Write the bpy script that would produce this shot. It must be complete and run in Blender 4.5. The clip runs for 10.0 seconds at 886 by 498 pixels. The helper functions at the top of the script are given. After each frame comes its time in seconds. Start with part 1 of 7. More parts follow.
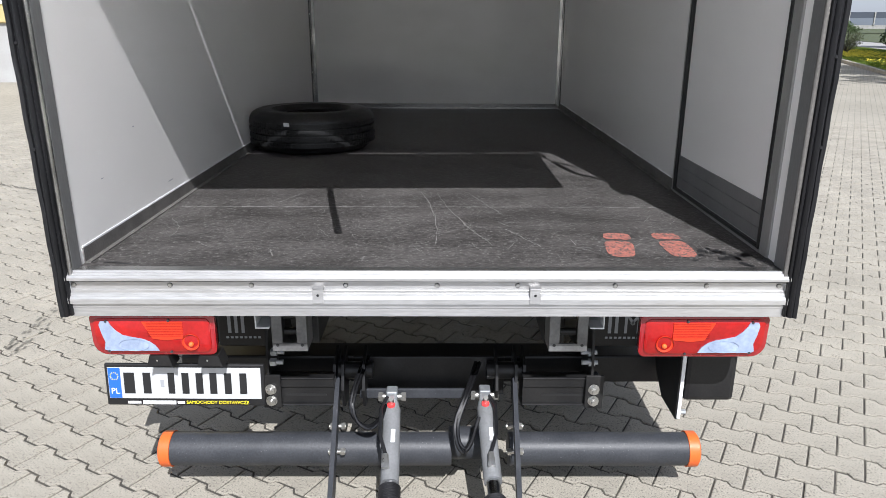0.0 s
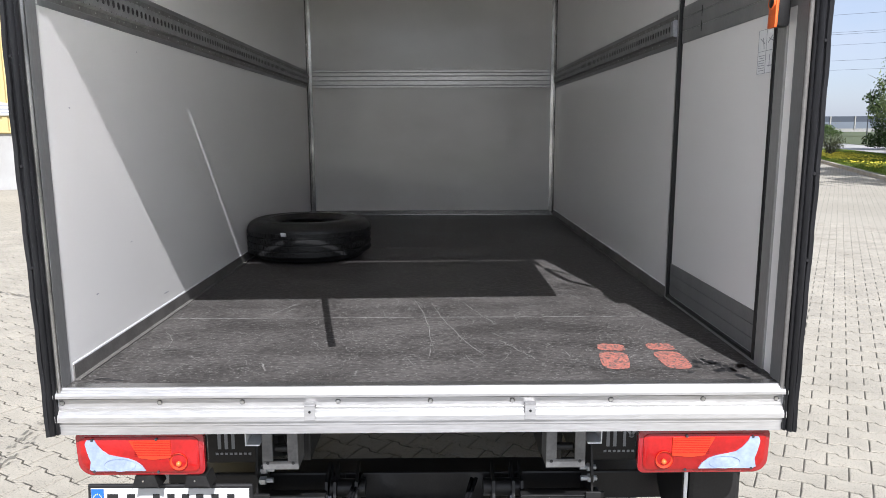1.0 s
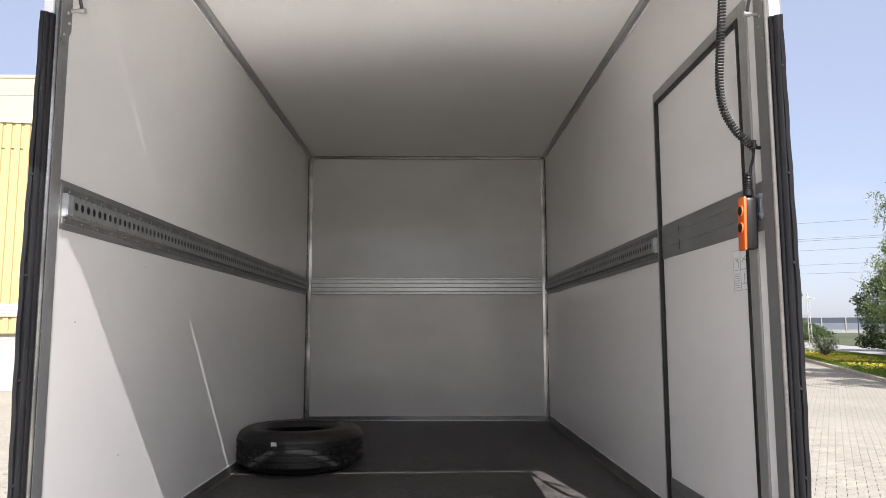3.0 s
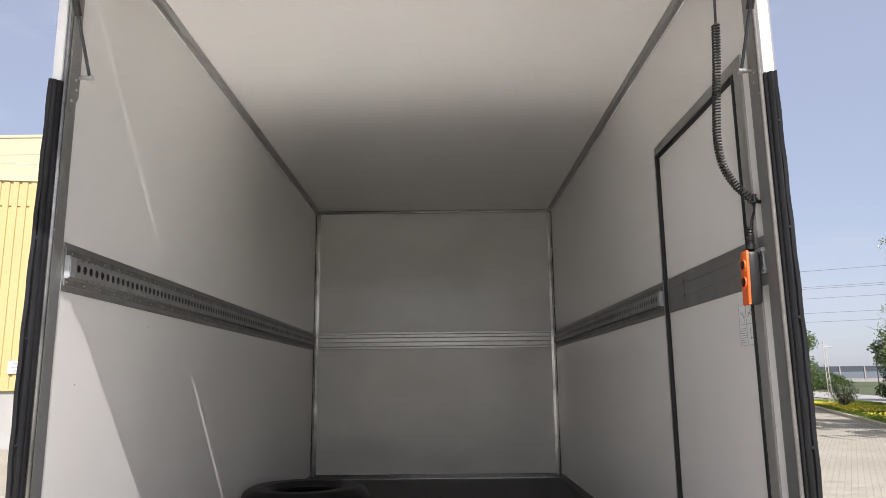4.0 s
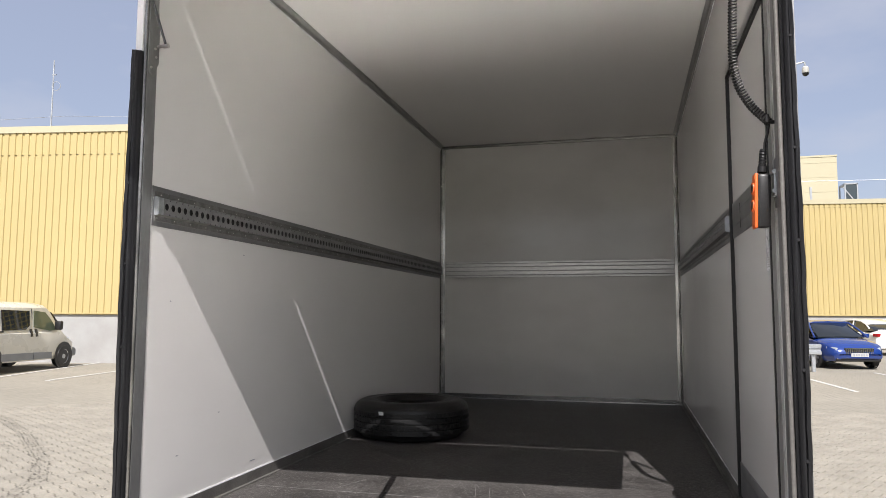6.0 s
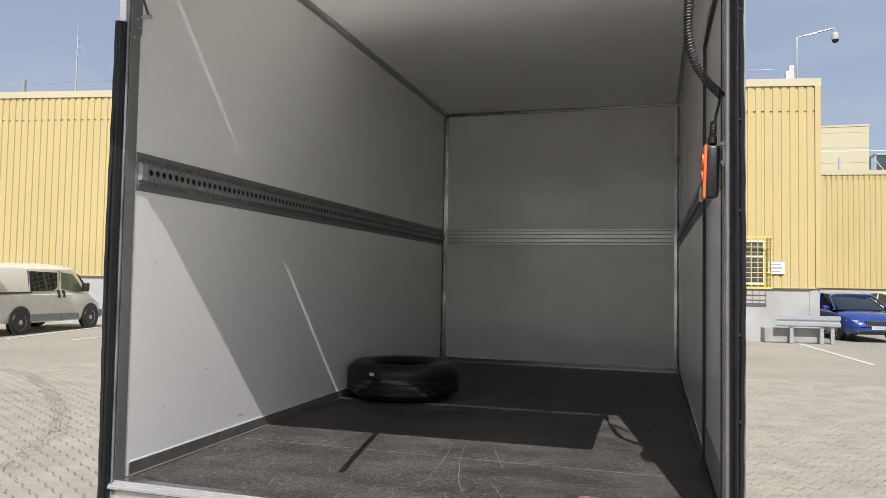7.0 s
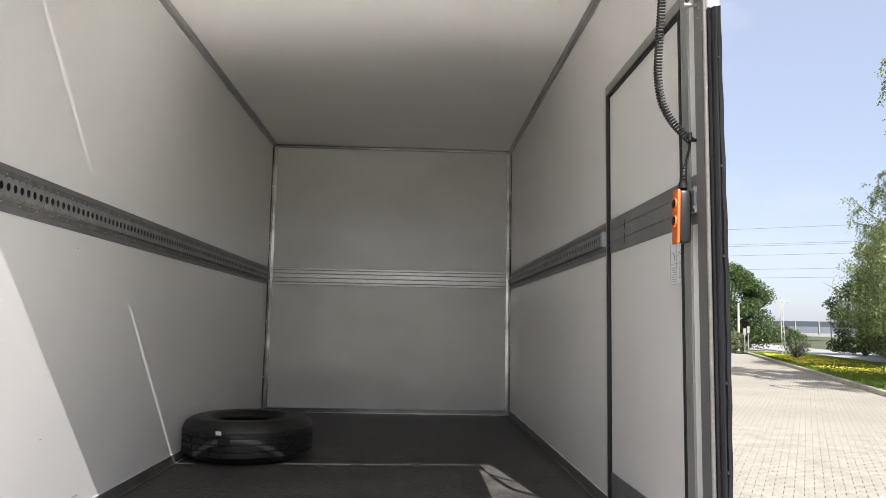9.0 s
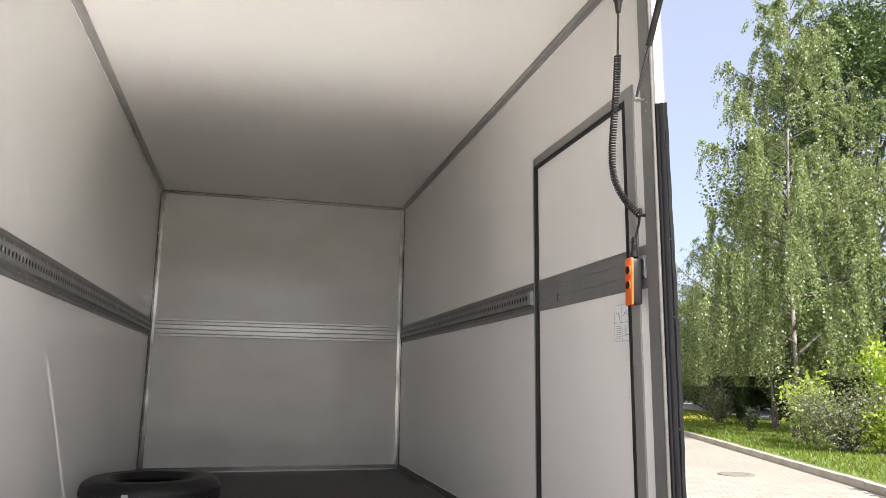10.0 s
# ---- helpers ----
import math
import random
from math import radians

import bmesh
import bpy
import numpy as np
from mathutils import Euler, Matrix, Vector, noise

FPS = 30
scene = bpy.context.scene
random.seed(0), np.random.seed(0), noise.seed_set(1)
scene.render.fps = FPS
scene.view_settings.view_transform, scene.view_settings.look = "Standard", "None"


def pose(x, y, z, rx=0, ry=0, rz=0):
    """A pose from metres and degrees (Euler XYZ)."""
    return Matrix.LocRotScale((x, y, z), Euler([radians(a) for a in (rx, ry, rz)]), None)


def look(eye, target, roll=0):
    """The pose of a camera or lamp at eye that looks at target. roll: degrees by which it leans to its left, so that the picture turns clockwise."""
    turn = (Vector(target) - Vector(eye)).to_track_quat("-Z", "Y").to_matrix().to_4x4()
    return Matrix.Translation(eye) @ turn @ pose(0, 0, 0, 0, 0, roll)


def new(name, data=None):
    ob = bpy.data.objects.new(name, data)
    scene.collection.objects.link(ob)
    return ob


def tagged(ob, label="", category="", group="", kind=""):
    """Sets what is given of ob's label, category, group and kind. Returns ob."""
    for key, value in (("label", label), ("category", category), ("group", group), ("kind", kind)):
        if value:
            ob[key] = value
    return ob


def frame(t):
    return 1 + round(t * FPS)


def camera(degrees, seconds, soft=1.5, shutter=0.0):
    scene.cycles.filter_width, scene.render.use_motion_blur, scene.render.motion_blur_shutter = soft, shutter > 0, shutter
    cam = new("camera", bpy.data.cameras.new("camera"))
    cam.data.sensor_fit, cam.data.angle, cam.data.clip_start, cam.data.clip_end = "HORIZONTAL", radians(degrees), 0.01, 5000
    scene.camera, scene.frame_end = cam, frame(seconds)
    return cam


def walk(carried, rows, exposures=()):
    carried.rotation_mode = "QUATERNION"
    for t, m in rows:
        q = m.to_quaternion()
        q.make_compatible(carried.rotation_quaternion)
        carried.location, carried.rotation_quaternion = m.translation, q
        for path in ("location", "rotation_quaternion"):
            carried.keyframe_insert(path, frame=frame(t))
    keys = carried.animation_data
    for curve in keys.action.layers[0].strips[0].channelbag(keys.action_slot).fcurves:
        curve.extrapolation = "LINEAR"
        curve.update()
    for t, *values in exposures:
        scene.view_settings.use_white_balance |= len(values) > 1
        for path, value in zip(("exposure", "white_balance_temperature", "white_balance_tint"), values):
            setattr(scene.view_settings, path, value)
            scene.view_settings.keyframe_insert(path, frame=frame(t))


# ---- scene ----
cam = camera(64.0, 10.0, soft=0.8)
PATH = [
    (0, (0.025, -2.026, 1.653), (0.035, -0.12, 1.045), 0.2),
    (0.5, (0.027, -2.027, 1.675), (0.04, -0.085, 1.197), -0.1),
    (1, (0.039, -2.029, 1.696), (0.056, -0.058, 1.362), -0.2),
    (1.5, (0.042, -2.043, 1.709), (0.06, -0.054, 1.509), -0.4),
    (2, (0.043, -2.047, 1.716), (0.064, -0.049, 1.638), -0.4),
    (2.5, (0.048, -2.058, 1.729), (0.078, -0.059, 1.792), -0.2),
    (3, (0.049, -2.079, 1.739), (0.078, -0.092, 1.963), -0.1),
    (4.5, (0.152, -2.067, 1.763), (0.087, -0.103, 2.14), -1.9),
    (5, (0.328, -2.048, 1.751), (0.066, -0.093, 2.08), -1.6),
    (5.5, (0.464, -2.13, 1.735), (0.051, -0.189, 1.989), -0.6),
    (7, (0.846, -2.245, 1.714), (0.277, -0.33, 1.8), 1.0),
    (7.5, (0.718, -2.244, 1.719), (0.181, -0.319, 1.798), 1.1),
    (8, (0.556, -2.188, 1.711), (0.209, -0.219, 1.764), 0.8),
    (8.5, (0.395, -2.098, 1.711), (0.267, -0.104, 1.801), 1.0),
    (9, (0.205, -2.041, 1.717), (0.286, -0.054, 1.93), 1.1),
    (9.5, (-0.064, -2.039, 1.728), (0.273, -0.094, 2.046), 0.6),
    (10, (-0.25, -2.115, 1.714), (0.259, -0.215, 2.078), 0.8),
]
walk(cam, [(t, look(eye, target, roll)) for t, eye, target, roll in PATH],
     [(0.0, 1.03, 6050, 11), (1.0, 1.25, 6050, 12), (2.5, 1.46, 6250, 15), (4.5, 1.05, 6500, 14), (5.5, 1.04, 6500, 14), (7.0, 0.76, 6350, 11), (8.0, 0.98, 6350, 11),
      (8.5, 1.3, 6400, 11), (9.0, 1.48, 6450, 12), (10.0, 1.72, 6550, 13)])

# ---- light ----
scene.cycles.blur_glossy = 0.0          # keeps the edge of the sunlight that the metal platform throws up to the ceiling
SUN_WAY = Vector((-0.19, 1.0, -1.125)).normalized()
sun_data = bpy.data.lights.new("sun", "SUN")
sun_data.energy, sun_data.angle, sun_data.color = 3.7, radians(0.15), (1.0, 0.968, 0.925)
sun = new("sun", sun_data)
sun.matrix_world = look((0, 0, 40), Vector((0, 0, 40)) + SUN_WAY)

sky_world = bpy.data.worlds.new("sky")
scene.world = sky_world
sky_world.use_nodes = True
wn, wl = sky_world.node_tree.nodes, sky_world.node_tree.links
wn.clear()
w_out, w_bg = wn.new("ShaderNodeOutputWorld"), wn.new("ShaderNodeBackground")
w_sky = wn.new("ShaderNodeTexSky")
w_sky.sky_type, w_sky.sun_disc = "NISHITA", False
w_sky.sun_elevation, w_sky.sun_rotation = radians(47.9), radians(169.2)
w_sky.air_density, w_sky.dust_density, w_sky.ozone_density = 1.0, 1.2, 1.0
w_tc, w_map = wn.new("ShaderNodeTexCoord"), wn.new("ShaderNodeMapping")
w_map.inputs["Scale"].default_value = (1.0, 1.0, 2.6)
w_noise, w_ramp, w_mix = wn.new("ShaderNodeTexNoise"), wn.new("ShaderNodeValToRGB"), wn.new("ShaderNodeMixRGB")
w_noise.inputs["Scale"].default_value, w_noise.inputs["Detail"].default_value, w_noise.inputs["Roughness"].default_value = 2.1, 7.0, 0.55
w_ramp.color_ramp.elements[0].position, w_ramp.color_ramp.elements[1].position = 0.48, 0.78
# thin cloud: bright and warm on the sun's side, dull blue-grey away from it
w_xyz, w_side, w_veil, w_cloud, w_mix2 = (wn.new("ShaderNodeSeparateXYZ"), wn.new("ShaderNodeMapRange"), wn.new("ShaderNodeMixRGB"), wn.new("ShaderNodeMixRGB"), wn.new("ShaderNodeMixRGB"))
w_side.inputs["From Min"].default_value, w_side.inputs["From Max"].default_value = -0.5, 0.45
w_veil.inputs["Color1"].default_value, w_veil.inputs["Color2"].default_value = (2.5, 2.5, 2.55, 1), (1.38, 1.5, 1.86, 1)
w_cloud.inputs["Color1"].default_value, w_cloud.inputs["Color2"].default_value = (3.4, 3.4, 3.4, 1), (2.2, 2.32, 2.65, 1)
w_mix2.inputs["Fac"].default_value = 0.8
w_bg.inputs["Strength"].default_value = 0.14
wl.new(w_tc.outputs["Generated"], w_map.inputs["Vector"])
wl.new(w_tc.outputs["Generated"], w_xyz.inputs["Vector"])
wl.new(w_map.outputs["Vector"], w_noise.inputs["Vector"])
wl.new(w_noise.outputs["Fac"], w_ramp.inputs["Fac"])
wl.new(w_xyz.outputs["Y"], w_side.inputs["Value"])
for node in (w_veil, w_cloud):
    wl.new(w_side.outputs["Result"], node.inputs["Fac"])
wl.new(w_sky.outputs["Color"], w_mix2.inputs["Color1"])
wl.new(w_veil.outputs["Color"], w_mix2.inputs["Color2"])
wl.new(w_mix2.outputs["Color"], w_mix.inputs["Color1"])
wl.new(w_cloud.outputs["Color"], w_mix.inputs["Color2"])
wl.new(w_ramp.outputs["Color"], w_mix.inputs["Fac"])
wl.new(w_mix.outputs["Color"], w_bg.inputs["Color"])
wl.new(w_bg.outputs["Background"], w_out.inputs["Surface"])


# ---- materials ----
def mat(name, c, rough=0.5, metal=0.0, c2=None, scale=3.0, fine=90.0, var=0.12, bump=0.15, depth=0.002, rvar=0.1, stretch=(1, 1, 1),
        coat=0.0, spec=0.5, speck=None, emit=0.0, aniso=0.0):
    """Principled surface with two scales of variation; c2 is a second tone in patches, speck a (colour, size, amount) of small marks."""
    m = bpy.data.materials.new(name)
    m.use_nodes = True
    n, l = m.node_tree.nodes, m.node_tree.links
    b = n["Principled BSDF"]
    b.inputs["Metallic"].default_value = metal
    b.inputs["Coat Weight"].default_value = coat
    b.inputs["Specular IOR Level"].default_value = spec
    b.inputs["Anisotropic"].default_value = aniso
    tc, mp = n.new("ShaderNodeTexCoord"), n.new("ShaderNodeMapping")
    mp.inputs["Scale"].default_value = stretch
    l.new(tc.outputs["Object"], mp.inputs["Vector"])
    big, small = n.new("ShaderNodeTexNoise"), n.new("ShaderNodeTexNoise")
    for node, s, d in ((big, scale, 5.0), (small, fine, 3.0)):
        node.inputs["Scale"].default_value, node.inputs["Detail"].default_value = s, d
        l.new(mp.outputs["Vector"], node.inputs["Vector"])
    ramp = n.new("ShaderNodeValToRGB")
    ramp.color_ramp.elements[0].position, ramp.color_ramp.elements[1].position = 0.35, 0.65
    l.new(big.outputs["Fac"], ramp.inputs["Fac"])
    tone = n.new("ShaderNodeMixRGB")
    second = c2 or tuple(v * (1 - var) for v in c)
    tone.inputs["Color1"].default_value, tone.inputs["Color2"].default_value = (*c, 1), (*second, 1)
    l.new(ramp.outputs["Color"], tone.inputs["Fac"])
    grain = n.new("ShaderNodeMixRGB")
    grain.blend_type = "OVERLAY"
    grain.inputs["Fac"].default_value = min(1.0, var * 1.5)
    l.new(tone.outputs["Color"], grain.inputs["Color1"])
    l.new(small.outputs["Fac"], grain.inputs["Color2"])
    last = grain
    if speck:
        sn, sr, sm = n.new("ShaderNodeTexNoise"), n.new("ShaderNodeValToRGB"), n.new("ShaderNodeMixRGB")
        sn.inputs["Scale"].default_value, sn.inputs["Detail"].default_value = speck[1], 2.0
        sr.color_ramp.elements[0].position, sr.color_ramp.elements[1].position = speck[2], speck[2] + 0.06
        l.new(mp.outputs["Vector"], sn.inputs["Vector"])
        l.new(sn.outputs["Fac"], sr.inputs["Fac"])
        l.new(sr.outputs["Color"], sm.inputs["Fac"])
        l.new(grain.outputs["Color"], sm.inputs["Color1"])
        sm.inputs["Color2"].default_value = (*speck[0], 1)
        last = sm
    l.new(last.outputs["Color"], b.inputs["Base Color"])
    rr = n.new("ShaderNodeMapRange")
    rr.inputs["To Min"].default_value, rr.inputs["To Max"].default_value = max(0.02, rough - rvar), min(1.0, rough + rvar)
    l.new(big.outputs["Fac"], rr.inputs["Value"])
    l.new(rr.outputs["Result"], b.inputs["Roughness"])
    if bump:
        bp = n.new("ShaderNodeBump")
        bp.inputs["Strength"].default_value, bp.inputs["Distance"].default_value = bump, depth
        l.new(small.outputs["Fac"], bp.inputs["Height"])
        l.new(bp.outputs["Normal"], b.inputs["Normal"])
    if emit:
        l.new(last.outputs["Color"], b.inputs["Emission Color"])
        b.inputs["Emission Strength"].default_value = emit
    return m


def glass(name, c=(0.02, 0.025, 0.03), rough=0.03, alpha=1.0):
    m = bpy.data.materials.new(name)
    m.use_nodes = True
    b = m.node_tree.nodes["Principled BSDF"]
    b.inputs["Base Color"].default_value, b.inputs["Roughness"].default_value = (*c, 1), rough
    b.inputs["Coat Weight"].default_value = 0.1
    b.inputs["Transmission Weight"].default_value = 1 - alpha
    return m


def leafy(name, c, c2, gloss=0.35, through_light=0.4):
    """Leaves: two greens by leaf, with light coming through the blade."""
    m = bpy.data.materials.new(name)
    m.use_nodes = True
    n, l = m.node_tree.nodes, m.node_tree.links
    b, out = n["Principled BSDF"], n["Material Output"]
    geo, mixc = n.new("ShaderNodeNewGeometry"), n.new("ShaderNodeMixRGB")
    mixc.inputs["Color1"].default_value, mixc.inputs["Color2"].default_value = (*c, 1), (*c2, 1)
    l.new(geo.outputs["Random Per Island"], mixc.inputs["Fac"])
    l.new(mixc.outputs["Color"], b.inputs["Base Color"])
    b.inputs["Roughness"].default_value = gloss
    tr, ms = n.new("ShaderNodeBsdfTranslucent"), n.new("ShaderNodeMixShader")
    bright = n.new("ShaderNodeMixRGB")
    bright.blend_type = "MULTIPLY"
    bright.inputs["Fac"].default_value = 1.0
    bright.inputs["Color2"].default_value = (1.3, 1.4, 0.75, 1)
    l.new(mixc.outputs["Color"], bright.inputs["Color1"])
    l.new(bright.outputs["Color"], tr.inputs["Color"])
    ms.inputs["Fac"].default_value = through_light
    l.new(b.outputs["BSDF"], ms.inputs[1])
    l.new(tr.outputs["BSDF"], ms.inputs[2])
    l.new(ms.outputs["Shader"], out.inputs["Surface"])
    return m


PANEL = mat("white_grp_panel", (0.77, 0.757, 0.742), 0.17, var=0.03, scale=1.3, fine=260, bump=0.03, depth=0.0006, rvar=0.06)
# white panel with faint stains, base colour darkened for the shade at the far end
END_PANEL = mat("shaded_stained_end_panel", (0.57, 0.558, 0.54), 0.14, c2=(0.51, 0.498, 0.48), var=0.05, scale=1.7, fine=220, bump=0.03, depth=0.0006, rvar=0.1, stretch=(1, 1, 1.6))
CEILING = mat("white_ceiling_panel", (0.76, 0.742, 0.717), 0.11, var=0.03, scale=1.1, fine=220, bump=0.03, depth=0.0006, rvar=0.05)
FLOORING = mat("phenolic_plywood", (0.038, 0.0352, 0.0337), 0.52, c2=(0.074, 0.069, 0.0665), scale=6, fine=80, var=0.9, spec=0.12, bump=1.0, depth=0.003,
               rvar=0.16, stretch=(0.55, 1, 1), speck=((0.2, 0.192, 0.186), 230.0, 0.62))
DARK_ALU = mat("dark_anodised_aluminium", (0.22, 0.22, 0.222), 0.42, 0.4, var=0.12, scale=5, fine=200, bump=0.05, depth=0.0005, stretch=(1, 1, 0.2))
DUSTY_ALU = mat("dusty_skirting_aluminium", (0.15, 0.143, 0.135), 0.6, 0.3, var=0.25, scale=9, fine=140, bump=0.1, depth=0.0008)
# light and dark patches in the colour imitate broken highlights along the trims
ALU = mat("patchy_highlight_aluminium", (0.46, 0.452, 0.438), 0.24, 0.88, c2=(0.12, 0.118, 0.115), scale=3, fine=160, var=0.2, bump=0.06, depth=0.0005, stretch=(0.15, 1, 1))
BRIGHT_ALU = mat("bright_sill_aluminium", (0.57, 0.563, 0.56), 0.36, 0.66, c2=(0.39, 0.382, 0.376), scale=5, fine=140, var=0.2, bump=0.1, depth=0.0005, stretch=(0.12, 1, 1))
GALV = mat("galvanised_steel", (0.5, 0.52, 0.54), 0.45, 0.7, c2=(0.38, 0.4, 0.42), scale=22, fine=90, var=0.15, bump=0.06)
FRAME_ALU = mat("frame_aluminium", (0.3, 0.295, 0.285), 0.42, 0.3, var=0.1, scale=5, fine=200, bump=0.05, depth=0.0005, stretch=(1, 1, 0.2))
RAIL_STEEL = mat("zinc_rail_steel", (0.25, 0.25, 0.25), 0.42, 0.2, var=0.15, scale=18, fine=180, bump=0.05, depth=0.0005)
RAIL_DULL = mat("dull_rail_flange", (0.13, 0.125, 0.12), 0.5, 0.3, c2=(0.2, 0.195, 0.19), var=0.2, scale=26, fine=180, bump=0.05, depth=0.0005, speck=((0.3, 0.3, 0.3), 70, 0.72))
RUBBER = mat("black_rubber_seal", (0.0085, 0.0085, 0.0095), 0.42, spec=0.3, c2=(0.019, 0.019, 0.021), scale=12, fine=110, var=0.3, bump=0.35, depth=0.0015, stretch=(1, 1, 0.12))
TYRE = mat("new_tyre_rubber", (0.0105, 0.0105, 0.011), 0.42, spec=0.4, var=0.2, scale=14, fine=240, bump=0.2, depth=0.0008)
BLACK = mat("black_painted_steel", (0.009, 0.009, 0.0098), 0.42, var=0.3, scale=9, fine=120, bump=0.12, spec=0.35, c2=(0.016, 0.0155, 0.0155))
GREY_STEEL = mat("grey_painted_steel", (0.03, 0.0325, 0.038), 0.48, 0.0, c2=(0.042, 0.044, 0.05), scale=9, fine=150, var=0.3, bump=0.25, spec=0.35, speck=((0.1, 0.1, 0.105), 130, 0.69))
HOSE = mat("black_hydraulic_hose", (0.008, 0.008, 0.009), 0.2, var=0.2, scale=20, fine=160, bump=0.1, depth=0.0006)
BRACKET = mat("dull_bracket_steel", (0.2, 0.2, 0.2), 0.45, 0.5, c2=(0.13, 0.13, 0.13), scale=14, fine=100, var=0.2, bump=0.08)
CYLINDER = mat("silver_grey_paint", (0.27, 0.275, 0.285), 0.38, 0.3, c2=(0.22, 0.225, 0.23), scale=12, fine=120, var=0.12, bump=0.06)
ZINC = mat("zinc_bolt", (0.5, 0.492, 0.47), 0.3, 0.9, var=0.1, scale=30, bump=0.03)
ORANGE = mat("orange_plastic", (0.66, 0.12, 0.02), 0.42, var=0.08, scale=14, fine=180, bump=0.05)
WHITE_PAINT = mat("white_body_paint", (0.78, 0.79, 0.8), 0.28, var=0.04, scale=4, bump=0.02, coat=0.3)
RED_LENS = mat("red_lens", (0.36, 0.009, 0.009), 0.22, var=0.2, scale=14, bump=0.08, coat=0.4, spec=0.3)
DEEP_RED = mat("dark_red_lens", (0.3, 0.008, 0.012), 0.25, var=0.1, scale=18, bump=0.04, coat=0.7)
AMBER_LENS = mat("amber_red_lens", (0.6, 0.04, 0.012), 0.3, var=0.08, scale=18, bump=0.05, coat=0.15, spec=0.3)
AMBER = mat("amber_bulb", (0.72, 0.14, 0.03), 0.2, var=0.05, bump=0.02, coat=0.6)
CLEAR_LENS = mat("clear_blue_lens", (0.31, 0.37, 0.5), 0.25, c2=(0.24, 0.29, 0.4), var=0.15, scale=22, bump=0.06, coat=0.1, spec=0.3)
PLATE_WHITE = mat("plate_white", (0.46, 0.465, 0.472), 0.35, var=0.03, bump=0.02)
PLATE_BLUE = mat("plate_blue", (0.02, 0.12, 0.55), 0.35, var=0.05, bump=0.02)
INK = mat("black_ink", (0.012, 0.012, 0.013), 0.45, var=0.05, bump=0.0)
WHITE_INK = mat("white_ink", (0.75, 0.75, 0.75), 0.5, var=0.03, bump=0.0)
YELLOW_INK = mat("yellow_ink", (0.8, 0.7, 0.02), 0.5, var=0.03, bump=0.0)
GREY_INK = mat("grey_ink", (0.3, 0.31, 0.33), 0.5, var=0.05, bump=0.0)
RED_MARK = mat("worn_red_paint", (0.37, 0.125, 0.092), 0.65, c2=(0.24, 0.095, 0.078), scale=38, fine=170, var=0.5, bump=0.3, speck=((0.085, 0.068, 0.064), 110, 0.535))
SCRATCH = mat("scratch_and_sun_tone", (0.2, 0.194, 0.188), 0.7, var=0.4, scale=40, bump=0.0)
CHROMED = mat("polished_rod", (0.6, 0.6, 0.6), 0.15, 1.0, var=0.05, bump=0.0)
STICKER = mat("paper_label", (0.72, 0.73, 0.74), 0.5, var=0.04, scale=20, bump=0.02)

PAVER = mat("concrete_paver", (0.325, 0.3, 0.25), 0.85, c2=(0.262, 0.242, 0.202), scale=2.6, fine=190, var=0.42, bump=0.9, depth=0.002, rvar=0.06,
            speck=((0.13, 0.119, 0.098), 120, 0.585))
GRASS = mat("verge_soil_grass", (0.085, 0.125, 0.024), 0.9, c2=(0.13, 0.15, 0.04), scale=0.9, fine=40, var=0.4, bump=0.6, depth=0.03)
ASPHALT = mat("road_asphalt", (0.3, 0.292, 0.28), 0.85, c2=(0.25, 0.245, 0.235), scale=1.2, fine=90, var=0.2, bump=0.3)
KERB = mat("kerb_concrete", (0.43, 0.39, 0.33), 0.85, c2=(0.33, 0.3, 0.255), scale=2.5, fine=120, var=0.25, bump=0.3)
LINE = mat("white_line_paint", (0.55, 0.54, 0.52), 0.7, c2=(0.46, 0.45, 0.42), scale=7, fine=120, var=0.15, bump=0.1)
CLADDING = mat("pale_yellow_cladding", (0.46, 0.37, 0.175), 0.45, var=0.05, scale=0.6, fine=60, bump=0.02, c2=(0.44, 0.355, 0.165))
CREAM = mat("cream_flashing", (0.46, 0.42, 0.29), 0.45, var=0.04, scale=1, fine=60, bump=0.02)
PLINTH = mat("painted_concrete_plinth", (0.36, 0.36, 0.355), 0.8, c2=(0.31, 0.305, 0.295), scale=1.3, fine=50, var=0.12, bump=0.12)
CAGE = mat("yellow_grille_paint", (0.62, 0.48, 0.12), 0.5, var=0.1, bump=0.02)
CONCRETE = mat("grey_concrete", (0.3, 0.295, 0.28), 0.85, var=0.2, scale=3, fine=60, bump=0.2)
JOINT = mat("joint_sand", (0.075, 0.068, 0.055), 0.95, c2=(0.05, 0.046, 0.04), scale=6, fine=120, var=0.3, bump=0.4)
IRON = mat("manhole_iron", (0.15, 0.135, 0.115), 0.75, c2=(0.2, 0.18, 0.15), scale=8, fine=60, var=0.25, bump=0.3)
SKID = mat("tyre_skid_rubber", (0.115, 0.107, 0.09), 0.9, c2=(0.16, 0.15, 0.127), scale=9, fine=120, var=0.3, bump=0.2)
PALE_CONCRETE = mat("pale_concrete", (0.5, 0.49, 0.46), 0.85, var=0.15, scale=2, fine=60, bump=0.2)
POLE = mat("pale_pole_paint", (0.46, 0.46, 0.43), 0.6, var=0.1, bump=0.05)
BARK = mat("dark_bark", (0.06, 0.05, 0.04), 0.9, c2=(0.11, 0.1, 0.085), scale=6, fine=40, var=0.4, bump=0.8, depth=0.01)
BIRCH_BARK = mat("birch_bark", (0.3, 0.27, 0.24), 0.8, c2=(0.1, 0.09, 0.08), scale=5, fine=30, var=0.3, bump=0.4, depth=0.005, stretch=(1, 1, 0.6))
BIRCH_LEAF = leafy("birch_leaf", (0.075, 0.115, 0.042), (0.32, 0.365, 0.185), 0.32, 0.42)
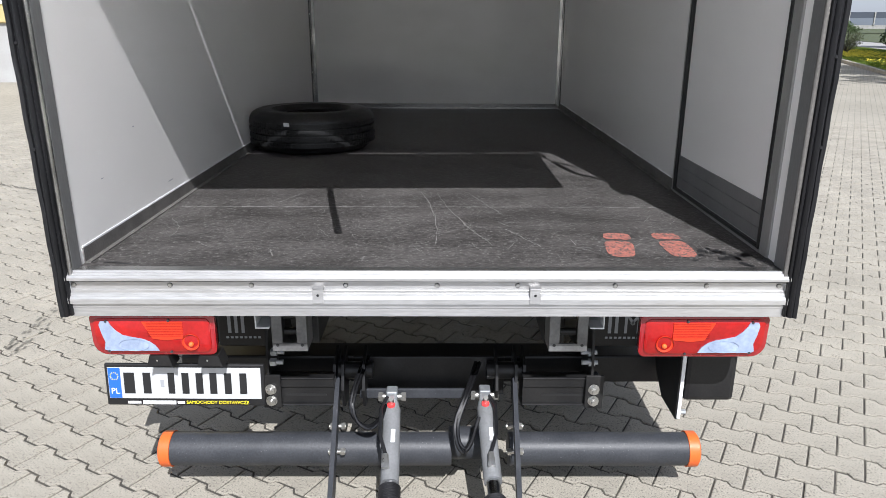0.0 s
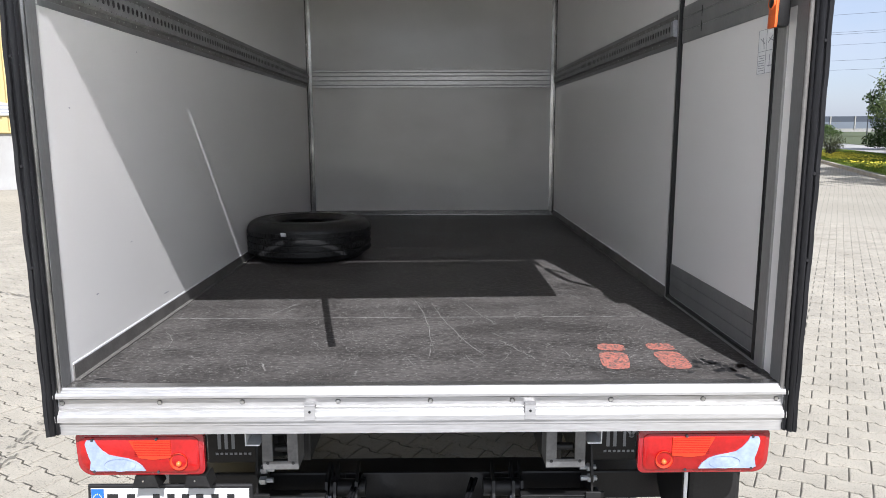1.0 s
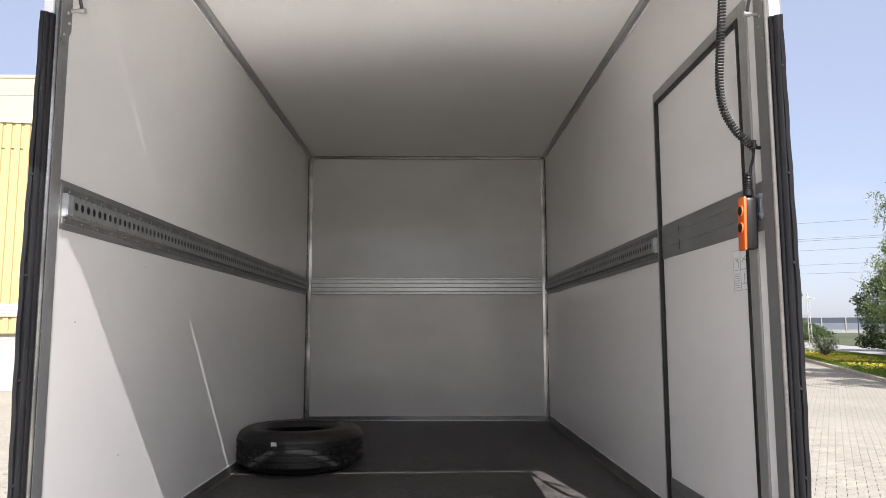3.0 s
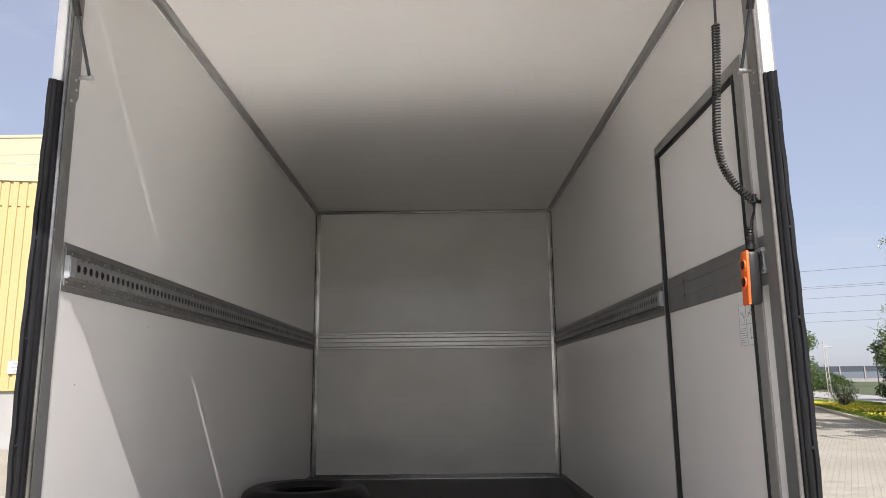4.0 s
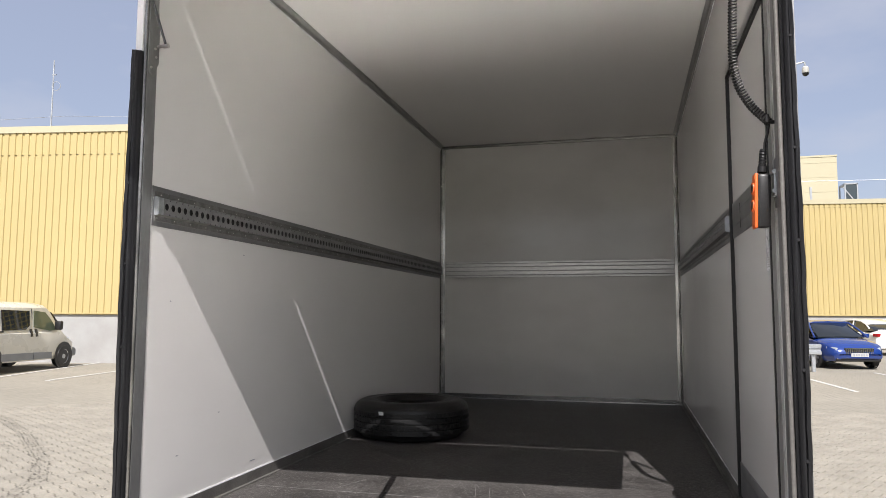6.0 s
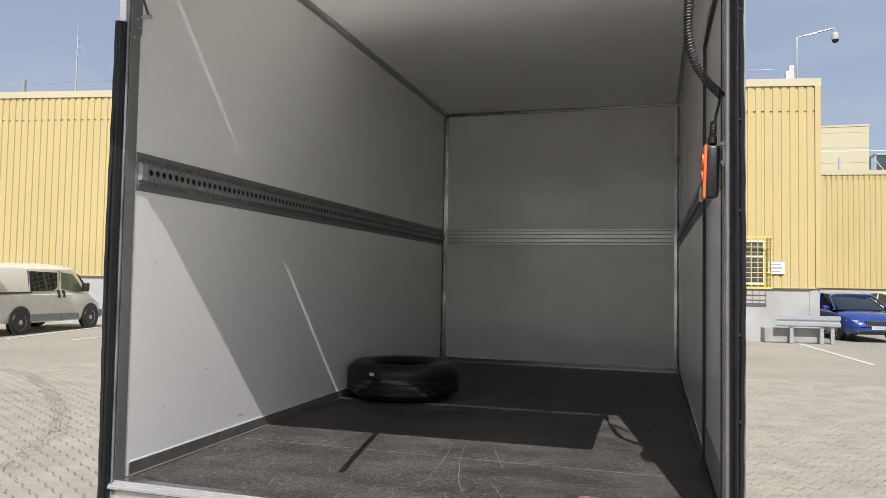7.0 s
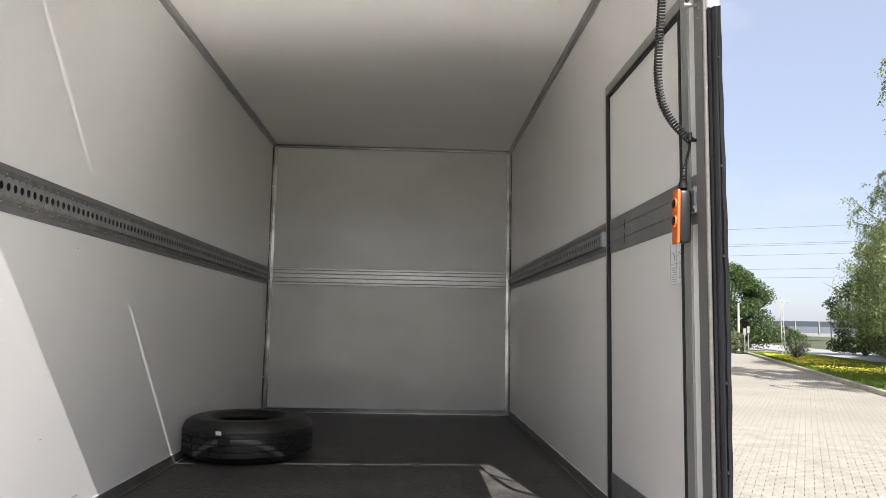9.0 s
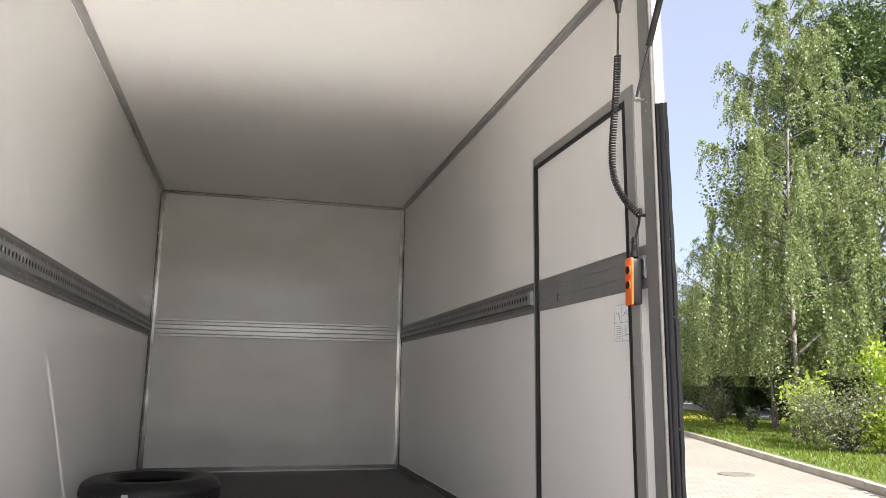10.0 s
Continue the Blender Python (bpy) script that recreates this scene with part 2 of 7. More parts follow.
OAK_LEAF = leafy("oak_leaf", (0.028, 0.056, 0.016), (0.085, 0.13, 0.035), 0.4, 0.3)
YELLOW_LEAF = leafy("bright_shrub_leaf", (0.24, 0.34, 0.03), (0.38, 0.46, 0.08), 0.4, 0.45)
GREY_LEAF = leafy("grey_green_leaf", (0.085, 0.11, 0.045), (0.26, 0.27, 0.17), 0.5, 0.3)
HEDGE_LEAF = leafy("hedge_leaf", (0.02, 0.04, 0.012), (0.05, 0.08, 0.02), 0.5, 0.25)
ROUGH_LAND = mat("rough_dark_land", (0.045, 0.06, 0.024), 0.9, c2=(0.07, 0.08, 0.035), scale=0.4, fine=20, var=0.4, bump=0.5, depth=0.03)
BLADE = leafy("grass_blade", (0.11, 0.17, 0.025), (0.22, 0.27, 0.055), 0.5, 0.45)
DANDELION = mat("dandelion_yellow", (0.8, 0.68, 0.05), 0.7, var=0.1, bump=0.0)
CAB_GLASS = glass("pale_cab_glass", (0.1, 0.12, 0.08), 0.04)
CAR_GLASS = glass("car_window_glass", (0.012, 0.015, 0.018), 0.04)
WINDOW_GLASS = glass("building_window_glass", (0.06, 0.075, 0.085), 0.05)
BLUE_PAINT = mat("blue_car_paint", (0.012, 0.042, 0.22), 0.2, 0.15, var=0.04, scale=3, bump=0.0, coat=1.0)
WHITE_CAR = mat("white_car_paint", (0.78, 0.78, 0.78), 0.22, var=0.03, scale=3, bump=0.0, coat=1.0)
VAN_PAINT = mat("pale_beige_van_paint", (0.56, 0.55, 0.5), 0.28, var=0.04, scale=3, bump=0.0, coat=0.7)
VAN_GREY = mat("grey_bumper_plastic", (0.2, 0.21, 0.225), 0.55, var=0.1, bump=0.05)
WHEEL = mat("wheel_silver", (0.45, 0.46, 0.47), 0.35, 0.8, var=0.1, bump=0.02)
LAMP_GLASS = mat("headlamp_glass", (0.5, 0.54, 0.6), 0.1, 0.3, var=0.15, bump=0.0, coat=1.0)


# ---- mesh helpers ----
def box(bm, x0, x1, y0, y1, z0, z1, bevel=0.0, m=None):
    r = bmesh.ops.create_cube(bm, size=1.0)["verts"]
    for v in r:
        v.co = Vector(((x0 + x1) / 2 + v.co.x * (x1 - x0), (y0 + y1) / 2 + v.co.y * (y1 - y0), (z0 + z1) / 2 + v.co.z * (z1 - z0)))
    if bevel:
        edges = list({e for v in r for e in v.link_edges})
        r = bmesh.ops.bevel(bm, geom=edges, offset=bevel, segments=2, affect="EDGES", profile=0.5)["verts"]
    if m is not None:
        bmesh.ops.transform(bm, matrix=m, verts=list(set(r)))
    return r


def rod(bm, a, b, r0, r1=None, n=12):
    a, b = Vector(a), Vector(b)
    turn = (b - a).to_track_quat("Z", "Y").to_matrix().to_4x4()
    bmesh.ops.create_cone(bm, cap_ends=True, segments=n, radius1=r0, radius2=r0 if r1 is None else r1, depth=(b - a).length,
                          matrix=Matrix.Translation((a + b) / 2) @ turn)


def prism(bm, pts, axis, a, b):
    """A polygon drawn in the two other axes, drawn out along axis from a to b."""
    def place(p, d):
        return {"x": (d, p[0], p[1]), "y": (p[0], d, p[1]), "z": (p[0], p[1], d)}[axis]
    lo, hi = [bm.verts.new(place(p, a)) for p in pts], [bm.verts.new(place(p, b)) for p in pts]
    k = len(pts)
    bm.faces.new(lo[::-1])
    bm.faces.new(hi)
    for i in range(k):
        bm.faces.new((lo[i], lo[(i + 1) % k], hi[(i + 1) % k], hi[i]))
    return lo + hi


def sweep(bm, pts, radius, n=8):
    """A round tube along points; radius a number or one for each point."""
    pts = [Vector(p) for p in pts]
    rad = radius if isinstance(radius, (list, tuple)) else [radius] * len(pts)
    rings, side = [], None
    for i, p in enumerate(pts):
        way = (pts[min(i + 1, len(pts) - 1)] - pts[max(i - 1, 0)]).normalized()
        if side is None:
            side = way.orthogonal().normalized()
        side = (side - way * side.dot(way)).normalized()
        up = way.cross(side)
        rings.append([bm.verts.new(p + (side * math.cos(2 * math.pi * k / n) + up * math.sin(2 * math.pi * k / n)) * rad[i]) for k in range(n)])
    for ra, rb in zip(rings, rings[1:]):
        for k in range(n):
            bm.faces.new((ra[k], ra[(k + 1) % n], rb[(k + 1) % n], rb[k]))
    bm.faces.new(rings[0][::-1])
    bm.faces.new(rings[-1])


def lathe(bm, profile, m, n=48, closed=False):
    """Turns (radius, height) points round the z axis of m."""
    rings = [[bm.verts.new(m @ Vector((r * math.cos(2 * math.pi * k / n), r * math.sin(2 * math.pi * k / n), z))) for k in range(n)] for r, z in profile]
    pairs = list(zip(rings, rings[1:])) + ([(rings[-1], rings[0])] if closed else [])
    for ra, rb in pairs:
        for k in range(n):
            bm.faces.new((ra[k], ra[(k + 1) % n], rb[(k + 1) % n], rb[k]))
    return rings


def mesh_of(name, bm, material, smooth=False):
    bmesh.ops.recalc_face_normals(bm, faces=bm.faces)
    me = bpy.data.meshes.new(name)
    bm.to_mesh(me)
    bm.free()
    me.materials.append(material)
    if smooth:
        for p in me.polygons:
            p.use_smooth = True
    return me


def soften(me, degrees=35):
    """Smooth faces, but for edges sharper than degrees."""
    for p in me.polygons:
        p.use_smooth = True
    me.set_sharp_from_angle(angle=radians(degrees))


def part(name, bm, material, parent=None, label="", smooth=False):
    me = mesh_of(name, bm, material)
    if smooth:
        soften(me)
    ob = new(name, me)
    if parent is not None:
        ob.parent = parent
        bpy.context.view_layer.update()
        ob.matrix_parent_inverse = parent.matrix_world.inverted()
    if label:
        ob["label"] = label
    return ob


def thing(name, at, label, category, group="", kind=""):
    ob = new(name)
    ob.location = at
    ob.empty_display_size = 0.2
    bpy.context.view_layer.update()
    return tagged(ob, label, category, group, kind)


def from_arrays(name, verts, faces, material):
    """A mesh from numpy arrays: vertices (n, 3), and faces (m, k)."""
    me = bpy.data.meshes.new(name)
    verts, faces = np.asarray(verts, dtype=np.float32), np.asarray(faces, dtype=np.int32)
    k = faces.shape[1]
    me.vertices.add(len(verts))
    me.vertices.foreach_set("co", verts.ravel())
    me.loops.add(faces.size)
    me.loops.foreach_set("vertex_index", faces.ravel())
    me.polygons.add(len(faces))
    me.polygons.foreach_set("loop_start", np.arange(0, faces.size, k, dtype=np.int32))
    me.update(calc_edges=True)
    me.materials.append(material)
    me.shade_flat()
    return me


def lettering(name, body, size, m, material, parent, depth=0.001):
    """Raised letters as a mesh part, lying in the xy plane of m."""
    cu = bpy.data.curves.new(name, "FONT")
    cu.body, cu.size, cu.align_x, cu.align_y, cu.extrude = body, size, "CENTER", "CENTER", depth
    tmp = bpy.data.objects.new(name, cu)
    scene.collection.objects.link(tmp)
    bpy.context.view_layer.update()
    me = bpy.data.meshes.new_from_object(tmp.evaluated_get(bpy.context.evaluated_depsgraph_get()))
    bpy.data.objects.remove(tmp)
    bpy.data.curves.remove(cu)
    me.transform(m)
    me.materials.clear()
    me.materials.append(material)
    ob = new(name, me)
    if parent is not None:
        ob.parent = parent
        ob.matrix_parent_inverse = parent.matrix_world.inverted()
    return ob


# ---- the box truck ----
FZ, CZ, HW, LEN = 0.95, 3.28, 1.06, 4.17      # floor, ceiling, half width, length of the load space
truck = thing("box_truck", (0, 2.0, 0), "white box-body truck with its rear hatch raised, parked on paving", "truck")


def truck_shell():
    for y0, y1 in ((0.0, 0.7292), (0.7308, 2.44), (2.4416, LEN)):
        bm = bmesh.new()
        box(bm, -HW, HW, y0, y1, FZ - 0.03, FZ, 0.0008)
        part("floor_panel", bm, FLOORING, truck, "scuffed dark brown phenolic plywood floor")
    bm = bmesh.new()
    box(bm, -HW - 0.045, -HW, -0.0, LEN + 0.045, 0.84, 3.33)
    left = part("side_wall", bm, PANEL, truck, "smooth white panel wall lit by the sun")
    bm = bmesh.new()
    box(bm, HW, HW + 0.045, 0.0, 0.099, 0.84, 3.33)
    box(bm, HW, HW + 0.045, 0.099, 1.042, 2.80, 3.33)
    box(bm, HW, HW + 0.045, 1.042, LEN + 0.045, 0.84, 3.33)
    box(bm, HW, HW + 0.045, 0.099, 1.042, 0.84, FZ)
    bmesh.ops.remove_doubles(bm, verts=bm.verts, dist=0.0005)
    right = part("side_wall", bm, PANEL, truck, "smooth white panel wall with a side door")
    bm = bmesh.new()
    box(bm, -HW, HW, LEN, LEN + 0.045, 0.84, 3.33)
    front = part("front_wall", bm, END_PANEL, truck, "smooth white panel end wall, faintly stained, toned darker for the shade of the far end")
    bm = bmesh.new()
    prism(bm, [(-HW - 0.07, -0.142), (HW + 0.07, -0.078), (HW + 0.07, LEN + 0.045), (-HW - 0.07, LEN + 0.045)], "z", CZ, CZ + 0.05)
    part("roof_panel", bm, CEILING, truck, "glossy white ceiling panel")
    return left, right, front


wall_l, wall_r, wall_f = truck_shell()


def shell_trims():
    # skirting along the floor
    for s, w in ((-1, wall_l), (1, wall_r)):
        bm = bmesh.new()
        runs = ((0.03, LEN),) if s < 0 else ((1.04, LEN),)
        for y0, y1 in runs:
            box(bm, s * HW - (0.004 if s > 0 else 0), s * HW + (0.004 if s < 0 else 0), y0, y1, FZ, FZ + 0.048, 0.001)
            box(bm, s * HW - (0.02 if s > 0 else 0), s * HW + (0.02 if s < 0 else 0), y0, y1, FZ, FZ + 0.004, 0.001)
        part("skirting", bm, DUSTY_ALU, w, "dusty grey aluminium skirting angle")
        bm = bmesh.new()
        box(bm, min(s * HW, s * (HW - 0.003)), max(s * HW, s * (HW - 0.003)), runs[0][0], LEN - 0.04, FZ + 0.0485, FZ + 0.053)
        part("panel_lip", bm, WHITE_PAINT, w)
        # angle where wall and ceiling meet, with a pale lip
        bm = bmesh.new()
        prism(bm, [(s * HW, CZ - 0.03), (s * (HW - 0.006), CZ - 0.03), (s * (HW - 0.010), CZ - 0.014), (s * (HW - 0.018), CZ - 0.008), (s * (HW - 0.034), CZ - 0.005), (s * (HW - 0.034), CZ), (s * HW, CZ)],
              "y", 0.0, LEN)
        part("ceiling_angle", bm, FRAME_ALU, w, "grey aluminium angle trim")
        bm = bmesh.new()
        box(bm, min(s * HW, s * (HW - 0.004)), max(s * HW, s * (HW - 0.004)), 0.03, LEN, CZ - 0.036, CZ - 0.0305)
        part("ceiling_angle_lip", bm, WHITE_PAINT, w)
        # upright corner angles at the end wall
        bm = bmesh.new()
        prism(bm, [(s * HW, LEN - 0.034), (s * (HW - 0.004), LEN - 0.034), (s * (HW - 0.007), LEN - 0.012), (s * (HW - 0.02), LEN - 0.007), (s * (HW - 0.042), LEN - 0.004), (s * (HW - 0.042), LEN), (s * HW, LEN)],
              "z", FZ + 0.03, CZ - 0.01)
        part("corner_angle", bm, ALU, w, "aluminium corner angle with highlights painted as light and dark patches")
        for z in (1.25, 1.72, 2.4, 2.9):
            bm = bmesh.new()
            rod(bm, (s * (HW - 0.004), LEN - 0.022, z), (s * (HW - 0.008), LEN - 0.022, z), 0.006, n=10)
            part("rivet", bm, ZINC, w)
    bm = bmesh.new()
    box(bm, -HW + 0.002, HW - 0.002, LEN - 0.022, LEN, CZ - 0.028, CZ - 0.001, 0.003)
    part("top_angle", bm, ALU, wall_f, "aluminium angle trim")
    bm = bmesh.new()
    box(bm, -HW + 0.002, HW - 0.002, LEN - 0.006, LEN, FZ, FZ + 0.042, 0.001)
    box(bm, -HW + 0.002, HW - 0.002, LEN - 0.03, LEN, FZ, FZ + 0.004, 0.001)
    part("skirting", bm, ALU, wall_f, "aluminium skirting strip")
    # ribbed rubbing strip across the end wall
    bm = bmesh.new()
    box(bm, -HW + 0.045, HW - 0.045, LEN - 0.006, LEN, 2.04, 2.19)
    part("strip_backing", bm, DARK_ALU, wall_f)
    bm = bmesh.new()
    for k, (z0, z1) in enumerate(((2.042, 2.06), (2.066, 2.098), (2.104, 2.136), (2.142, 2.166), (2.171, 2.188))):
        box(bm, -HW + 0.045, HW - 0.045, LEN - 0.013, LEN - 0.0062, z0, z1, 0.0015)
    part("rubbing_strip", bm, BRIGHT_ALU, wall_f, "ribbed bright aluminium rubbing strip")


shell_trims()


def lashing_rail(s, y0, y1, wall):
    """A cargo lashing rail: flat backing strip, folded edges and a web with round keyholes."""
    zc, xw = 2.11, s * HW
    bm = bmesh.new()
    box(bm, min(xw, xw - s * 0.004), max(xw, xw - s * 0.004), y0, y1, zc - 0.074, zc + 0.074, 0.001)
    strip = part("rail_backing", bm, DARK_ALU, wall, "dark grey aluminium backing strip")
    bm = bmesh.new()
    for k in (-1, 1):          # flanges against the strip, and the folds up to the web
        z = zc + k * 0.044
        box(bm, min(xw - s * 0.004, xw - s * 0.0065), max(xw - s * 0.004, xw - s * 0.0065), y0 + 0.012, y1, z - 0.011, z + 0.011)
    prism(bm, [(xw - s * 0.0064, zc - 0.036), (xw - s * 0.022, zc - 0.031), (xw - s * 0.0195, zc - 0.029), (xw - s * 0.0064, zc - 0.033)], "y", y0 + 0.012, y1)
    prism(bm, [(xw - s * 0.0064, zc + 0.036), (xw - s * 0.022, zc + 0.031), (xw - s * 0.0195, zc + 0.029), (xw - s * 0.0064, zc + 0.033)], "y", y0 + 0.012, y1)
    part("rail_flange", bm, RAIL_DULL, wall)
    # ink-black strip inside the rail, painted shade behind the keyholes
    bm = bmesh.new()
    box(bm, min(xw - s * 0.0042, xw - s * 0.0072), max(xw - s * 0.0042, xw - s * 0.0072), y0 + 0.014, y1 - 0.002, zc - 0.031, zc + 0.031)
    part("rail_hollow_shade", bm, INK, wall, "black strip standing for the shade in the rail's hollow")
    # web with keyholes, made cell by cell
    pitch, n = 0.0382, 16
    count = int((y1 - y0 - 0.05) / pitch)
    verts, quads = [], []
    x_out, x_in = xw - s * 0.022, xw - s * 0.0195
    for c in range(count):
        yc = y0 + 0.062 + c * pitch
        base = len(verts)
        for x in (x_out, x_in):
            for k in range(n):
                a = 2 * math.pi * k / n
                verts.append((x, yc + 0.0128 * math.cos(a), zc + 0.001 + 0.0135 * math.sin(a)))
            for k in range(n):
                a = 2 * math.pi * k / n
                f = 1 / max(abs(math.cos(a)) / (pitch / 2), abs(math.sin(a)) / 0.031)
                verts.append((x, yc + f * math.cos(a), zc + f * math.sin(a)))
        for k in range(n):
            j = (k + 1) % n
            quads.append((base + k, base + j, base + n + j, base + n + k))
            quads.append((base + 2 * n + k, base + 3 * n + k, base + 3 * n + j, base + 2 * n + j))
            quads.append((base + k, base + 2 * n + k, base + 2 * n + j, base + j))
    me = from_arrays("rail_web", verts, quads, RAIL_STEEL)
    bm = bmesh.new()
    bm.from_mesh(me)
    bmesh.ops.remove_doubles(bm, verts=bm.verts, dist=0.0004)
    bm.to_mesh(me)
    bm.free()
    ob = new("rail_web", me)
    ob.parent, ob.matrix_parent_inverse = wall, wall.matrix_world.inverted()
    ob["label"] = "zinc-plated rail with a row of keyholes"
    bm = bmesh.new()
    box(bm, min(x_out, x_in), max(x_out, x_in), y0 + 0.012, y0 + 0.0425, zc - 0.031, zc + 0.031)
    box(bm, min(xw - s * 0.0045, x_in), max(xw - s * 0.0045, x_in), y0 + 0.0095, y0 + 0.0118, zc - 0.034, zc + 0.034)
    part("rail_end", bm, GALV, wall, "bright rail end plate")
    bm = bmesh.new()
    for k in range(int((y1 - y0) / 0.105)):
        for z in (zc - 0.044, zc + 0.044):
            y = y0 + 0.025 + k * 0.105 + (0.02 if z > zc else 0)
            rod(bm, (xw - s * 0.006, y, z), (xw - s * 0.008, y, z), 0.003, 0.002, n=6)
    ob = part("rail_rivets", bm, ZINC, wall, "row of small zinc rivets")
    ob["kind"] = "stuff"


lashing_rail(-1, 0.012, LEN - 0.01, wall_l)
lashing_rail(1, 1.05, LEN - 0.01, wall_r)


def side_door():
    bm = bmesh.new()
    box(bm, HW + 0.004, HW + 0.042, 0.168, 1.008, FZ + 0.012, 2.742, 0.002)
    door = part("side_door", bm, PANEL, truck, "closed white panel side door in a dark frame")
    # frame profile: flat flange and black gasket inside it
    bm = bmesh.new()
    x0, x1 = HW - 0.007, HW + 0.02
    box(bm, x0, x1, 0.088, 0.145, FZ, 2.80, 0.002)
    box(bm, x0, x1, 1.028, 1.049, FZ, 2.80, 0.002)
    box(bm, x0, x1, 0.1455, 1.0275, 2.758, 2.80, 0.002)
    box(bm, x0, x1, 0.1455, 1.0275, FZ - 0.001, FZ + 0.01, 0.002)
    part("door_frame", bm, FRAME_ALU, door, "grey aluminium door frame")
    bm = bmesh.new()
    box(bm, x0 - 0.003, HW + 0.012, 0.146, 0.164, FZ + 0.01, 2.757, 0.003)
    box(bm, x0 - 0.003, HW + 0.012, 1.012, 1.0275, FZ + 0.01, 2.757, 0.003)
    box(bm, x0 - 0.003, HW + 0.012, 0.1645, 1.0115, 2.744, 2.757, 0.003)
    box(bm, x0 - 0.003, HW + 0.012, 0.1645, 1.0115, FZ + 0.0105, FZ + 0.022, 0.003)
    part("gasket", bm, BLACK, door, "black rubber door gasket")
    # kick plate with scored lines
    bm = bmesh.new()
    for k in range(3):
        box(bm, HW, HW + 0.006, 0.17, 1.007, FZ + 0.026 + k * 0.046, FZ + 0.0705 + k * 0.046, 0.0006)
    part("kick_plate", bm, DARK_ALU, door, "dark grooved kick plate")
    # flat strip that carries the rail line across the door
    for z0, z1 in ((2.04, 2.088), (2.0896, 2.1405), (2.1421, 2.187)):
        bm = bmesh.new()
        box(bm, HW, HW + 0.006, 0.17, 1.007, z0, z1, 0.0005)
        part("rubbing_strip", bm, DARK_ALU, door, "dark grey flat rubbing strip")
    bm = bmesh.new()
    for z in (2.085, 2.142):
        box(bm, HW - 0.0012, HW, 0.79, 0.793, z - 0.022, z + 0.018)
    part("strip_mark", bm, INK, door)
    bm = bmesh.new()
    box(bm, HW - 0.004, HW, 0.03, 0.086, 2.036, 2.187, 0.001)
    part("strip_end", bm, DARK_ALU, wall_r)
    # pictogram label
    bm = bmesh.new()
    box(bm, HW + 0.0025, HW + 0.0038, 0.175, 0.288, 1.862, 1.998)
    lab = part("label_sheet", bm, STICKER, door, "small white instruction label with line drawings")
    bm = bmesh.new()
    xa, xb = HW + 0.0016, HW + 0.0024
    for y0, y1, z0, z1 in ((0.177, 0.286, 1.9955, 1.997), (0.177, 0.286, 1.9305, 1.932), (0.177, 0.1782, 1.864, 1.997), (0.2848, 0.286, 1.864, 1.997), (0.231, 0.2322, 1.864, 1.997), (0.177, 0.286, 1.863, 1.8645)):
        box(bm, xa, xb, y0, y1, z0, z1)
    for k in range(7):
        box(bm, xa, xb, 0.24, 0.278, 1.872 + k * 0.0075, 1.8742 + k * 0.0075)
    for y, z, a in ((0.258, 1.963, 30), (0.25, 1.955, 75), (0.205, 1.965, -35), (0.198, 1.962, 20), (0.205, 1.9, 90), (0.2, 1.885, 0)):
        box(bm, -0.0004, 0.0004, -0.018, 0.018, -0.0013, 0.0013, m=pose(HW + 0.002, y, z, a, 0, 0))
    part("label_drawing", bm, GREY_INK, door)
    return door


side_door()


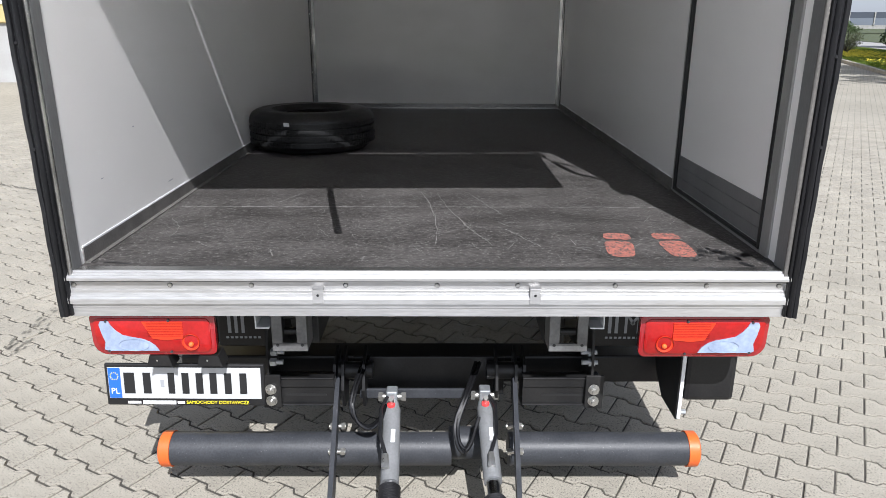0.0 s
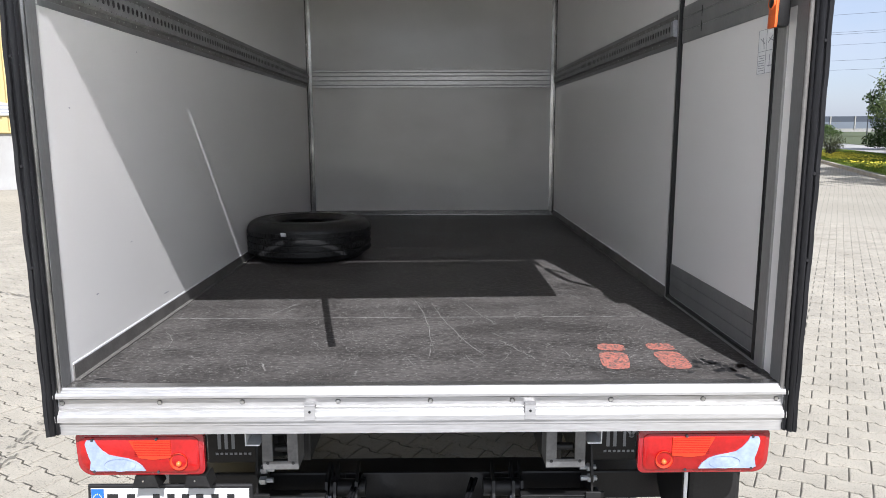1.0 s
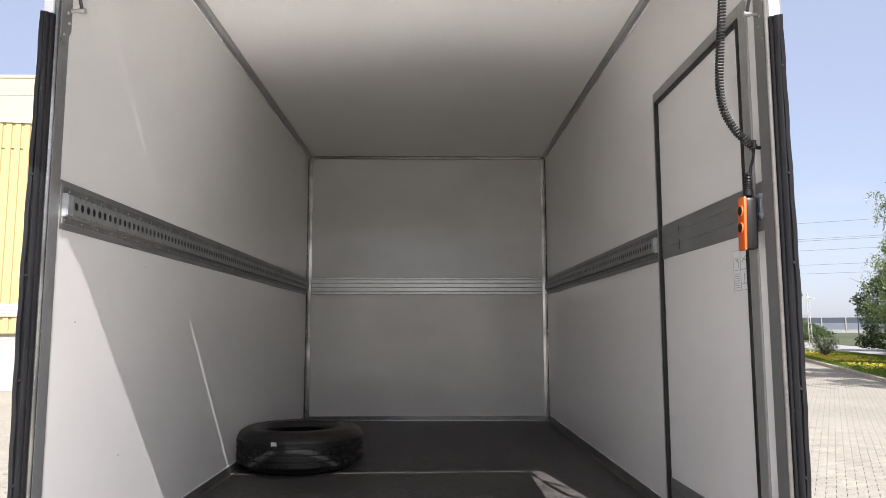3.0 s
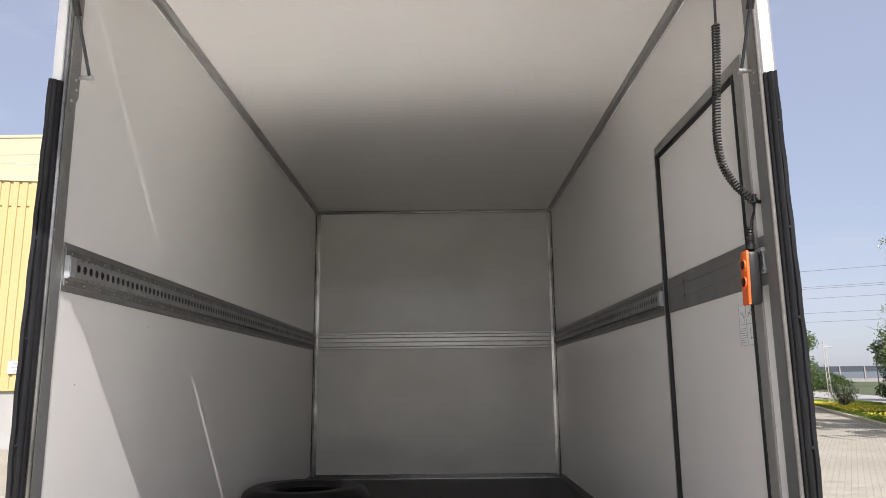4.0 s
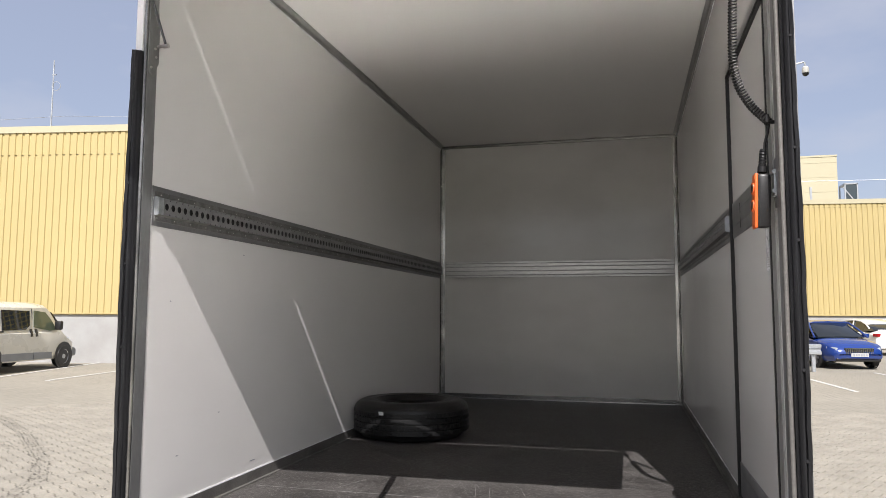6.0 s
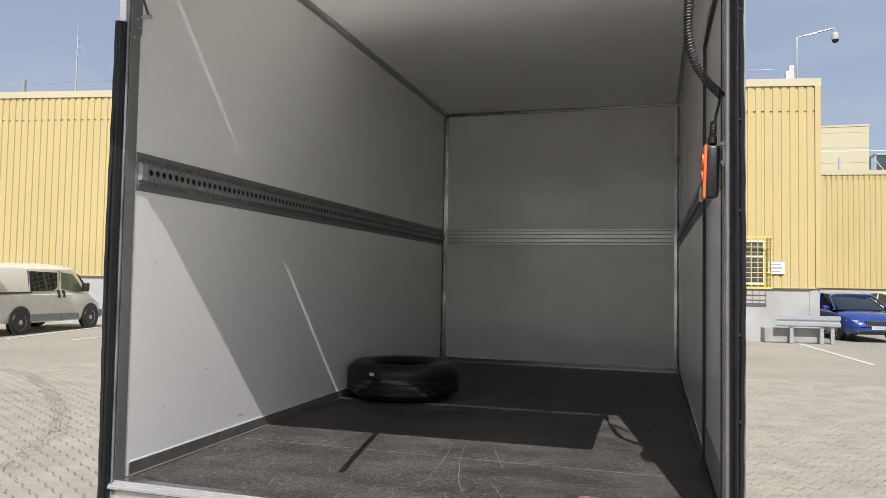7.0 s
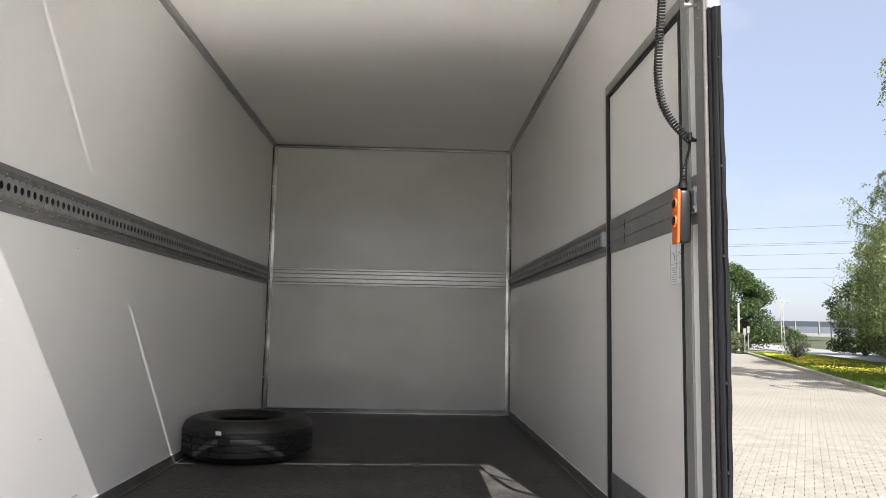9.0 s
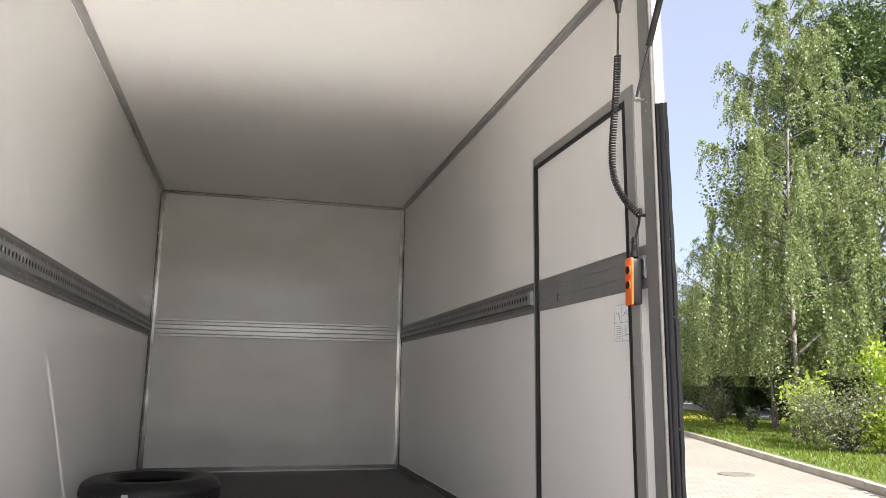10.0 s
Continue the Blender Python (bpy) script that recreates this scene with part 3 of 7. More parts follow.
def rear_portal():
    for s in (-1, 1):
        bead, in_x, in_y, s0, s1 = (1.064, HW - 0.002, 0.009, 1.071, 1.106) if s < 0 else (1.051, HW - 0.009, 0.028, 1.058, 1.096)
        bm = bmesh.new()          # dark inner face of the post
        prism(bm, [(s * in_x, in_y), (s * in_x, -0.042), (s * (bead + 0.004), -0.05), (s * 1.10, -0.05), (s * 1.10, -0.001), (s * (HW - 0.0005), -0.001), (s * (HW - 0.0005), in_y)],
              "z", FZ, CZ - 0.002)
        post = part("rear_post", bm, DARK_ALU, truck, "dark grey aluminium rear door post")
        bm = bmesh.new()          # rounded edge; the right one is toned darker in place of shade
        sweep(bm, [(s * bead, -0.049, z) for z in (FZ - 0.02, 1.7, 2.5, CZ - 0.03)], 0.007, 12)
        part("edge_bead", bm, ALU if s < 0 else DUSTY_ALU, post, "rounded aluminium edge", smooth=True)
        bm = bmesh.new()          # white outer skin behind the seal
        box(bm, min(s * (s0 + 0.002), s * (s1 - 0.003)), max(s * (s0 + 0.002), s * (s1 - 0.003)), -0.057, 0.03, 0.82, CZ + 0.03, 0.004)
        part("outer_skin", bm, WHITE_PAINT, post, "white painted outer corner profile")
        bm = bmesh.new()          # rubber seal with ribs and lips
        steps = 40
        rows = []
        wid = s1 - s0
        for k in range(steps + 1):
            z = 0.815 + (2.668 - 0.815) * k / steps
            bow = 0.0012 * math.sin(k * 1.7 + s) + (0.010 if s < 0 else 0.007) * math.exp(-((z - 1.75) / 0.55) ** 2) - 0.004
            prof = [(0.0, -0.05), (0.0, -0.062), (0.1, -0.067), (0.2, -0.061), (0.26, -0.069), (0.44, -0.076), (0.56, -0.074), (0.62, -0.067), (0.68, -0.074), (0.9, -0.08), (1.0, -0.068), (1.0, -0.05)]
            rows.append([bm.verts.new((s * (s0 + wid * u + (bow if u > 0.6 else 0)), py, z)) for u, py in prof])
        for ra, rb in zip(rows, rows[1:]):
            for k in range(len(ra)):
                bm.faces.new((ra[k], ra[(k + 1) % len(ra)], rb[(k + 1) % len(ra)], rb[k]))
        bm.faces.new(rows[0])
        bm.faces.new(rows[-1][::-1])
        part("door_seal", bm, RUBBER, post, "weathered black rubber door seal", smooth=True)
        rng = random.Random(7 + s)
        for k in range(6):
            z = 0.98 + k * 0.31 + rng.uniform(-0.04, 0.04)
            bm = bmesh.new()
            rod(bm, (s * (s0 + wid * 0.62), -0.066, z), (s * (s0 + wid * 0.62), -0.077, z), 0.0075, 0.004, n=10)
            part("seal_rivet", bm, RUBBER, post)
        # bracket and gas strut at the top
        bm = bmesh.new()
        xa, xb = sorted((s * (HW - 0.007), s * (HW - 0.0035)))
        prism(bm, [(-0.045, 2.60), (-0.02, 2.585), (0.012, 2.64), (0.012, 2.78), (-0.01, 2.93), (-0.045, 2.95)], "x", xa, xb)
        plate = part("strut_bracket", bm, DARK_ALU, post, "riveted dark bracket plate")
        for y, z in ((-0.03, 2.615), (-0.005, 2.66), (-0.012, 2.69), (-0.02, 2.88)):
            bm = bmesh.new()
            rod(bm, (s * (HW - 0.007), y, z), (s * (HW - 0.011), y, z), 0.005, 0.0035, n=8)
            part("rivet", bm, ZINC, post)
        bm = bmesh.new()
        rod(bm, (s * (HW - 0.006), 0.006, 2.705), (s * (HW - 0.05), 0.006, 2.705), 0.006, n=10)
        rod(bm, (s * (HW - 0.03), 0.006, 2.705), (s * (HW - 0.05), 0.006, 2.705), 0.009, n=10)
        part("ball_stud", bm, ZINC, post)
        bm = bmesh.new()
        rod(bm, (s * (HW - 0.04), 0.004, 2.708), (s * (HW - 0.04), -0.09, 2.862), 0.005, n=10)
        part("strut_rod", bm, GREY_STEEL, post, "slim dark strut rod")
        bm = bmesh.new()
        rod(bm, (s * (HW - 0.04), -0.09, 2.862), (s * (HW - 0.04), -0.33, 3.255), 0.0115, n=12)
        part("strut_tube", bm, BLACK, post, "black gas strut tube")
    bm = bmesh.new()
    box(bm, -HW + 0.012, HW - 0.012, -0.03, 0.0, CZ - 0.022, CZ - 0.001, 0.004)
    part("rear_header", bm, DARK_ALU, truck, "dark aluminium header over the opening")
    # raised hatch, hinged behind a narrow slit at the roof edge
    bm = bmesh.new()
    prism(bm, [(-1.09, -1.037), (0.975, -0.985), (0.975, -0.136), (-1.09, -0.1977)], "z", CZ, CZ + 0.035)
    hatch = part("rear_hatch", bm, WHITE_PAINT, truck, "raised white rear hatch")
    for x0, x1 in ((-0.875, -0.8), (-0.42, -0.36), (0.30, 0.34), (0.62, 0.68)):
        bm = bmesh.new()
        yc = -0.137 + 0.028 * (x0 + 0.03)
        box(bm, x0, x1, yc - 0.08, yc + 0.1, CZ + 0.0505, CZ + 0.09, 0.004)
        box(bm, x0, x1, yc - 0.0235, yc + 0.026, CZ + 0.036, CZ + 0.0503)
        part("hatch_hinge", bm, GALV, hatch)
    bm = bmesh.new()
    sweep(bm, [(-0.07, -1.012, CZ + 0.01), (-0.07, -1.02, 2.9), (-0.068, -1.018, 2.5)], 0.014, 8)
    part("pull_strap", bm, BLACK, hatch, "black pull strap hanging from the hatch")


rear_portal()


def sill():
    # threshold: worn top, ribs and plain lower face
    bm = bmesh.new()
    box(bm, -HW + 0.001, HW - 0.001, -0.034, -0.0006, FZ - 0.03, FZ + 0.001, 0.001)
    part("threshold", bm, ALU, truck, "worn aluminium threshold strip")
    bm = bmesh.new()
    prism(bm, [(-0.0345, 0.925), (-0.0345, 0.9515), (-0.044, 0.9525), (-0.046, 0.947), (-0.052, 0.9475), (-0.054, 0.941), (-0.060, 0.9415), (-0.063, 0.934), (-0.063, 0.926), (-0.05, 0.925)],
          "x", -HW - 0.044, HW + 0.032)
    part("upper_rib", bm, BRIGHT_ALU, truck, "bright ribbed aluminium sill profile")
    bm = bmesh.new()
    prism(bm, [(-0.0352, 0.81), (-0.0352, 0.917), (-0.044, 0.917), (-0.044, 0.892), (-0.05, 0.8915), (-0.05, 0.884), (-0.054, 0.8835), (-0.056, 0.876), (-0.06, 0.8755), (-0.063, 0.868), (-0.063, 0.853), (-0.054, 0.851), (-0.054, 0.838), (-0.051, 0.836), (-0.051, 0.81)],
          "x", -HW - 0.026, HW + 0.010)
    body = part("lower_sill", bm, BRIGHT_ALU, truck, "scuffed aluminium sill face with ribs")
    for px in (-1.062, -0.777, -0.535, -0.254, 0.018, 0.259, 0.55, 0.823, 1.04):
        bm = bmesh.new()
        rod(bm, (px, -0.044, 0.907), (px, -0.0475, 0.907), 0.007, 0.0055, n=14)
        rod(bm, (px, -0.0475, 0.907), (px, -0.0482, 0.907), 0.003, n=6)
        part("screw", bm, ZINC, body, smooth=False)
        bm = bmesh.new()
        lathe(bm, [(0.007, 0), (0.0076, 0), (0.0076, 0.001), (0.007, 0.001)], pose(px, -0.0442, 0.907, 90, 0, 0), 14, True)
        part("screw_seat", bm, INK, body)
    for px in (-0.335, 0.31):
        bm = bmesh.new()
        box(bm, px - 0.016, px + 0.016, -0.0672, -0.0635, 0.857, 0.903, 0.001)
        box(bm, px - 0.016, px + 0.016, -0.0672, -0.045, 0.9, 0.904, 0.001)
        clip = part("latch_plate", bm, BRIGHT_ALU, body, "small folded aluminium plate")
        bm = bmesh.new()
        rod(bm, (px, -0.0672, 0.883), (px, -0.0685, 0.883), 0.004, n=10)
        part("rivet", bm, INK, body)


sill()


def rear_light(s):
    """Rear lamp cluster: dark red housing, red and amber lenses and a clear wave-shaped reversing lens."""
    x0, x1, z0, z1 = (-1.048, -0.667, 0.664, 0.802) if s < 0 else (0.647, 1.043, 0.659, 0.800)
    yb = -0.03
    bm = bmesh.new()
    box(bm, x0 + 0.01, x1 - 0.01, yb + 0.03, yb + 0.085, z0 + 0.008, z1 + 0.04, 0.01)
    lamp = part("tail_light", bm, BLACK, truck, "red tail light cluster with a clear wave-shaped lens")

    def outline(inset, fold):
        """Rounded outline in (u, z), u from the outer end inwards."""
        pts = []
        w, h = x1 - x0 - 2 * inset, z1 - z0 - 2 * inset
        for cx, cz, r, a0 in ((w - 0.02, h - 0.02, 0.02, 0), (0.03, h - 0.02, 0.02, 90), (0.045, 0.045, 0.045, 180), (w - 0.02, 0.02, 0.02, 270)):
            for k in range(7):
                a = radians(a0 + 15 * k)
                pts.append((cx + r * math.cos(a) - (0.012 if a0 == 90 else 0), cz + r * math.sin(a)))
        out = [(inset + u, z0 + inset + z) for u, z in pts]
        return [((x0 + u) if s < 0 else (x1 - u), z) for u, z in out]

    def shell(name, inset, ya, material, label=""):
        bm = bmesh.new()
        back = [bm.verts.new((x, yb + 0.03, z)) for x, z in outline(inset, 0)]
        mid = [bm.verts.new((x, ya + 0.004, z)) for x, z in outline(inset, 0)]
        front = [bm.verts.new((x, ya, z)) for x, z in outline(inset + 0.006, 0)]
        for ra, rb in ((back, mid), (mid, front)):
            for k in range(len(ra)):
                bm.faces.new((ra[k], ra[(k + 1) % len(ra)], rb[(k + 1) % len(ra)], rb[k]))
        bm.faces.new(front)
        return part(name, bm, material, lamp, label, smooth=True)

    shell("lens_rim", 0.0, yb + 0.012, DEEP_RED, "dark red lens rim")
    shell("lens", 0.013, yb + 0.004, RED_LENS, "bright red lens")
    span, high = x1 - x0 - 0.04, z1 - z0 - 0.04

    def patch(name, pts, ya, material, label=""):
        bm = bmesh.new()
        place = [((x0 + 0.02 + u * span) if s < 0 else (x1 - 0.02 - u * span), z0 + 0.02 + w * high) for u, w in pts]
        prism(bm, place, "y", ya, ya + 0.004)
        return part(name, bm, material, lamp, label)

    wave = [(0.12, 1.0), (0.14, 0.85), (0.185, 0.66), (0.235, 0.53), (0.32, 0.46), (0.4, 0.41), (0.47, 0.31), (0.52, 0.17), (0.55, 0.0)]
    patch("reversing_lens", [(0.09, 0.0), (0.06, 0.05), (0.075, 0.3), (0.05, 0.6), (0.035, 0.88), (0.05, 1.0)] + wave, yb + 0.0005, CLEAR_LENS, "clear bluish reversing light lens")
    bm = bmesh.new()
    lathe(bm, [(0.0, -0.0035), (0.03, -0.003), (0.045, 0.0), (0.047, 0.002)], pose((x0 + 0.02 + 0.33 * span) if s < 0 else (x1 - 0.02 - 0.33 * span), yb + 0.0005, z0 + 0.02 + 0.2 * high, 90, 0, 0) @ Matrix.Diagonal((1, 0.42, 1, 1)), 28)
    part("reversing_bowl", bm, CLEAR_LENS, lamp, smooth=True)
    patch("indicator_lens", [(0.42, 0.98), (0.78, 0.98), (0.78, 0.42), (0.62, 0.36), (0.5, 0.42)], yb + 0.001, AMBER_LENS, "orange-red indicator lens")
    bm = bmesh.new()
    for k in range(9):
        w = 0.5 + k * 0.055
        xa = x0 + 0.02 + (0.46 if s < 0 else 0.22) * span
        box(bm, xa, xa + 0.32 * span, yb + 0.0002, yb + 0.0012, z0 + 0.02 + w * high, z0 + 0.0213 + w * high)
    part("lens_ribs", bm, RED_LENS, lamp)
    bx = (x0 + 0.02 + 0.845 * span) if s < 0 else (x1 - 0.02 - 0.845 * span)
    bm = bmesh.new()
    lathe(bm, [(0.0, -0.003), (0.02, -0.002), (0.027, 0.002), (0.027, 0.006)], pose(bx, yb + 0.003, z0 + 0.05, 90, 0, 0), 20)
    part("fog_bulb_lens", bm, AMBER_LENS, lamp, smooth=True)
    bm = bmesh.new()
    bmesh.ops.create_icosphere(bm, subdivisions=2, radius=0.0085, matrix=pose(bx, yb + 0.001, z0 + 0.042))
    part("bulb", bm, AMBER, lamp, smooth=True)
    for u, w in ((0.1, 0.0), (0.1, 1.0), (0.66, -0.04), (0.66, 1.03)):
        bm = bmesh.new()
        px = (x0 + 0.02 + u * span) if s < 0 else (x1 - 0.02 - u * span)
        rod(bm, (px, yb + 0.006, z0 + 0.02 + w * high), (px, yb - 0.001, z0 + 0.02 + w * high), 0.004, n=10)
        part("screw", bm, GREY_STEEL, lamp)


rear_light(-1)
rear_light(1)


def number_plate():
    tilt = pose(-0.797, 0.03, 0.541, -4, 0.4, 0) @ Matrix.Diagonal((0.945, 0.945, 0.945, 1))
    bm = bmesh.new()
    box(bm, -0.272, 0.272, 0.0, 0.012, -0.085, 0.07, 0.006, tilt)
    plate = part("number_plate", bm, BLACK, truck, "white number plate in a black holder")
    bm = bmesh.new()
    box(bm, -0.26, 0.26, -0.003, -0.0002, -0.057, 0.057, 0.001, tilt)
    part("plate_sheet", bm, PLATE_WHITE, plate)
    bm = bmesh.new()
    box(bm, -0.258, -0.217, -0.0042, -0.0032, -0.055, 0.055, 0.0, tilt)
    part("country_band", bm, PLATE_BLUE, plate, "blue country band")
    lettering("country_letters", "PL", 0.03, tilt @ pose(-0.2375, -0.0048, -0.03, 90, 0, 0), WHITE_INK, plate, 0.0004)
    for k in range(12):
        bm = bmesh.new()
        a = 2 * math.pi * k / 12
        box(bm, -0.0017, 0.0017, -0.0049, -0.0043, -0.0017, 0.0017, 0.0, tilt @ pose(-0.2375 + 0.013 * math.cos(a), 0, 0.025 + 0.013 * math.sin(a), 0, 45, 0))
        part("star", bm, YELLOW_INK, plate)
    # the registration is drawn as plain bars of the same size
    for u, w in ((-0.188, 0.036), (-0.128, 0.026), (-0.045, 0.022), (0.003, 0.024), (0.051, 0.024), (0.098, 0.024), (0.148, 0.024), (0.2, 0.024)):
        bm = bmesh.new()
        box(bm, u - w / 2, u + w / 2, -0.0044, -0.0032, -0.038, 0.038, 0.0, tilt)
        part("character_bar", bm, INK, plate)
    bm = bmesh.new()
    box(bm, -0.082, -0.07, -0.0042, -0.0032, -0.014, 0.012, 0.0, tilt)
    part("seal_mark", bm, GREY_INK, plate)
    bm = bmesh.new()
    box(bm, -0.2, -0.155, -0.0016, -0.0004, -0.077, -0.068, 0.0, tilt)
    box(bm, -0.148, -0.035, -0.0016, -0.0004, -0.079, -0.066, 0.0, tilt)
    box(bm, -0.03, -0.005, -0.0016, -0.0004, -0.077, -0.068, 0.0, tilt)
    part("holder_print", bm, WHITE_INK, plate)
    lettering("holder_letters", "SAMOCHODY DOSTAWCZE", 0.0168, tilt @ pose(0.108, -0.0008, -0.072, 90, 0, 0), YELLOW_INK, plate, 0.0005)
    for px in (-0.849, -0.693):
        bm = bmesh.new()
        prism(bm, [(px - 0.041, 0.622), (px - 0.029, 0.662), (px + 0.029, 0.662), (px + 0.041, 0.622), (px + 0.029, 0.628), (px - 0.029, 0.628)], "y", -0.02, 0.04)
        hood = part("plate_light", bm, BLACK, truck, "black number plate light hood")
        bm = bmesh.new()
        rod(bm, (px - 0.006, -0.02, 0.646), (px - 0.006, -0.022, 0.646), 0.003, n=8)
        part("rivet", bm, ZINC, hood)


number_plate()


def mud_flaps():
    for x0, x1, s in ((-0.80, -0.62, -1), (0.60, 0.78, 1)):
        bm = bmesh.new()
        box(bm, x0, x1, 0.40, 0.412, 0.495, 0.80, 0.006)
        flap = part("mud_flap", bm, BLACK, truck, "black rubber mud flap with a pale emblem")
        c = -0.715 if s < 0 else 0.70
        bm = bmesh.new()      # emblem as plain bars
        for dx in (-0.04, -0.015):
            box(bm, c + dx - 0.006, c + dx + 0.006, 0.3985, 0.3998, 0.55, 0.63)
        if s > 0:
            box(bm, c + 0.02 - 0.005, c + 0.02 + 0.005, 0.3985, 0.3998, 0.55, 0.63)
            box(bm, c + 0.062, c + 0.072, 0.3985, 0.3998, 0.55, 0.63)
            box(bm, -0.03, 0.03, 0.3985, 0.3998, -0.005, 0.005, 0, pose(c + 0.033, 0, 0.61, 0, 55, 0))
            box(bm, -0.03, 0.03, 0.3985, 0.3998, -0.005, 0.005, 0, pose(c + 0.057, 0, 0.61, 0, -55, 0))
        else:
            box(bm, c + 0.01 - 0.006, c + 0.01 + 0.006, 0.3985, 0.3998, 0.55, 0.63)
        part("emblem", bm, GREY_INK, flap)["kind"] = "stuff"
        bm = bmesh.new()
        for k in range(8):
            box(bm, c - 0.055 + k * 0.017, c - 0.045 + k * 0.017, 0.3985, 0.3998, 0.528, 0.536)
        part("emblem_line", bm, GREY_INK, flap)["kind"] = "stuff"


mud_flaps()


def underbody():
    # black torsion beam, its sleeves and the underrun tube
    bm = bmesh.new()
    box(bm, -0.95, 0.88, 0.40, 0.52, 0.345, 0.455, 0.008)
    beam = part("cross_beam", bm, BLACK, truck, "black painted steel cross beam")
    bm = bmesh.new()
    box(bm, -0.30, 0.27, 0.385, 0.399, 0.30, 0.46, 0.004)
    part("beam_plate", bm, BLACK, beam)
    for x in (-0.355, -0.325, -0.25, 0.235, 0.305, 0.335):
        bm = bmesh.new()
        prism(bm, [(0.30, 0.30), (0.27, 0.38), (0.30, 0.47), (0.40, 0.5), (0.40, 0.28)], "x", x - 0.005, x + 0.005)
        part("hinge_plate", bm, BLACK, beam)
    for x0, x1 in ((-0.345, -0.22), (0.20, 0.335)):
        bm = bmesh.new()
        rod(bm, (x0, 0.335, 0.43), (x1, 0.335, 0.43), 0.032, n=20)
        part("hinge_sleeve", bm, BLACK, beam, smooth=True)
    # underrun tube in two lengths with orange caps
    yt, zt, r = 0.22, 0.172, 0.06
    for x0, x1, cap in ((-0.955, 0.07, -1), (0.275, 0.938, 1), (0.06, 0.22, 0)):
        bm = bmesh.new()
        lathe(bm, [(0.0, 0), (r - 0.004, 0), (r, 0.004), (r, x1 - x0 - 0.004), (r - 0.004, x1 - x0), (0.0, x1 - x0)], pose(x0, yt + (0.0 if cap else 0.045), zt - (0.0 if cap else 0.004), 0, 90, 0), 32)
        tube = part("bumper_tube", bm, GREY_STEEL, truck, "dark grey steel underrun tube with orange end caps" if cap else "dark grey steel tube", smooth=True)
        if cap:
            xe = x0 if cap < 0 else x1
            bm = bmesh.new()
            k = 1 if cap < 0 else -1
            lathe(bm, [(0.0, -0.026), (r - 0.004, -0.026), (r + 0.004, -0.02), (r + 0.0045, 0.016), (r + 0.0005, 0.017)], pose(xe, yt, zt, 0, 90 * k, 0), 32)
            part("end_cap", bm, ORANGE, tube, "orange plastic end cap", smooth=True)
    # drop arms of the tail lift
    for x, dx in ((-0.352, 0.03), (0.306, -0.024)):
        bm = bmesh.new()
        a, b = Vector((x, 0.40, 0.43)), Vector((x + dx, -0.1, 0.203))
        way = (b - a)
        pts = [a + way * k for k in (-0.05, 0.3, 1.0, 2.9)]
        wid = (0.03, 0.034, 0.036, 0.036)
        rows = []
        for p, w in zip(pts, wid):
            rows.append([bm.verts.new(p + Vector((sx * 0.008, 0, sz * w))) for sx, sz in ((-1, -1), (1, -1), (1, 1), (-1, 1))])
        for ra, rb in zip(rows, rows[1:]):
            for k in range(4):
                bm.faces.new((ra[k], ra[(k + 1) % 4], rb[(k + 1) % 4], rb[k]))
        bm.faces.new(rows[0])
        bm.faces.new(rows[-1])
        arm = part("lift_arm", bm, GREY_STEEL, truck, "flat grey steel lift arm")
        for y, z in ((0.225, 0.262), (0.15, 0.205)):
            bm = bmesh.new()
            xx = x + dx * (0.4 - y) / 0.5
            rod(bm, (xx - 0.03, y, z), (xx + 0.03, y, z), 0.0075, n=10)
            rod(bm, (xx - 0.026, y, z), (xx - 0.014, y, z), 0.0135, n=6)
            rod(bm, (xx + 0.014, y, z), (xx + 0.028, y, z), 0.0135, n=6)
            part("bolt", bm, ZINC, arm)
    # hydraulic cylinders
    for x, dx, y0 in ((-0.147, 0.012, 0.29), (0.192, 0.012, 0.3)):
        top, low = Vector((x, y0, 0.335)), Vector((x + dx, -0.1, 0.195))
        way = (low - top).normalized()
        bm = bmesh.new()
        rod(bm, top + way * 0.05, top + way * 0.36, 0.031, n=24)
        rod(bm, top + way * 0.02, top + way * 0.055, 0.024, 0.03, n=24)
        cyl = part("lift_cylinder", bm, CYLINDER, truck, "silver-grey hydraulic cylinder with a black bellows", smooth=True)
        bm = bmesh.new()
        prof = []
        for k in range(30):
            prof += [(0.03, k * 0.012), (0.037, k * 0.012 + 0.006)]
        turn = way.to_track_quat("Z", "Y").to_matrix().to_4x4()
        lathe(bm, prof, Matrix.Translation(top + way * (0.37 if dx > 0 and x < 0 else 0.42)) @ turn, 20)
        part("bellows", bm, RUBBER, cyl, "ribbed black rubber bellows", smooth=True)
        bm = bmesh.new()
        rod(bm, top + way * 0.36, top + way * 0.45, 0.022, n=16)
        part("rod", bm, CHROMED, cyl)
        bm = bmesh.new()
        rod(bm, (x - 0.05, y0, 0.345), (x + 0.05, y0, 0.345), 0.011, n=12)
        rod(bm, (x - 0.05, y0, 0.345), (x - 0.034, y0, 0.345), 0.018, n=6)
        rod(bm, (x + 0.034, y0, 0.345), (x + 0.05, y0, 0.345), 0.018, n=6)
        part("pivot_pin", bm, ZINC, cyl)
        bm = bmesh.new()
        box(bm, x - 0.02, x + 0.02, y0 - 0.03, y0 + 0.02, 0.335, 0.38, 0.005)
        part("valve_block", bm, GALV, cyl)
        bm = bmesh.new()
        rod(bm, (x, y0 - 0.05, 0.325), (x, y0 - 0.065, 0.35), 0.014, n=12)
        part("valve_coil", bm, mat_red, cyl, "red solenoid ring")
        bm = bmesh.new()
        rod(bm, (x, y0 - 0.055, 0.352), (x, y0 - 0.072, 0.376), 0.011, 0.009, n=12)
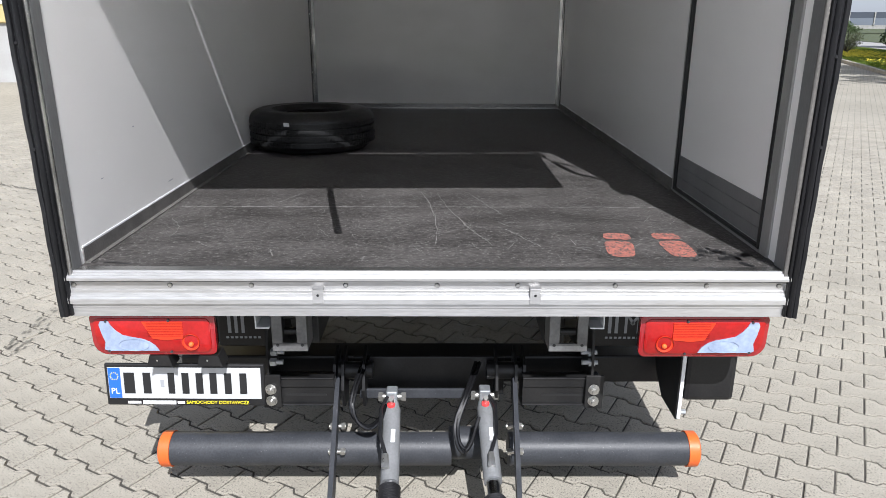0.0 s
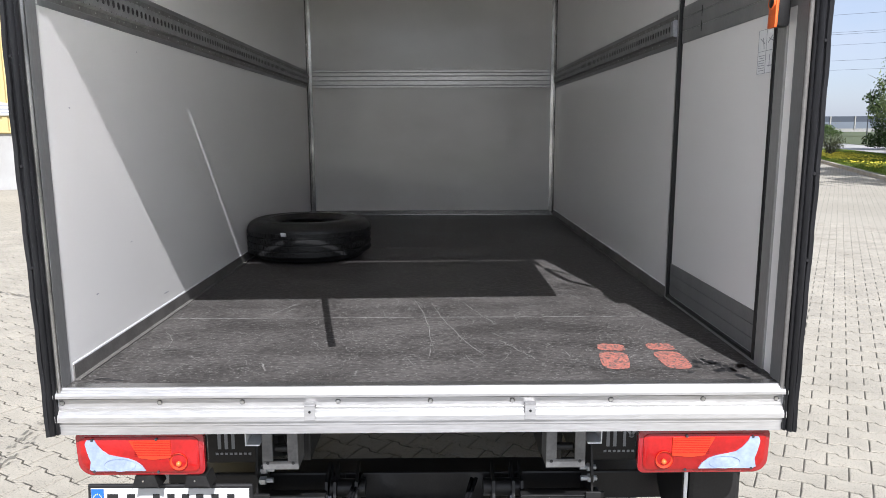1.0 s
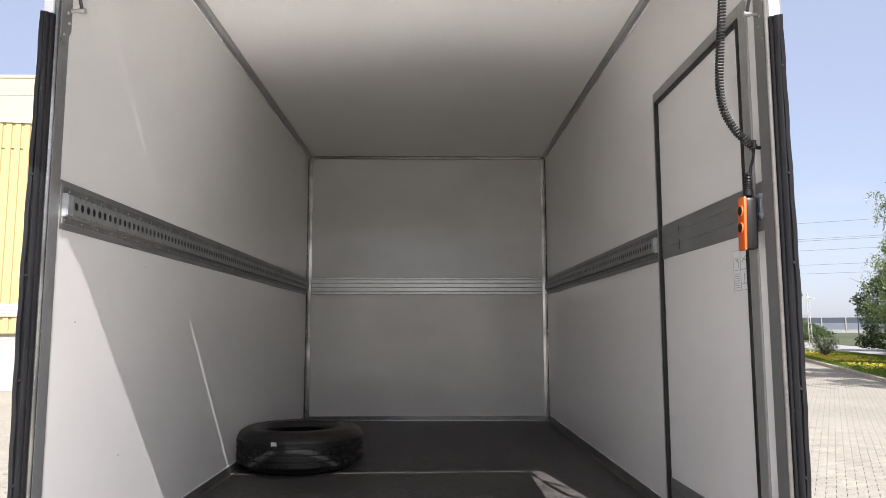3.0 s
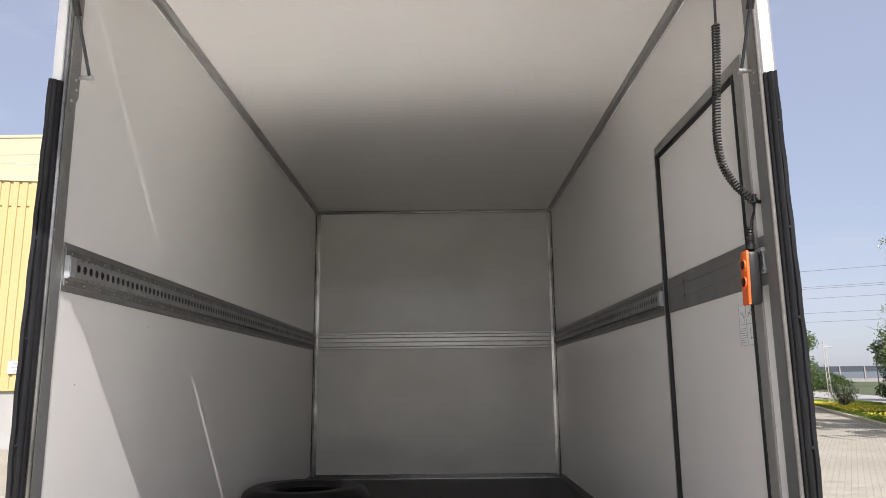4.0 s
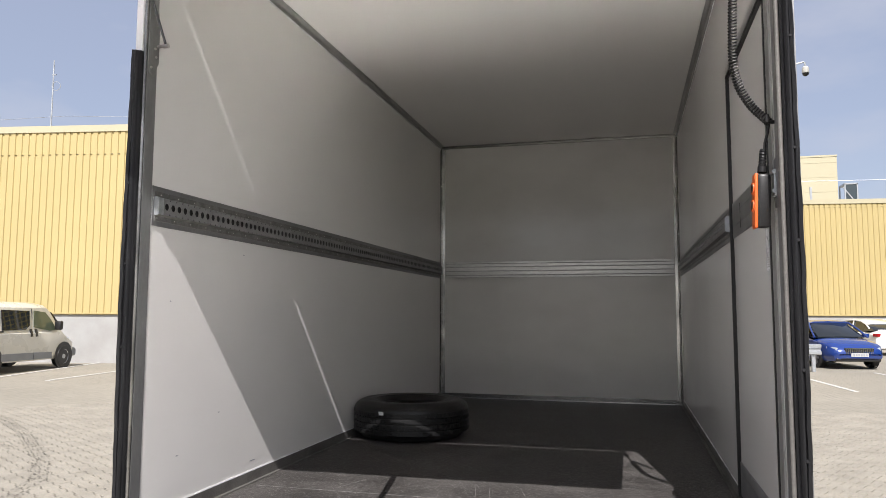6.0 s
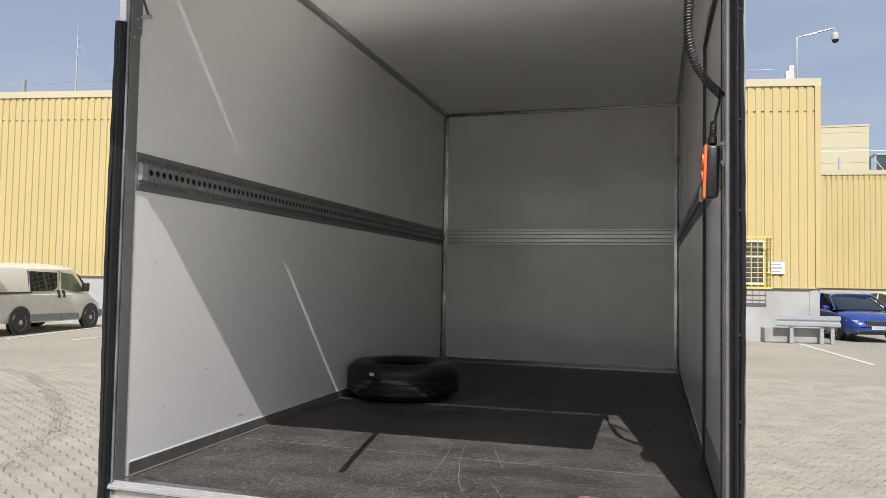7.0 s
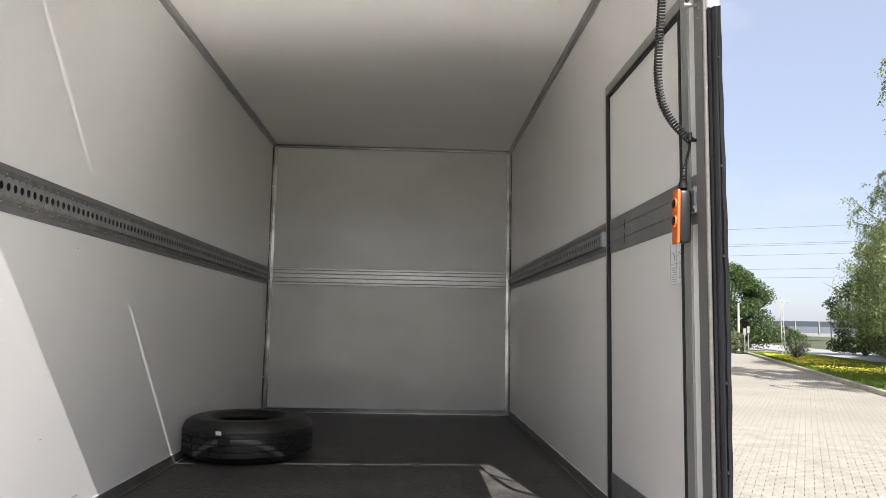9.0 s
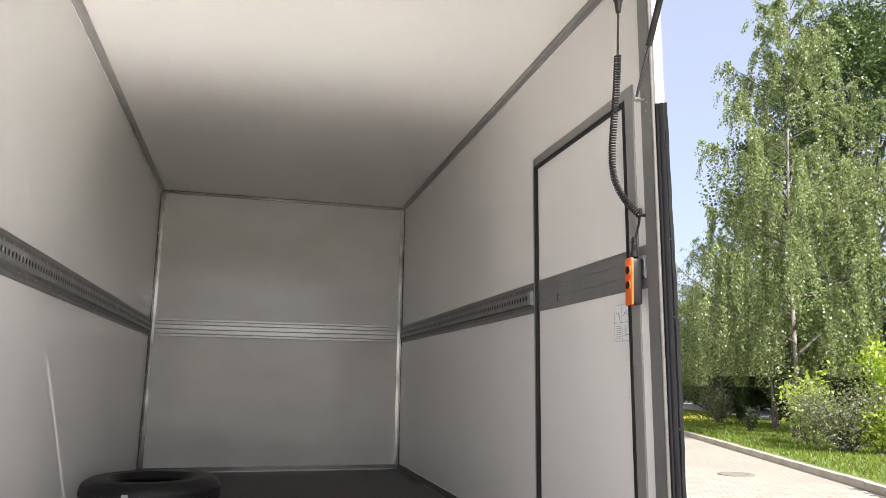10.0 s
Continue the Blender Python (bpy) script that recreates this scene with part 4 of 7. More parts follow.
        part("valve_nut", bm, ZINC, cyl)
        bm = bmesh.new()
        e = 1 if x > 0 else -1
        sweep(bm, [(x + 0.016 * e, y0 - 0.03, 0.36), (x + 0.034 * e, y0 - 0.09, 0.35), (x + 0.03 * e, y0 - 0.2, 0.31), (x + 0.006 * e, y0 - 0.28, 0.288)], 0.0065, 8)
        part("hose", bm, RUBBER, cyl)
        bm = bmesh.new()
        p = Vector((x + 0.006 * e, y0 - 0.28, 0.288))
        rod(bm, p, p + way * 0.03 + Vector((0, 0, -0.008)), 0.01, 0.012, n=8)
        rod(bm, p + way * 0.03 + Vector((0, 0, -0.008)), p + way * 0.042 + Vector((0, 0, -0.012)), 0.014, n=6)
        part("hose_fitting", bm, ZINC, cyl)
        bm = bmesh.new()
        q = top + way * 0.19
        box(bm, -0.007, 0.007, -0.0006, 0.0006, -0.028, 0.028, 0.0, Matrix.Translation(q + Vector((0.008, -0.012, 0.031))) @ pose(0, 0, 0, -72, 0, 0))
        part("data_label", bm, STICKER, cyl)
    # hydraulic hoses in loops
    for pts in (
        [(-0.245, 0.36, 0.47), (-0.27, 0.25, 0.44), (-0.285, 0.18, 0.38), (-0.27, 0.16, 0.33), (-0.225, 0.16, 0.3), (-0.185, 0.2, 0.31), (-0.165, 0.25, 0.34)],
        [(-0.235, 0.36, 0.47), (-0.262, 0.25, 0.43), (-0.277, 0.18, 0.375), (-0.26, 0.15, 0.325), (-0.215, 0.15, 0.298), (-0.175, 0.2, 0.318), (-0.155, 0.25, 0.345)],
        [(0.16, 0.34, 0.46), (0.12, 0.22, 0.4), (0.082, 0.15, 0.33), (0.085, 0.11, 0.27), (0.11, 0.1, 0.235), (0.14, 0.13, 0.26), (0.165, 0.2, 0.32)],
        [(0.175, 0.34, 0.46), (0.13, 0.22, 0.4), (0.092, 0.15, 0.325), (0.094, 0.12, 0.27), (0.115, 0.11, 0.245), (0.142, 0.14, 0.265), (0.17, 0.2, 0.325)],
    ):
        bm = bmesh.new()
        fine = []
        for i in range(len(pts) - 1):
            p = [Vector(pts[min(max(j, 0), len(pts) - 1)]) for j in (i - 1, i, i + 1, i + 2)]
            for k in range(6):
                u = k / 6
                fine.append(0.5 * (2 * p[1] + (p[2] - p[0]) * u + (2 * p[0] - 5 * p[1] + 4 * p[2] - p[3]) * u * u + (3 * p[1] - p[0] - 3 * p[2] + p[3]) * u ** 3))
        sweep(bm, fine, 0.0072, 8)
        part("hydraulic_hose", bm, HOSE, truck, "looped black hydraulic hose", smooth=True)
    # link bar between the cylinders
    bm = bmesh.new()
    box(bm, -0.27, 0.13, 0.33, 0.345, 0.315, 0.352, 0.003)
    part("link_bar", bm, GREY_STEEL, truck)
    # grey slotted plates with bolts
    for x0, x1 in ((-0.60, -0.352), (0.325, 0.603)):
        bm = bmesh.new()
        box(bm, x0, x1, 0.25, 0.257, 0.405, 0.438, 0.002)
        box(bm, x0, x1, 0.2572, 0.262, 0.338, 0.4045, 0.002)
        box(bm, x0, x1, 0.245, 0.30, 0.438, 0.444, 0.002)
        box(bm, x0, x1, 0.245, 0.30, 0.334, 0.339, 0.002)
        plate = part("slotted_plate", bm, BLACK, truck, "grey steel mounting plate with a slot")
        bm = bmesh.new()
        box(bm, x0 + 0.07, x1 - 0.03, 0.2555, 0.2565, 0.367, 0.377)
        part("slot", bm, INK, plate)
        xb = x0 + 0.025 if x0 < 0 else x1 - 0.025
        bm = bmesh.new()
        box(bm, xb - 0.03, xb + 0.035, 0.235, 0.2448, 0.33, 0.46, 0.003)
        part("end_plate", bm, BLACK, plate)
        for z in (0.405, 0.36):
            bm = bmesh.new()
            rod(bm, (xb, 0.235, z), (xb, 0.222, z), 0.0165, n=6)
            rod(bm, (xb, 0.235, z), (xb, 0.232, z), 0.02, n=16)
            rod(bm, (xb, 0.222, z), (xb, 0.212, z), 0.009, n=10)
            part("bolt", bm, ZINC, plate)
        for z, d in ((0.5, 0.0), (0.53, 0.02)):
            bm = bmesh.new()
            k = 1 if x0 < 0 else -1
            rod(bm, (xb - k * 0.012, 0.26 + d, z), (xb + k * 0.045, 0.26 + d, z), 0.009, n=10)
            rod(bm, (xb, 0.26 + d, z), (xb + k * 0.02, 0.26 + d, z), 0.016, n=6)
            part("bolt", bm, GALV, plate)
        bm = bmesh.new()
        prism(bm, [(0.24, 0.34), (0.24, 0.52), (0.30, 0.75), (0.45, 0.75), (0.45, 0.34)], "x", xb - 0.012, xb - 0.004)
        part("side_gusset", bm, BLACK, plate)
    # galvanised U brackets hanging from the sill
    for x0, x1 in ((-0.523, -0.408), (0.386, 0.512)):
        bm = bmesh.new()
        w = x1 - x0
        inner = 1 if x0 < 0 else -1
        box(bm, x0, x1, 0.1, 0.108, 0.62, 0.648, 0.001)
        box(bm, x0, x0 + 0.034, 0.1, 0.108, 0.6482, 0.81, 0.001)
        box(bm, x1 - 0.034, x1, 0.1, 0.108, 0.6482, 0.81, 0.001)
        box(bm, x0, x0 + 0.006, 0.108, 0.2, 0.62, 0.81, 0.001)
        box(bm, x1 - 0.006, x1, 0.108, 0.2, 0.62, 0.81, 0.001)
        br = part("u_bracket", bm, BRACKET, truck, "dull grey steel U bracket")
        for px in (x0 + 0.017, x1 - 0.017):
            bm = bmesh.new()
            rod(bm, (px, 0.101, 0.642), (px, 0.0995, 0.642), 0.0055, n=12)
            part("hole", bm, INK, br)
        bm = bmesh.new()
        rod(bm, (x0 + 0.036, 0.13, 0.68), (x1 - 0.036, 0.13, 0.68), 0.012, n=12)
        part("roller", bm, BLACK, br)
        bm = bmesh.new()
        rod(bm, (x0 + 0.036, 0.13, 0.74), (x1 - 0.036, 0.13, 0.74), 0.016, n=12)
        part("roller", bm, BLACK, br)
        bm = bmesh.new()
        xs = x0 - 0.05 if x0 < 0 else x1 + 0.004
        box(bm, xs, xs + 0.046, 0.09, 0.2, 0.705, 0.71, 0.001)
        box(bm, xs, xs + 0.004, 0.09, 0.2, 0.71, 0.81, 0.001) if x0 < 0 else box(bm, xs + 0.042, xs + 0.046, 0.09, 0.2, 0.71, 0.81, 0.001)
        part("angle_bracket", bm, WHITE_PAINT, br, "white painted angle bracket")
    # black step box with a pale edge, beside the spare flap
    bm = bmesh.new()
    box(bm, 0.868, 1.045, 0.15, 0.3, 0.405, 0.61, 0.018)
    stepbox = part("underbody_box", bm, BLACK, truck, "black plastic underbody box")
    bm = bmesh.new()
    prism(bm, [(0.30, 0.34), (0.145, 0.34), (0.145, 0.6), (0.42, 0.6), (0.42, 0.43)], "x", 0.846, 0.858)
    part("side_plate", bm, BLACK, stepbox)
    bm = bmesh.new()
    box(bm, 0.850, 0.862, 0.139, 0.1448, 0.345, 0.6, 0.001)
    part("pale_edge", bm, WHITE_PAINT, stepbox, "pale painted plate edge")
    bm = bmesh.new()
    rod(bm, (0.865, 0.16, 0.36), (0.885, 0.16, 0.36), 0.009, n=8)
    part("stop_pin", bm, GALV, stepbox)
    # chassis members and rear wheels in the dark
    for x in (-0.42, 0.42):
        bm = bmesh.new()
        box(bm, x - 0.035, x + 0.035, 0.2, 4.4, 0.60, 0.80, 0.006)
        part("chassis_rail", bm, BLACK, truck)
    for y in (0.3, 1.2, 2.4, 3.6):
        bm = bmesh.new()
        box(bm, -1.03, 1.03, y, y + 0.05, 0.80, 0.90)
        part("floor_bearer", bm, BLACK, truck)
    bm = bmesh.new()
    rod(bm, (-0.85, 1.55, 0.34), (0.85, 1.55, 0.34), 0.06, n=16)
    part("rear_axle", bm, BLACK, truck)
    for x in (-0.83, 0.83):
        bm = bmesh.new()
        prof = [(0.19, -0.09), (0.3, -0.105), (0.335, -0.085), (0.34, -0.03), (0.34, 0.03), (0.335, 0.085), (0.3, 0.105), (0.19, 0.09)]
        lathe(bm, prof, pose(x, 1.55, 0.34, 0, 90, 0), 40, True)
        wheel = part("rear_wheel", bm, TYRE, truck, "black truck tyre", smooth=True)
        bm = bmesh.new()
        lathe(bm, [(0.0, 0.03), (0.1, 0.03), (0.13, 0.0), (0.19, -0.02), (0.195, 0.08)], pose(x, 1.55, 0.34, 0, 90, 0), 32)
        part("rim", bm, WHEEL, wheel, smooth=True)
    # lowered lift platform behind the sill, lying on the paving
    bm = bmesh.new()
    box(bm, -1.1, 1.1, -1.3, -1.15, 0.004, 0.075, 0.008)
    plat = part("lift_platform", bm, GREY_STEEL, truck, "lowered aluminium tail lift platform lying on the ground")
    for k in range(8):
        bm = bmesh.new()
        box(bm, -1.08, 1.08, -1.505 - 0.2 * k, -1.307 - 0.2 * k, 0.006, 0.06, 0.004)
        part("platform_board", bm, PLATFORM, plat)
    bm = bmesh.new()
    prism(bm, [(-2.908, 0.006), (-2.908, 0.06), (-3.15, 0.012), (-3.15, 0.006)], "x", -1.08, 1.08)
    part("ramp_edge", bm, PLATFORM, plat)
    for x in (-1.1, 1.081):
        bm = bmesh.new()
        box(bm, x, x + 0.019, -2.9, -1.301, 0.004, 0.07, 0.003)
        part("side_rail", bm, GREY_STEEL, plat)
    # cab ahead of the box
    bm = bmesh.new()
    prism(bm, [(4.25, 0.45), (4.25, 2.35), (4.8, 2.4), (5.5, 1.7), (6.3, 1.35), (6.4, 0.5)], "x", -0.98, 0.98)
    bmesh.ops.bevel(bm, geom=list(bm.edges), offset=0.06, segments=2, affect="EDGES")
    part("cab", bm, WHITE_PAINT, truck, "white truck cab", smooth=True)
    for x in (-0.85, 0.85):
        bm = bmesh.new()
        lathe(bm, [(0.05, -0.09), (0.3, -0.105), (0.34, -0.04), (0.34, 0.04), (0.3, 0.105), (0.05, 0.09)], pose(x * 1.06, 5.55, 0.34, 0, 90, 0), 32, True)
        part("front_wheel", bm, TYRE, truck, smooth=True)


mat_red = mat("red_coil", (0.7, 0.03, 0.03), 0.4, var=0.05, bump=0.0)
PLATFORM = mat("platform_aluminium", (0.78, 0.768, 0.745), 0.25, 0.9, c2=(0.7, 0.69, 0.67), var=0.08, scale=4, fine=80, bump=0.0, rvar=0.015, aniso=0.95)
drawn = PLATFORM.node_tree.nodes.new("ShaderNodeCombineXYZ")       # drawn profile: scatters more across the platform than along it
drawn.inputs["X"].default_value = 1.0
PLATFORM.node_tree.links.new(drawn.outputs["Vector"], PLATFORM.node_tree.nodes["Principled BSDF"].inputs["Tangent"])
underbody()


# ---- things in the load space ----
def spare_tyre():
    cx, cy, R, W = -0.722, 2.172, 0.36, 0.232
    ob = thing("tyre", (cx, cy, FZ), "new black car tyre lying flat on the truck floor", "tyre")
    bm = bmesh.new()
    prof = [(0.2, 0.03), (0.205, 0.012), (0.23, 0.004), (0.27, 0.0), (0.305, 0.01), (0.328, 0.028), (0.338, 0.045)]
    tread = []
    z = 0.045
    for k in range(4):                 # ribs and grooves of the tread
        z1 = 0.045 + (W - 0.09) * (k + 1) / 4
        tread += [(R, z + 0.003), (R + 0.001, (z + z1) / 2), (R, z1 - 0.006), (R - 0.008, z1 - 0.005), (R - 0.008, z1 + 0.001)]
        z = z1
    prof += tread[:-2]
    prof += [(0.356, W - 0.042), (0.35, W - 0.03), (0.338, W - 0.018), (0.326, W - 0.012), (0.323, W - 0.009), (0.305, W - 0.002), (0.28, W), (0.272, W - 0.003), (0.262, W - 0.001), (0.236, W - 0.004), (0.23, W - 0.003), (0.212, W - 0.012), (0.2, W - 0.022), (0.193, W - 0.034)]
    prof += [(0.225, W - 0.05), (0.31, W - 0.06), (0.325, W / 2), (0.31, 0.06), (0.225, 0.05)]
    lathe(bm, prof, pose(cx, cy, FZ), 96, True)
    part("carcass", bm, TYRE, ob, smooth=True)
    # tread blocks: sipes cut as slim raised bars
    verts, quads = [], []
    for rib in range(4):
        z0 = 0.045 + (W - 0.09) * rib / 4 + 0.004
        z1 = z0 + (W - 0.09) / 4 - 0.013
        for k in range(110):
            a0, a1 = 2 * math.pi * k / 110, 2 * math.pi * (k + 0.82) / 110
            sk = 0.012 * (1 if rib % 2 else -1)
            b = len(verts)
            for r in (R - 0.001, R + 0.0032):
                for a, zz, q in ((a0, z0, 0), (a1, z0, 0), (a1 + sk, z1, 0), (a0 + sk, z1, 0)):
                    verts.append((cx + r * math.cos(a), cy + r * math.sin(a), FZ + zz))
            quads += [(b + 4, b + 5, b + 6, b + 7), (b, b + 1, b + 5, b + 4), (b + 1, b + 2, b + 6, b + 5), (b + 2, b + 3, b + 7, b + 6), (b + 3, b, b + 4, b + 7)]
    me = from_arrays("tread", verts, quads, TYRE)
    tb = new("tread", me)
    tb.parent, tb.matrix_parent_inverse = ob, ob.matrix_world.inverted()
    tb["kind"] = "stuff"
    # raised sidewall lettering drawn as plain bars
    bm = bmesh.new()
    for a0, cnt in ((215, 9), (35, 9)):
        for k in range(cnt):
            a = radians(a0 + k * 6)
            box(bm, -0.008, 0.008, -0.005, 0.005, 0, 0.0022, 0, pose(cx + 0.283 * math.cos(a), cy + 0.283 * math.sin(a), FZ + W - 0.0035, 0, 0, math.degrees(a)))
    part("sidewall_marks", bm, TYRE, ob)["kind"] = "stuff"
    for ang, zz, w in ((257.5, 0.185, 0.032), (245, 0.2105, 0.014)):
        a = radians(ang)
        bm = bmesh.new()
        r = R + 0.0045 if zz < 0.2 else 0.29
        if zz < 0.2:
            box(bm, -w / 2, w / 2, -0.0008, 0.0008, -0.012, 0.012, 0, pose(cx + r * math.cos(a), cy + r * math.sin(a), FZ + 0.176, 14, 0, ang + 90))
        else:
            box(bm, -w / 2, w / 2, -0.003, 0.003, -0.0008, 0.0008, 0, pose(cx + r * math.cos(a), cy + r * math.sin(a), FZ + W - 0.002, 0, 0, ang + 90))
        part("paper_sticker", bm, STICKER, ob, "white paper sticker")


spare_tyre()


def remote_control():
    """Tail lift pendant: orange and black case on a coiled cable."""
    ob = thing("remote_control", (1.02, 0.075, 1.96), "orange and black pendant remote hanging on a coiled black cable", "remote control")
    lean = pose(1.012, 0.05, 2.056, 0, 1.8, 2)
    bm = bmesh.new()
    box(bm, -0.0155, 0.024, -0.021, 0.021, -0.08, 0.08, 0.01, lean)
    part("back_case", bm, BLACK, ob, "black plastic rear case", smooth=True)
    bm = bmesh.new()
    box(bm, -0.0225, -0.0125, -0.022, 0.022, -0.083, 0.082, 0.0045, lean)
    front = part("front_case", bm, ORANGE, ob, "orange plastic front case", smooth=True)
    for z in (0.038, -0.014):
        bm = bmesh.new()
        lathe(bm, [(0.0, 0.005), (0.011, 0.0045), (0.0135, 0.003), (0.0145, 0.0)], lean @ pose(-0.0228, 0, z, 0, -90, 0), 20)
        part("button", bm, RUBBER, front, "black rubber push button", smooth=True)
        bm = bmesh.new()
        lathe(bm, [(0.0145, 0.0), (0.018, 0.0), (0.018, 0.004), (0.0145, 0.004)], lean @ pose(-0.0228, 0, z, 0, -90, 0), 20, True)
        part("button_ring", bm, ORANGE, front, smooth=True)
    bm = bmesh.new()
    for k in range(6):
        box(bm, -0.0233, -0.0222, -0.004, 0.006, -0.08 + k * 0.006, -0.078 + k * 0.006, 0, lean)
    part("moulded_marks", bm, ORANGE, front)
    # strain relief
    bm = bmesh.new()
    prof = [(0.0135, 0.0), (0.0135, 0.018)]
    for k in range(6):
        prof += [(0.0105, 0.019 + k * 0.009), (0.0115 - 0.0005 * k, 0.021 + k * 0.009), (0.0115 - 0.0005 * k, 0.025 + k * 0.009), (0.007, 0.027 + k * 0.009)]
    lathe(bm, prof, Matrix.Translation(lean @ Vector((0.002, 0, 0.086))) @ pose(0, 0, 0, -3, 4, 0), 18)
    part("strain_relief", bm, BLACK, ob, smooth=True)
    top = lean @ Vector((0.006, 0, 0.155))
    bm = bmesh.new()
    sweep(bm, [top - Vector((0, 0, 0.02)), top + Vector((0.004, -0.004, 0.02)), top + Vector((0.012, -0.008, 0.05)), (1.038, 0.04, 2.292)], 0.0042, 8)
    part("lead", bm, BLACK, ob, smooth=True)
    # cable hook on the post
    bm = bmesh.new()
    rod(bm, (1.058, 0.03, 2.288), (1.03, 0.022, 2.288), 0.006, n=10)
    rod(bm, (1.031, 0.022, 2.286), (1.031, 0.022, 2.31), 0.006, n=10)
    part("cable_hook", bm, BLACK, ob)
    # coil: from the hook up to the ceiling
    ctrl = [Vector(p) for p in ((1.042, 0.04, 2.288), (1.02, 0.055, 2.318), (0.993, 0.067, 2.356), (0.963, 0.068, 2.415), (0.947, 0.057, 2.49), (0.946, 0.04, 2.6), (0.948, 0.015, 2.73), (0.95, 0.0, 2.862))]
    line = []
    for i in range(len(ctrl) - 1):
        p = [ctrl[min(max(j, 0), len(ctrl) - 1)] for j in (i - 1, i, i + 1, i + 2)]
        for k in range(40):
            u = k / 40
            line.append(0.5 * (2 * p[1] + (p[2] - p[0]) * u + (2 * p[0] - 5 * p[1] + 4 * p[2] - p[3]) * u * u + (3 * p[1] - p[0] - 3 * p[2] + p[3]) * u ** 3))
    dist = [0.0]
    for a, b in zip(line, line[1:]):
        dist.append(dist[-1] + (b - a).length)
    turns, n = 64, 9
    coil = []
    for k in range(turns * n + 1):
        d = dist[-1] * k / (turns * n)
        i = min(max(0, int(np.searchsorted(dist, d)) - 1), len(line) - 2)
        u = (d - dist[i]) / max(1e-6, dist[i + 1] - dist[i])
        p = line[i].lerp(line[i + 1], u)
        way = (line[i + 1] - line[i]).normalized()
        side = way.cross(Vector((1, 0.2, 0))).normalized()
        up = way.cross(side)
        a = 2 * math.pi * k / n
        coil.append(p + (side * math.cos(a) + up * math.sin(a)) * 0.0108)
    bm = bmesh.new()
    sweep(bm, coil, 0.0032, 6)
    part("coiled_cable", bm, BLACK, ob, "coiled black cable", smooth=True)
    bm = bmesh.new()
    sweep(bm, [(0.95, 0.0, 2.858), (0.951, -0.004, 2.93), (0.953, -0.008, 3.0), (0.953, -0.01, 3.06)], 0.0042, 8)
    part("lead", bm, BLACK, ob, smooth=True)
    bm = bmesh.new()
    rod(bm, (0.953, -0.009, 3.02), (0.953, -0.01, 3.07), 0.009, 0.015, n=12)
    rod(bm, (0.953, -0.01, 3.065), (0.953, -0.01, CZ - 0.02), 0.017, n=12)
    part("plug", bm, BLACK, ob)
    # small holder bracket on the strip
    bm = bmesh.new()
    box(bm, 1.046, 1.056, 0.036, 0.07, 2.07, 2.15, 0.002)
    box(bm, 1.040, 1.056, 0.03, 0.08, 2.135, 2.145, 0.001)
    box(bm, 1.040, 1.056, 0.03, 0.08, 2.078, 2.088, 0.001)
    part("holder", bm, GALV, ob, "small steel holder")


remote_control()


# ---- ground ----
def kerb_x(y):
    return 7.0 + 0.362 * y


COURSE = radians(-29.5)        # direction of the paving courses
CU, CV = np.array([math.cos(COURSE), math.sin(COURSE)]), np.array([-math.sin(COURSE), math.cos(COURSE)])


def paving_sheet_material():
    """Bedding and far paving: the joints of the blocks as fine lines."""
    m = mat("paving_sheet", (0.29, 0.267, 0.223), 0.85, c2=(0.25, 0.232, 0.193), scale=0.35, fine=6, var=0.14, bump=0.0)
    n, l = m.node_tree.nodes, m.node_tree.links
    b = n["Principled BSDF"]
    src = b.inputs["Base Color"].links[0].from_socket
    tc, mp, sep = n.new("ShaderNodeTexCoord"), n.new("ShaderNodeMapping"), n.new("ShaderNodeSeparateXYZ")
    mp.inputs["Rotation"].default_value = (0, 0, -COURSE)
    l.new(tc.outputs["Object"], mp.inputs["Vector"])
    l.new(mp.outputs["Vector"], sep.inputs["Vector"])

    def sums(op, a, v, c=None):
        node = n.new("ShaderNodeMath")
        node.operation = op
        for k, q in enumerate((a, v, c)):
            if q is None:
                continue
            if isinstance(q, (int, float)):
                node.inputs[k].default_value = q
            else:
                l.new(q, node.inputs[k])
        return node.outputs[0]

    rows = sums("DIVIDE", sums("ADD", sep.outputs["Y"], 0.07), 0.14)
    row = sums("FLOOR", rows, None)
    along = sums("FRACT", sums("ADD", sums("MULTIPLY_ADD", row, 0.5, 0.5), sums("DIVIDE", sep.outputs["X"], 0.2)), None)
    across = sums("FRACT", rows, None)
    ends = sums("LESS_THAN", sums("ABSOLUTE", sums("SUBTRACT", sums("FRACT", sums("ADD", along, 0.5), None), 0.5), None), 0.028)
    sides = sums("LESS_THAN", sums("ABSOLUTE", sums("SUBTRACT", sums("FRACT", sums("ADD", across, 0.5), None), 0.5), None), 0.022)
    joint = sums("MAXIMUM", sums("MULTIPLY", ends, 0.72), sums("MULTIPLY", sides, 0.4))
    mul = n.new("ShaderNodeMixRGB")
    mul.inputs["Color2"].default_value = (0.07, 0.064, 0.052, 1)
    l.new(joint, mul.inputs["Fac"])
    l.new(src, mul.inputs["Color1"])
    l.new(mul.outputs["Color"], b.inputs["Base Color"])
    return m


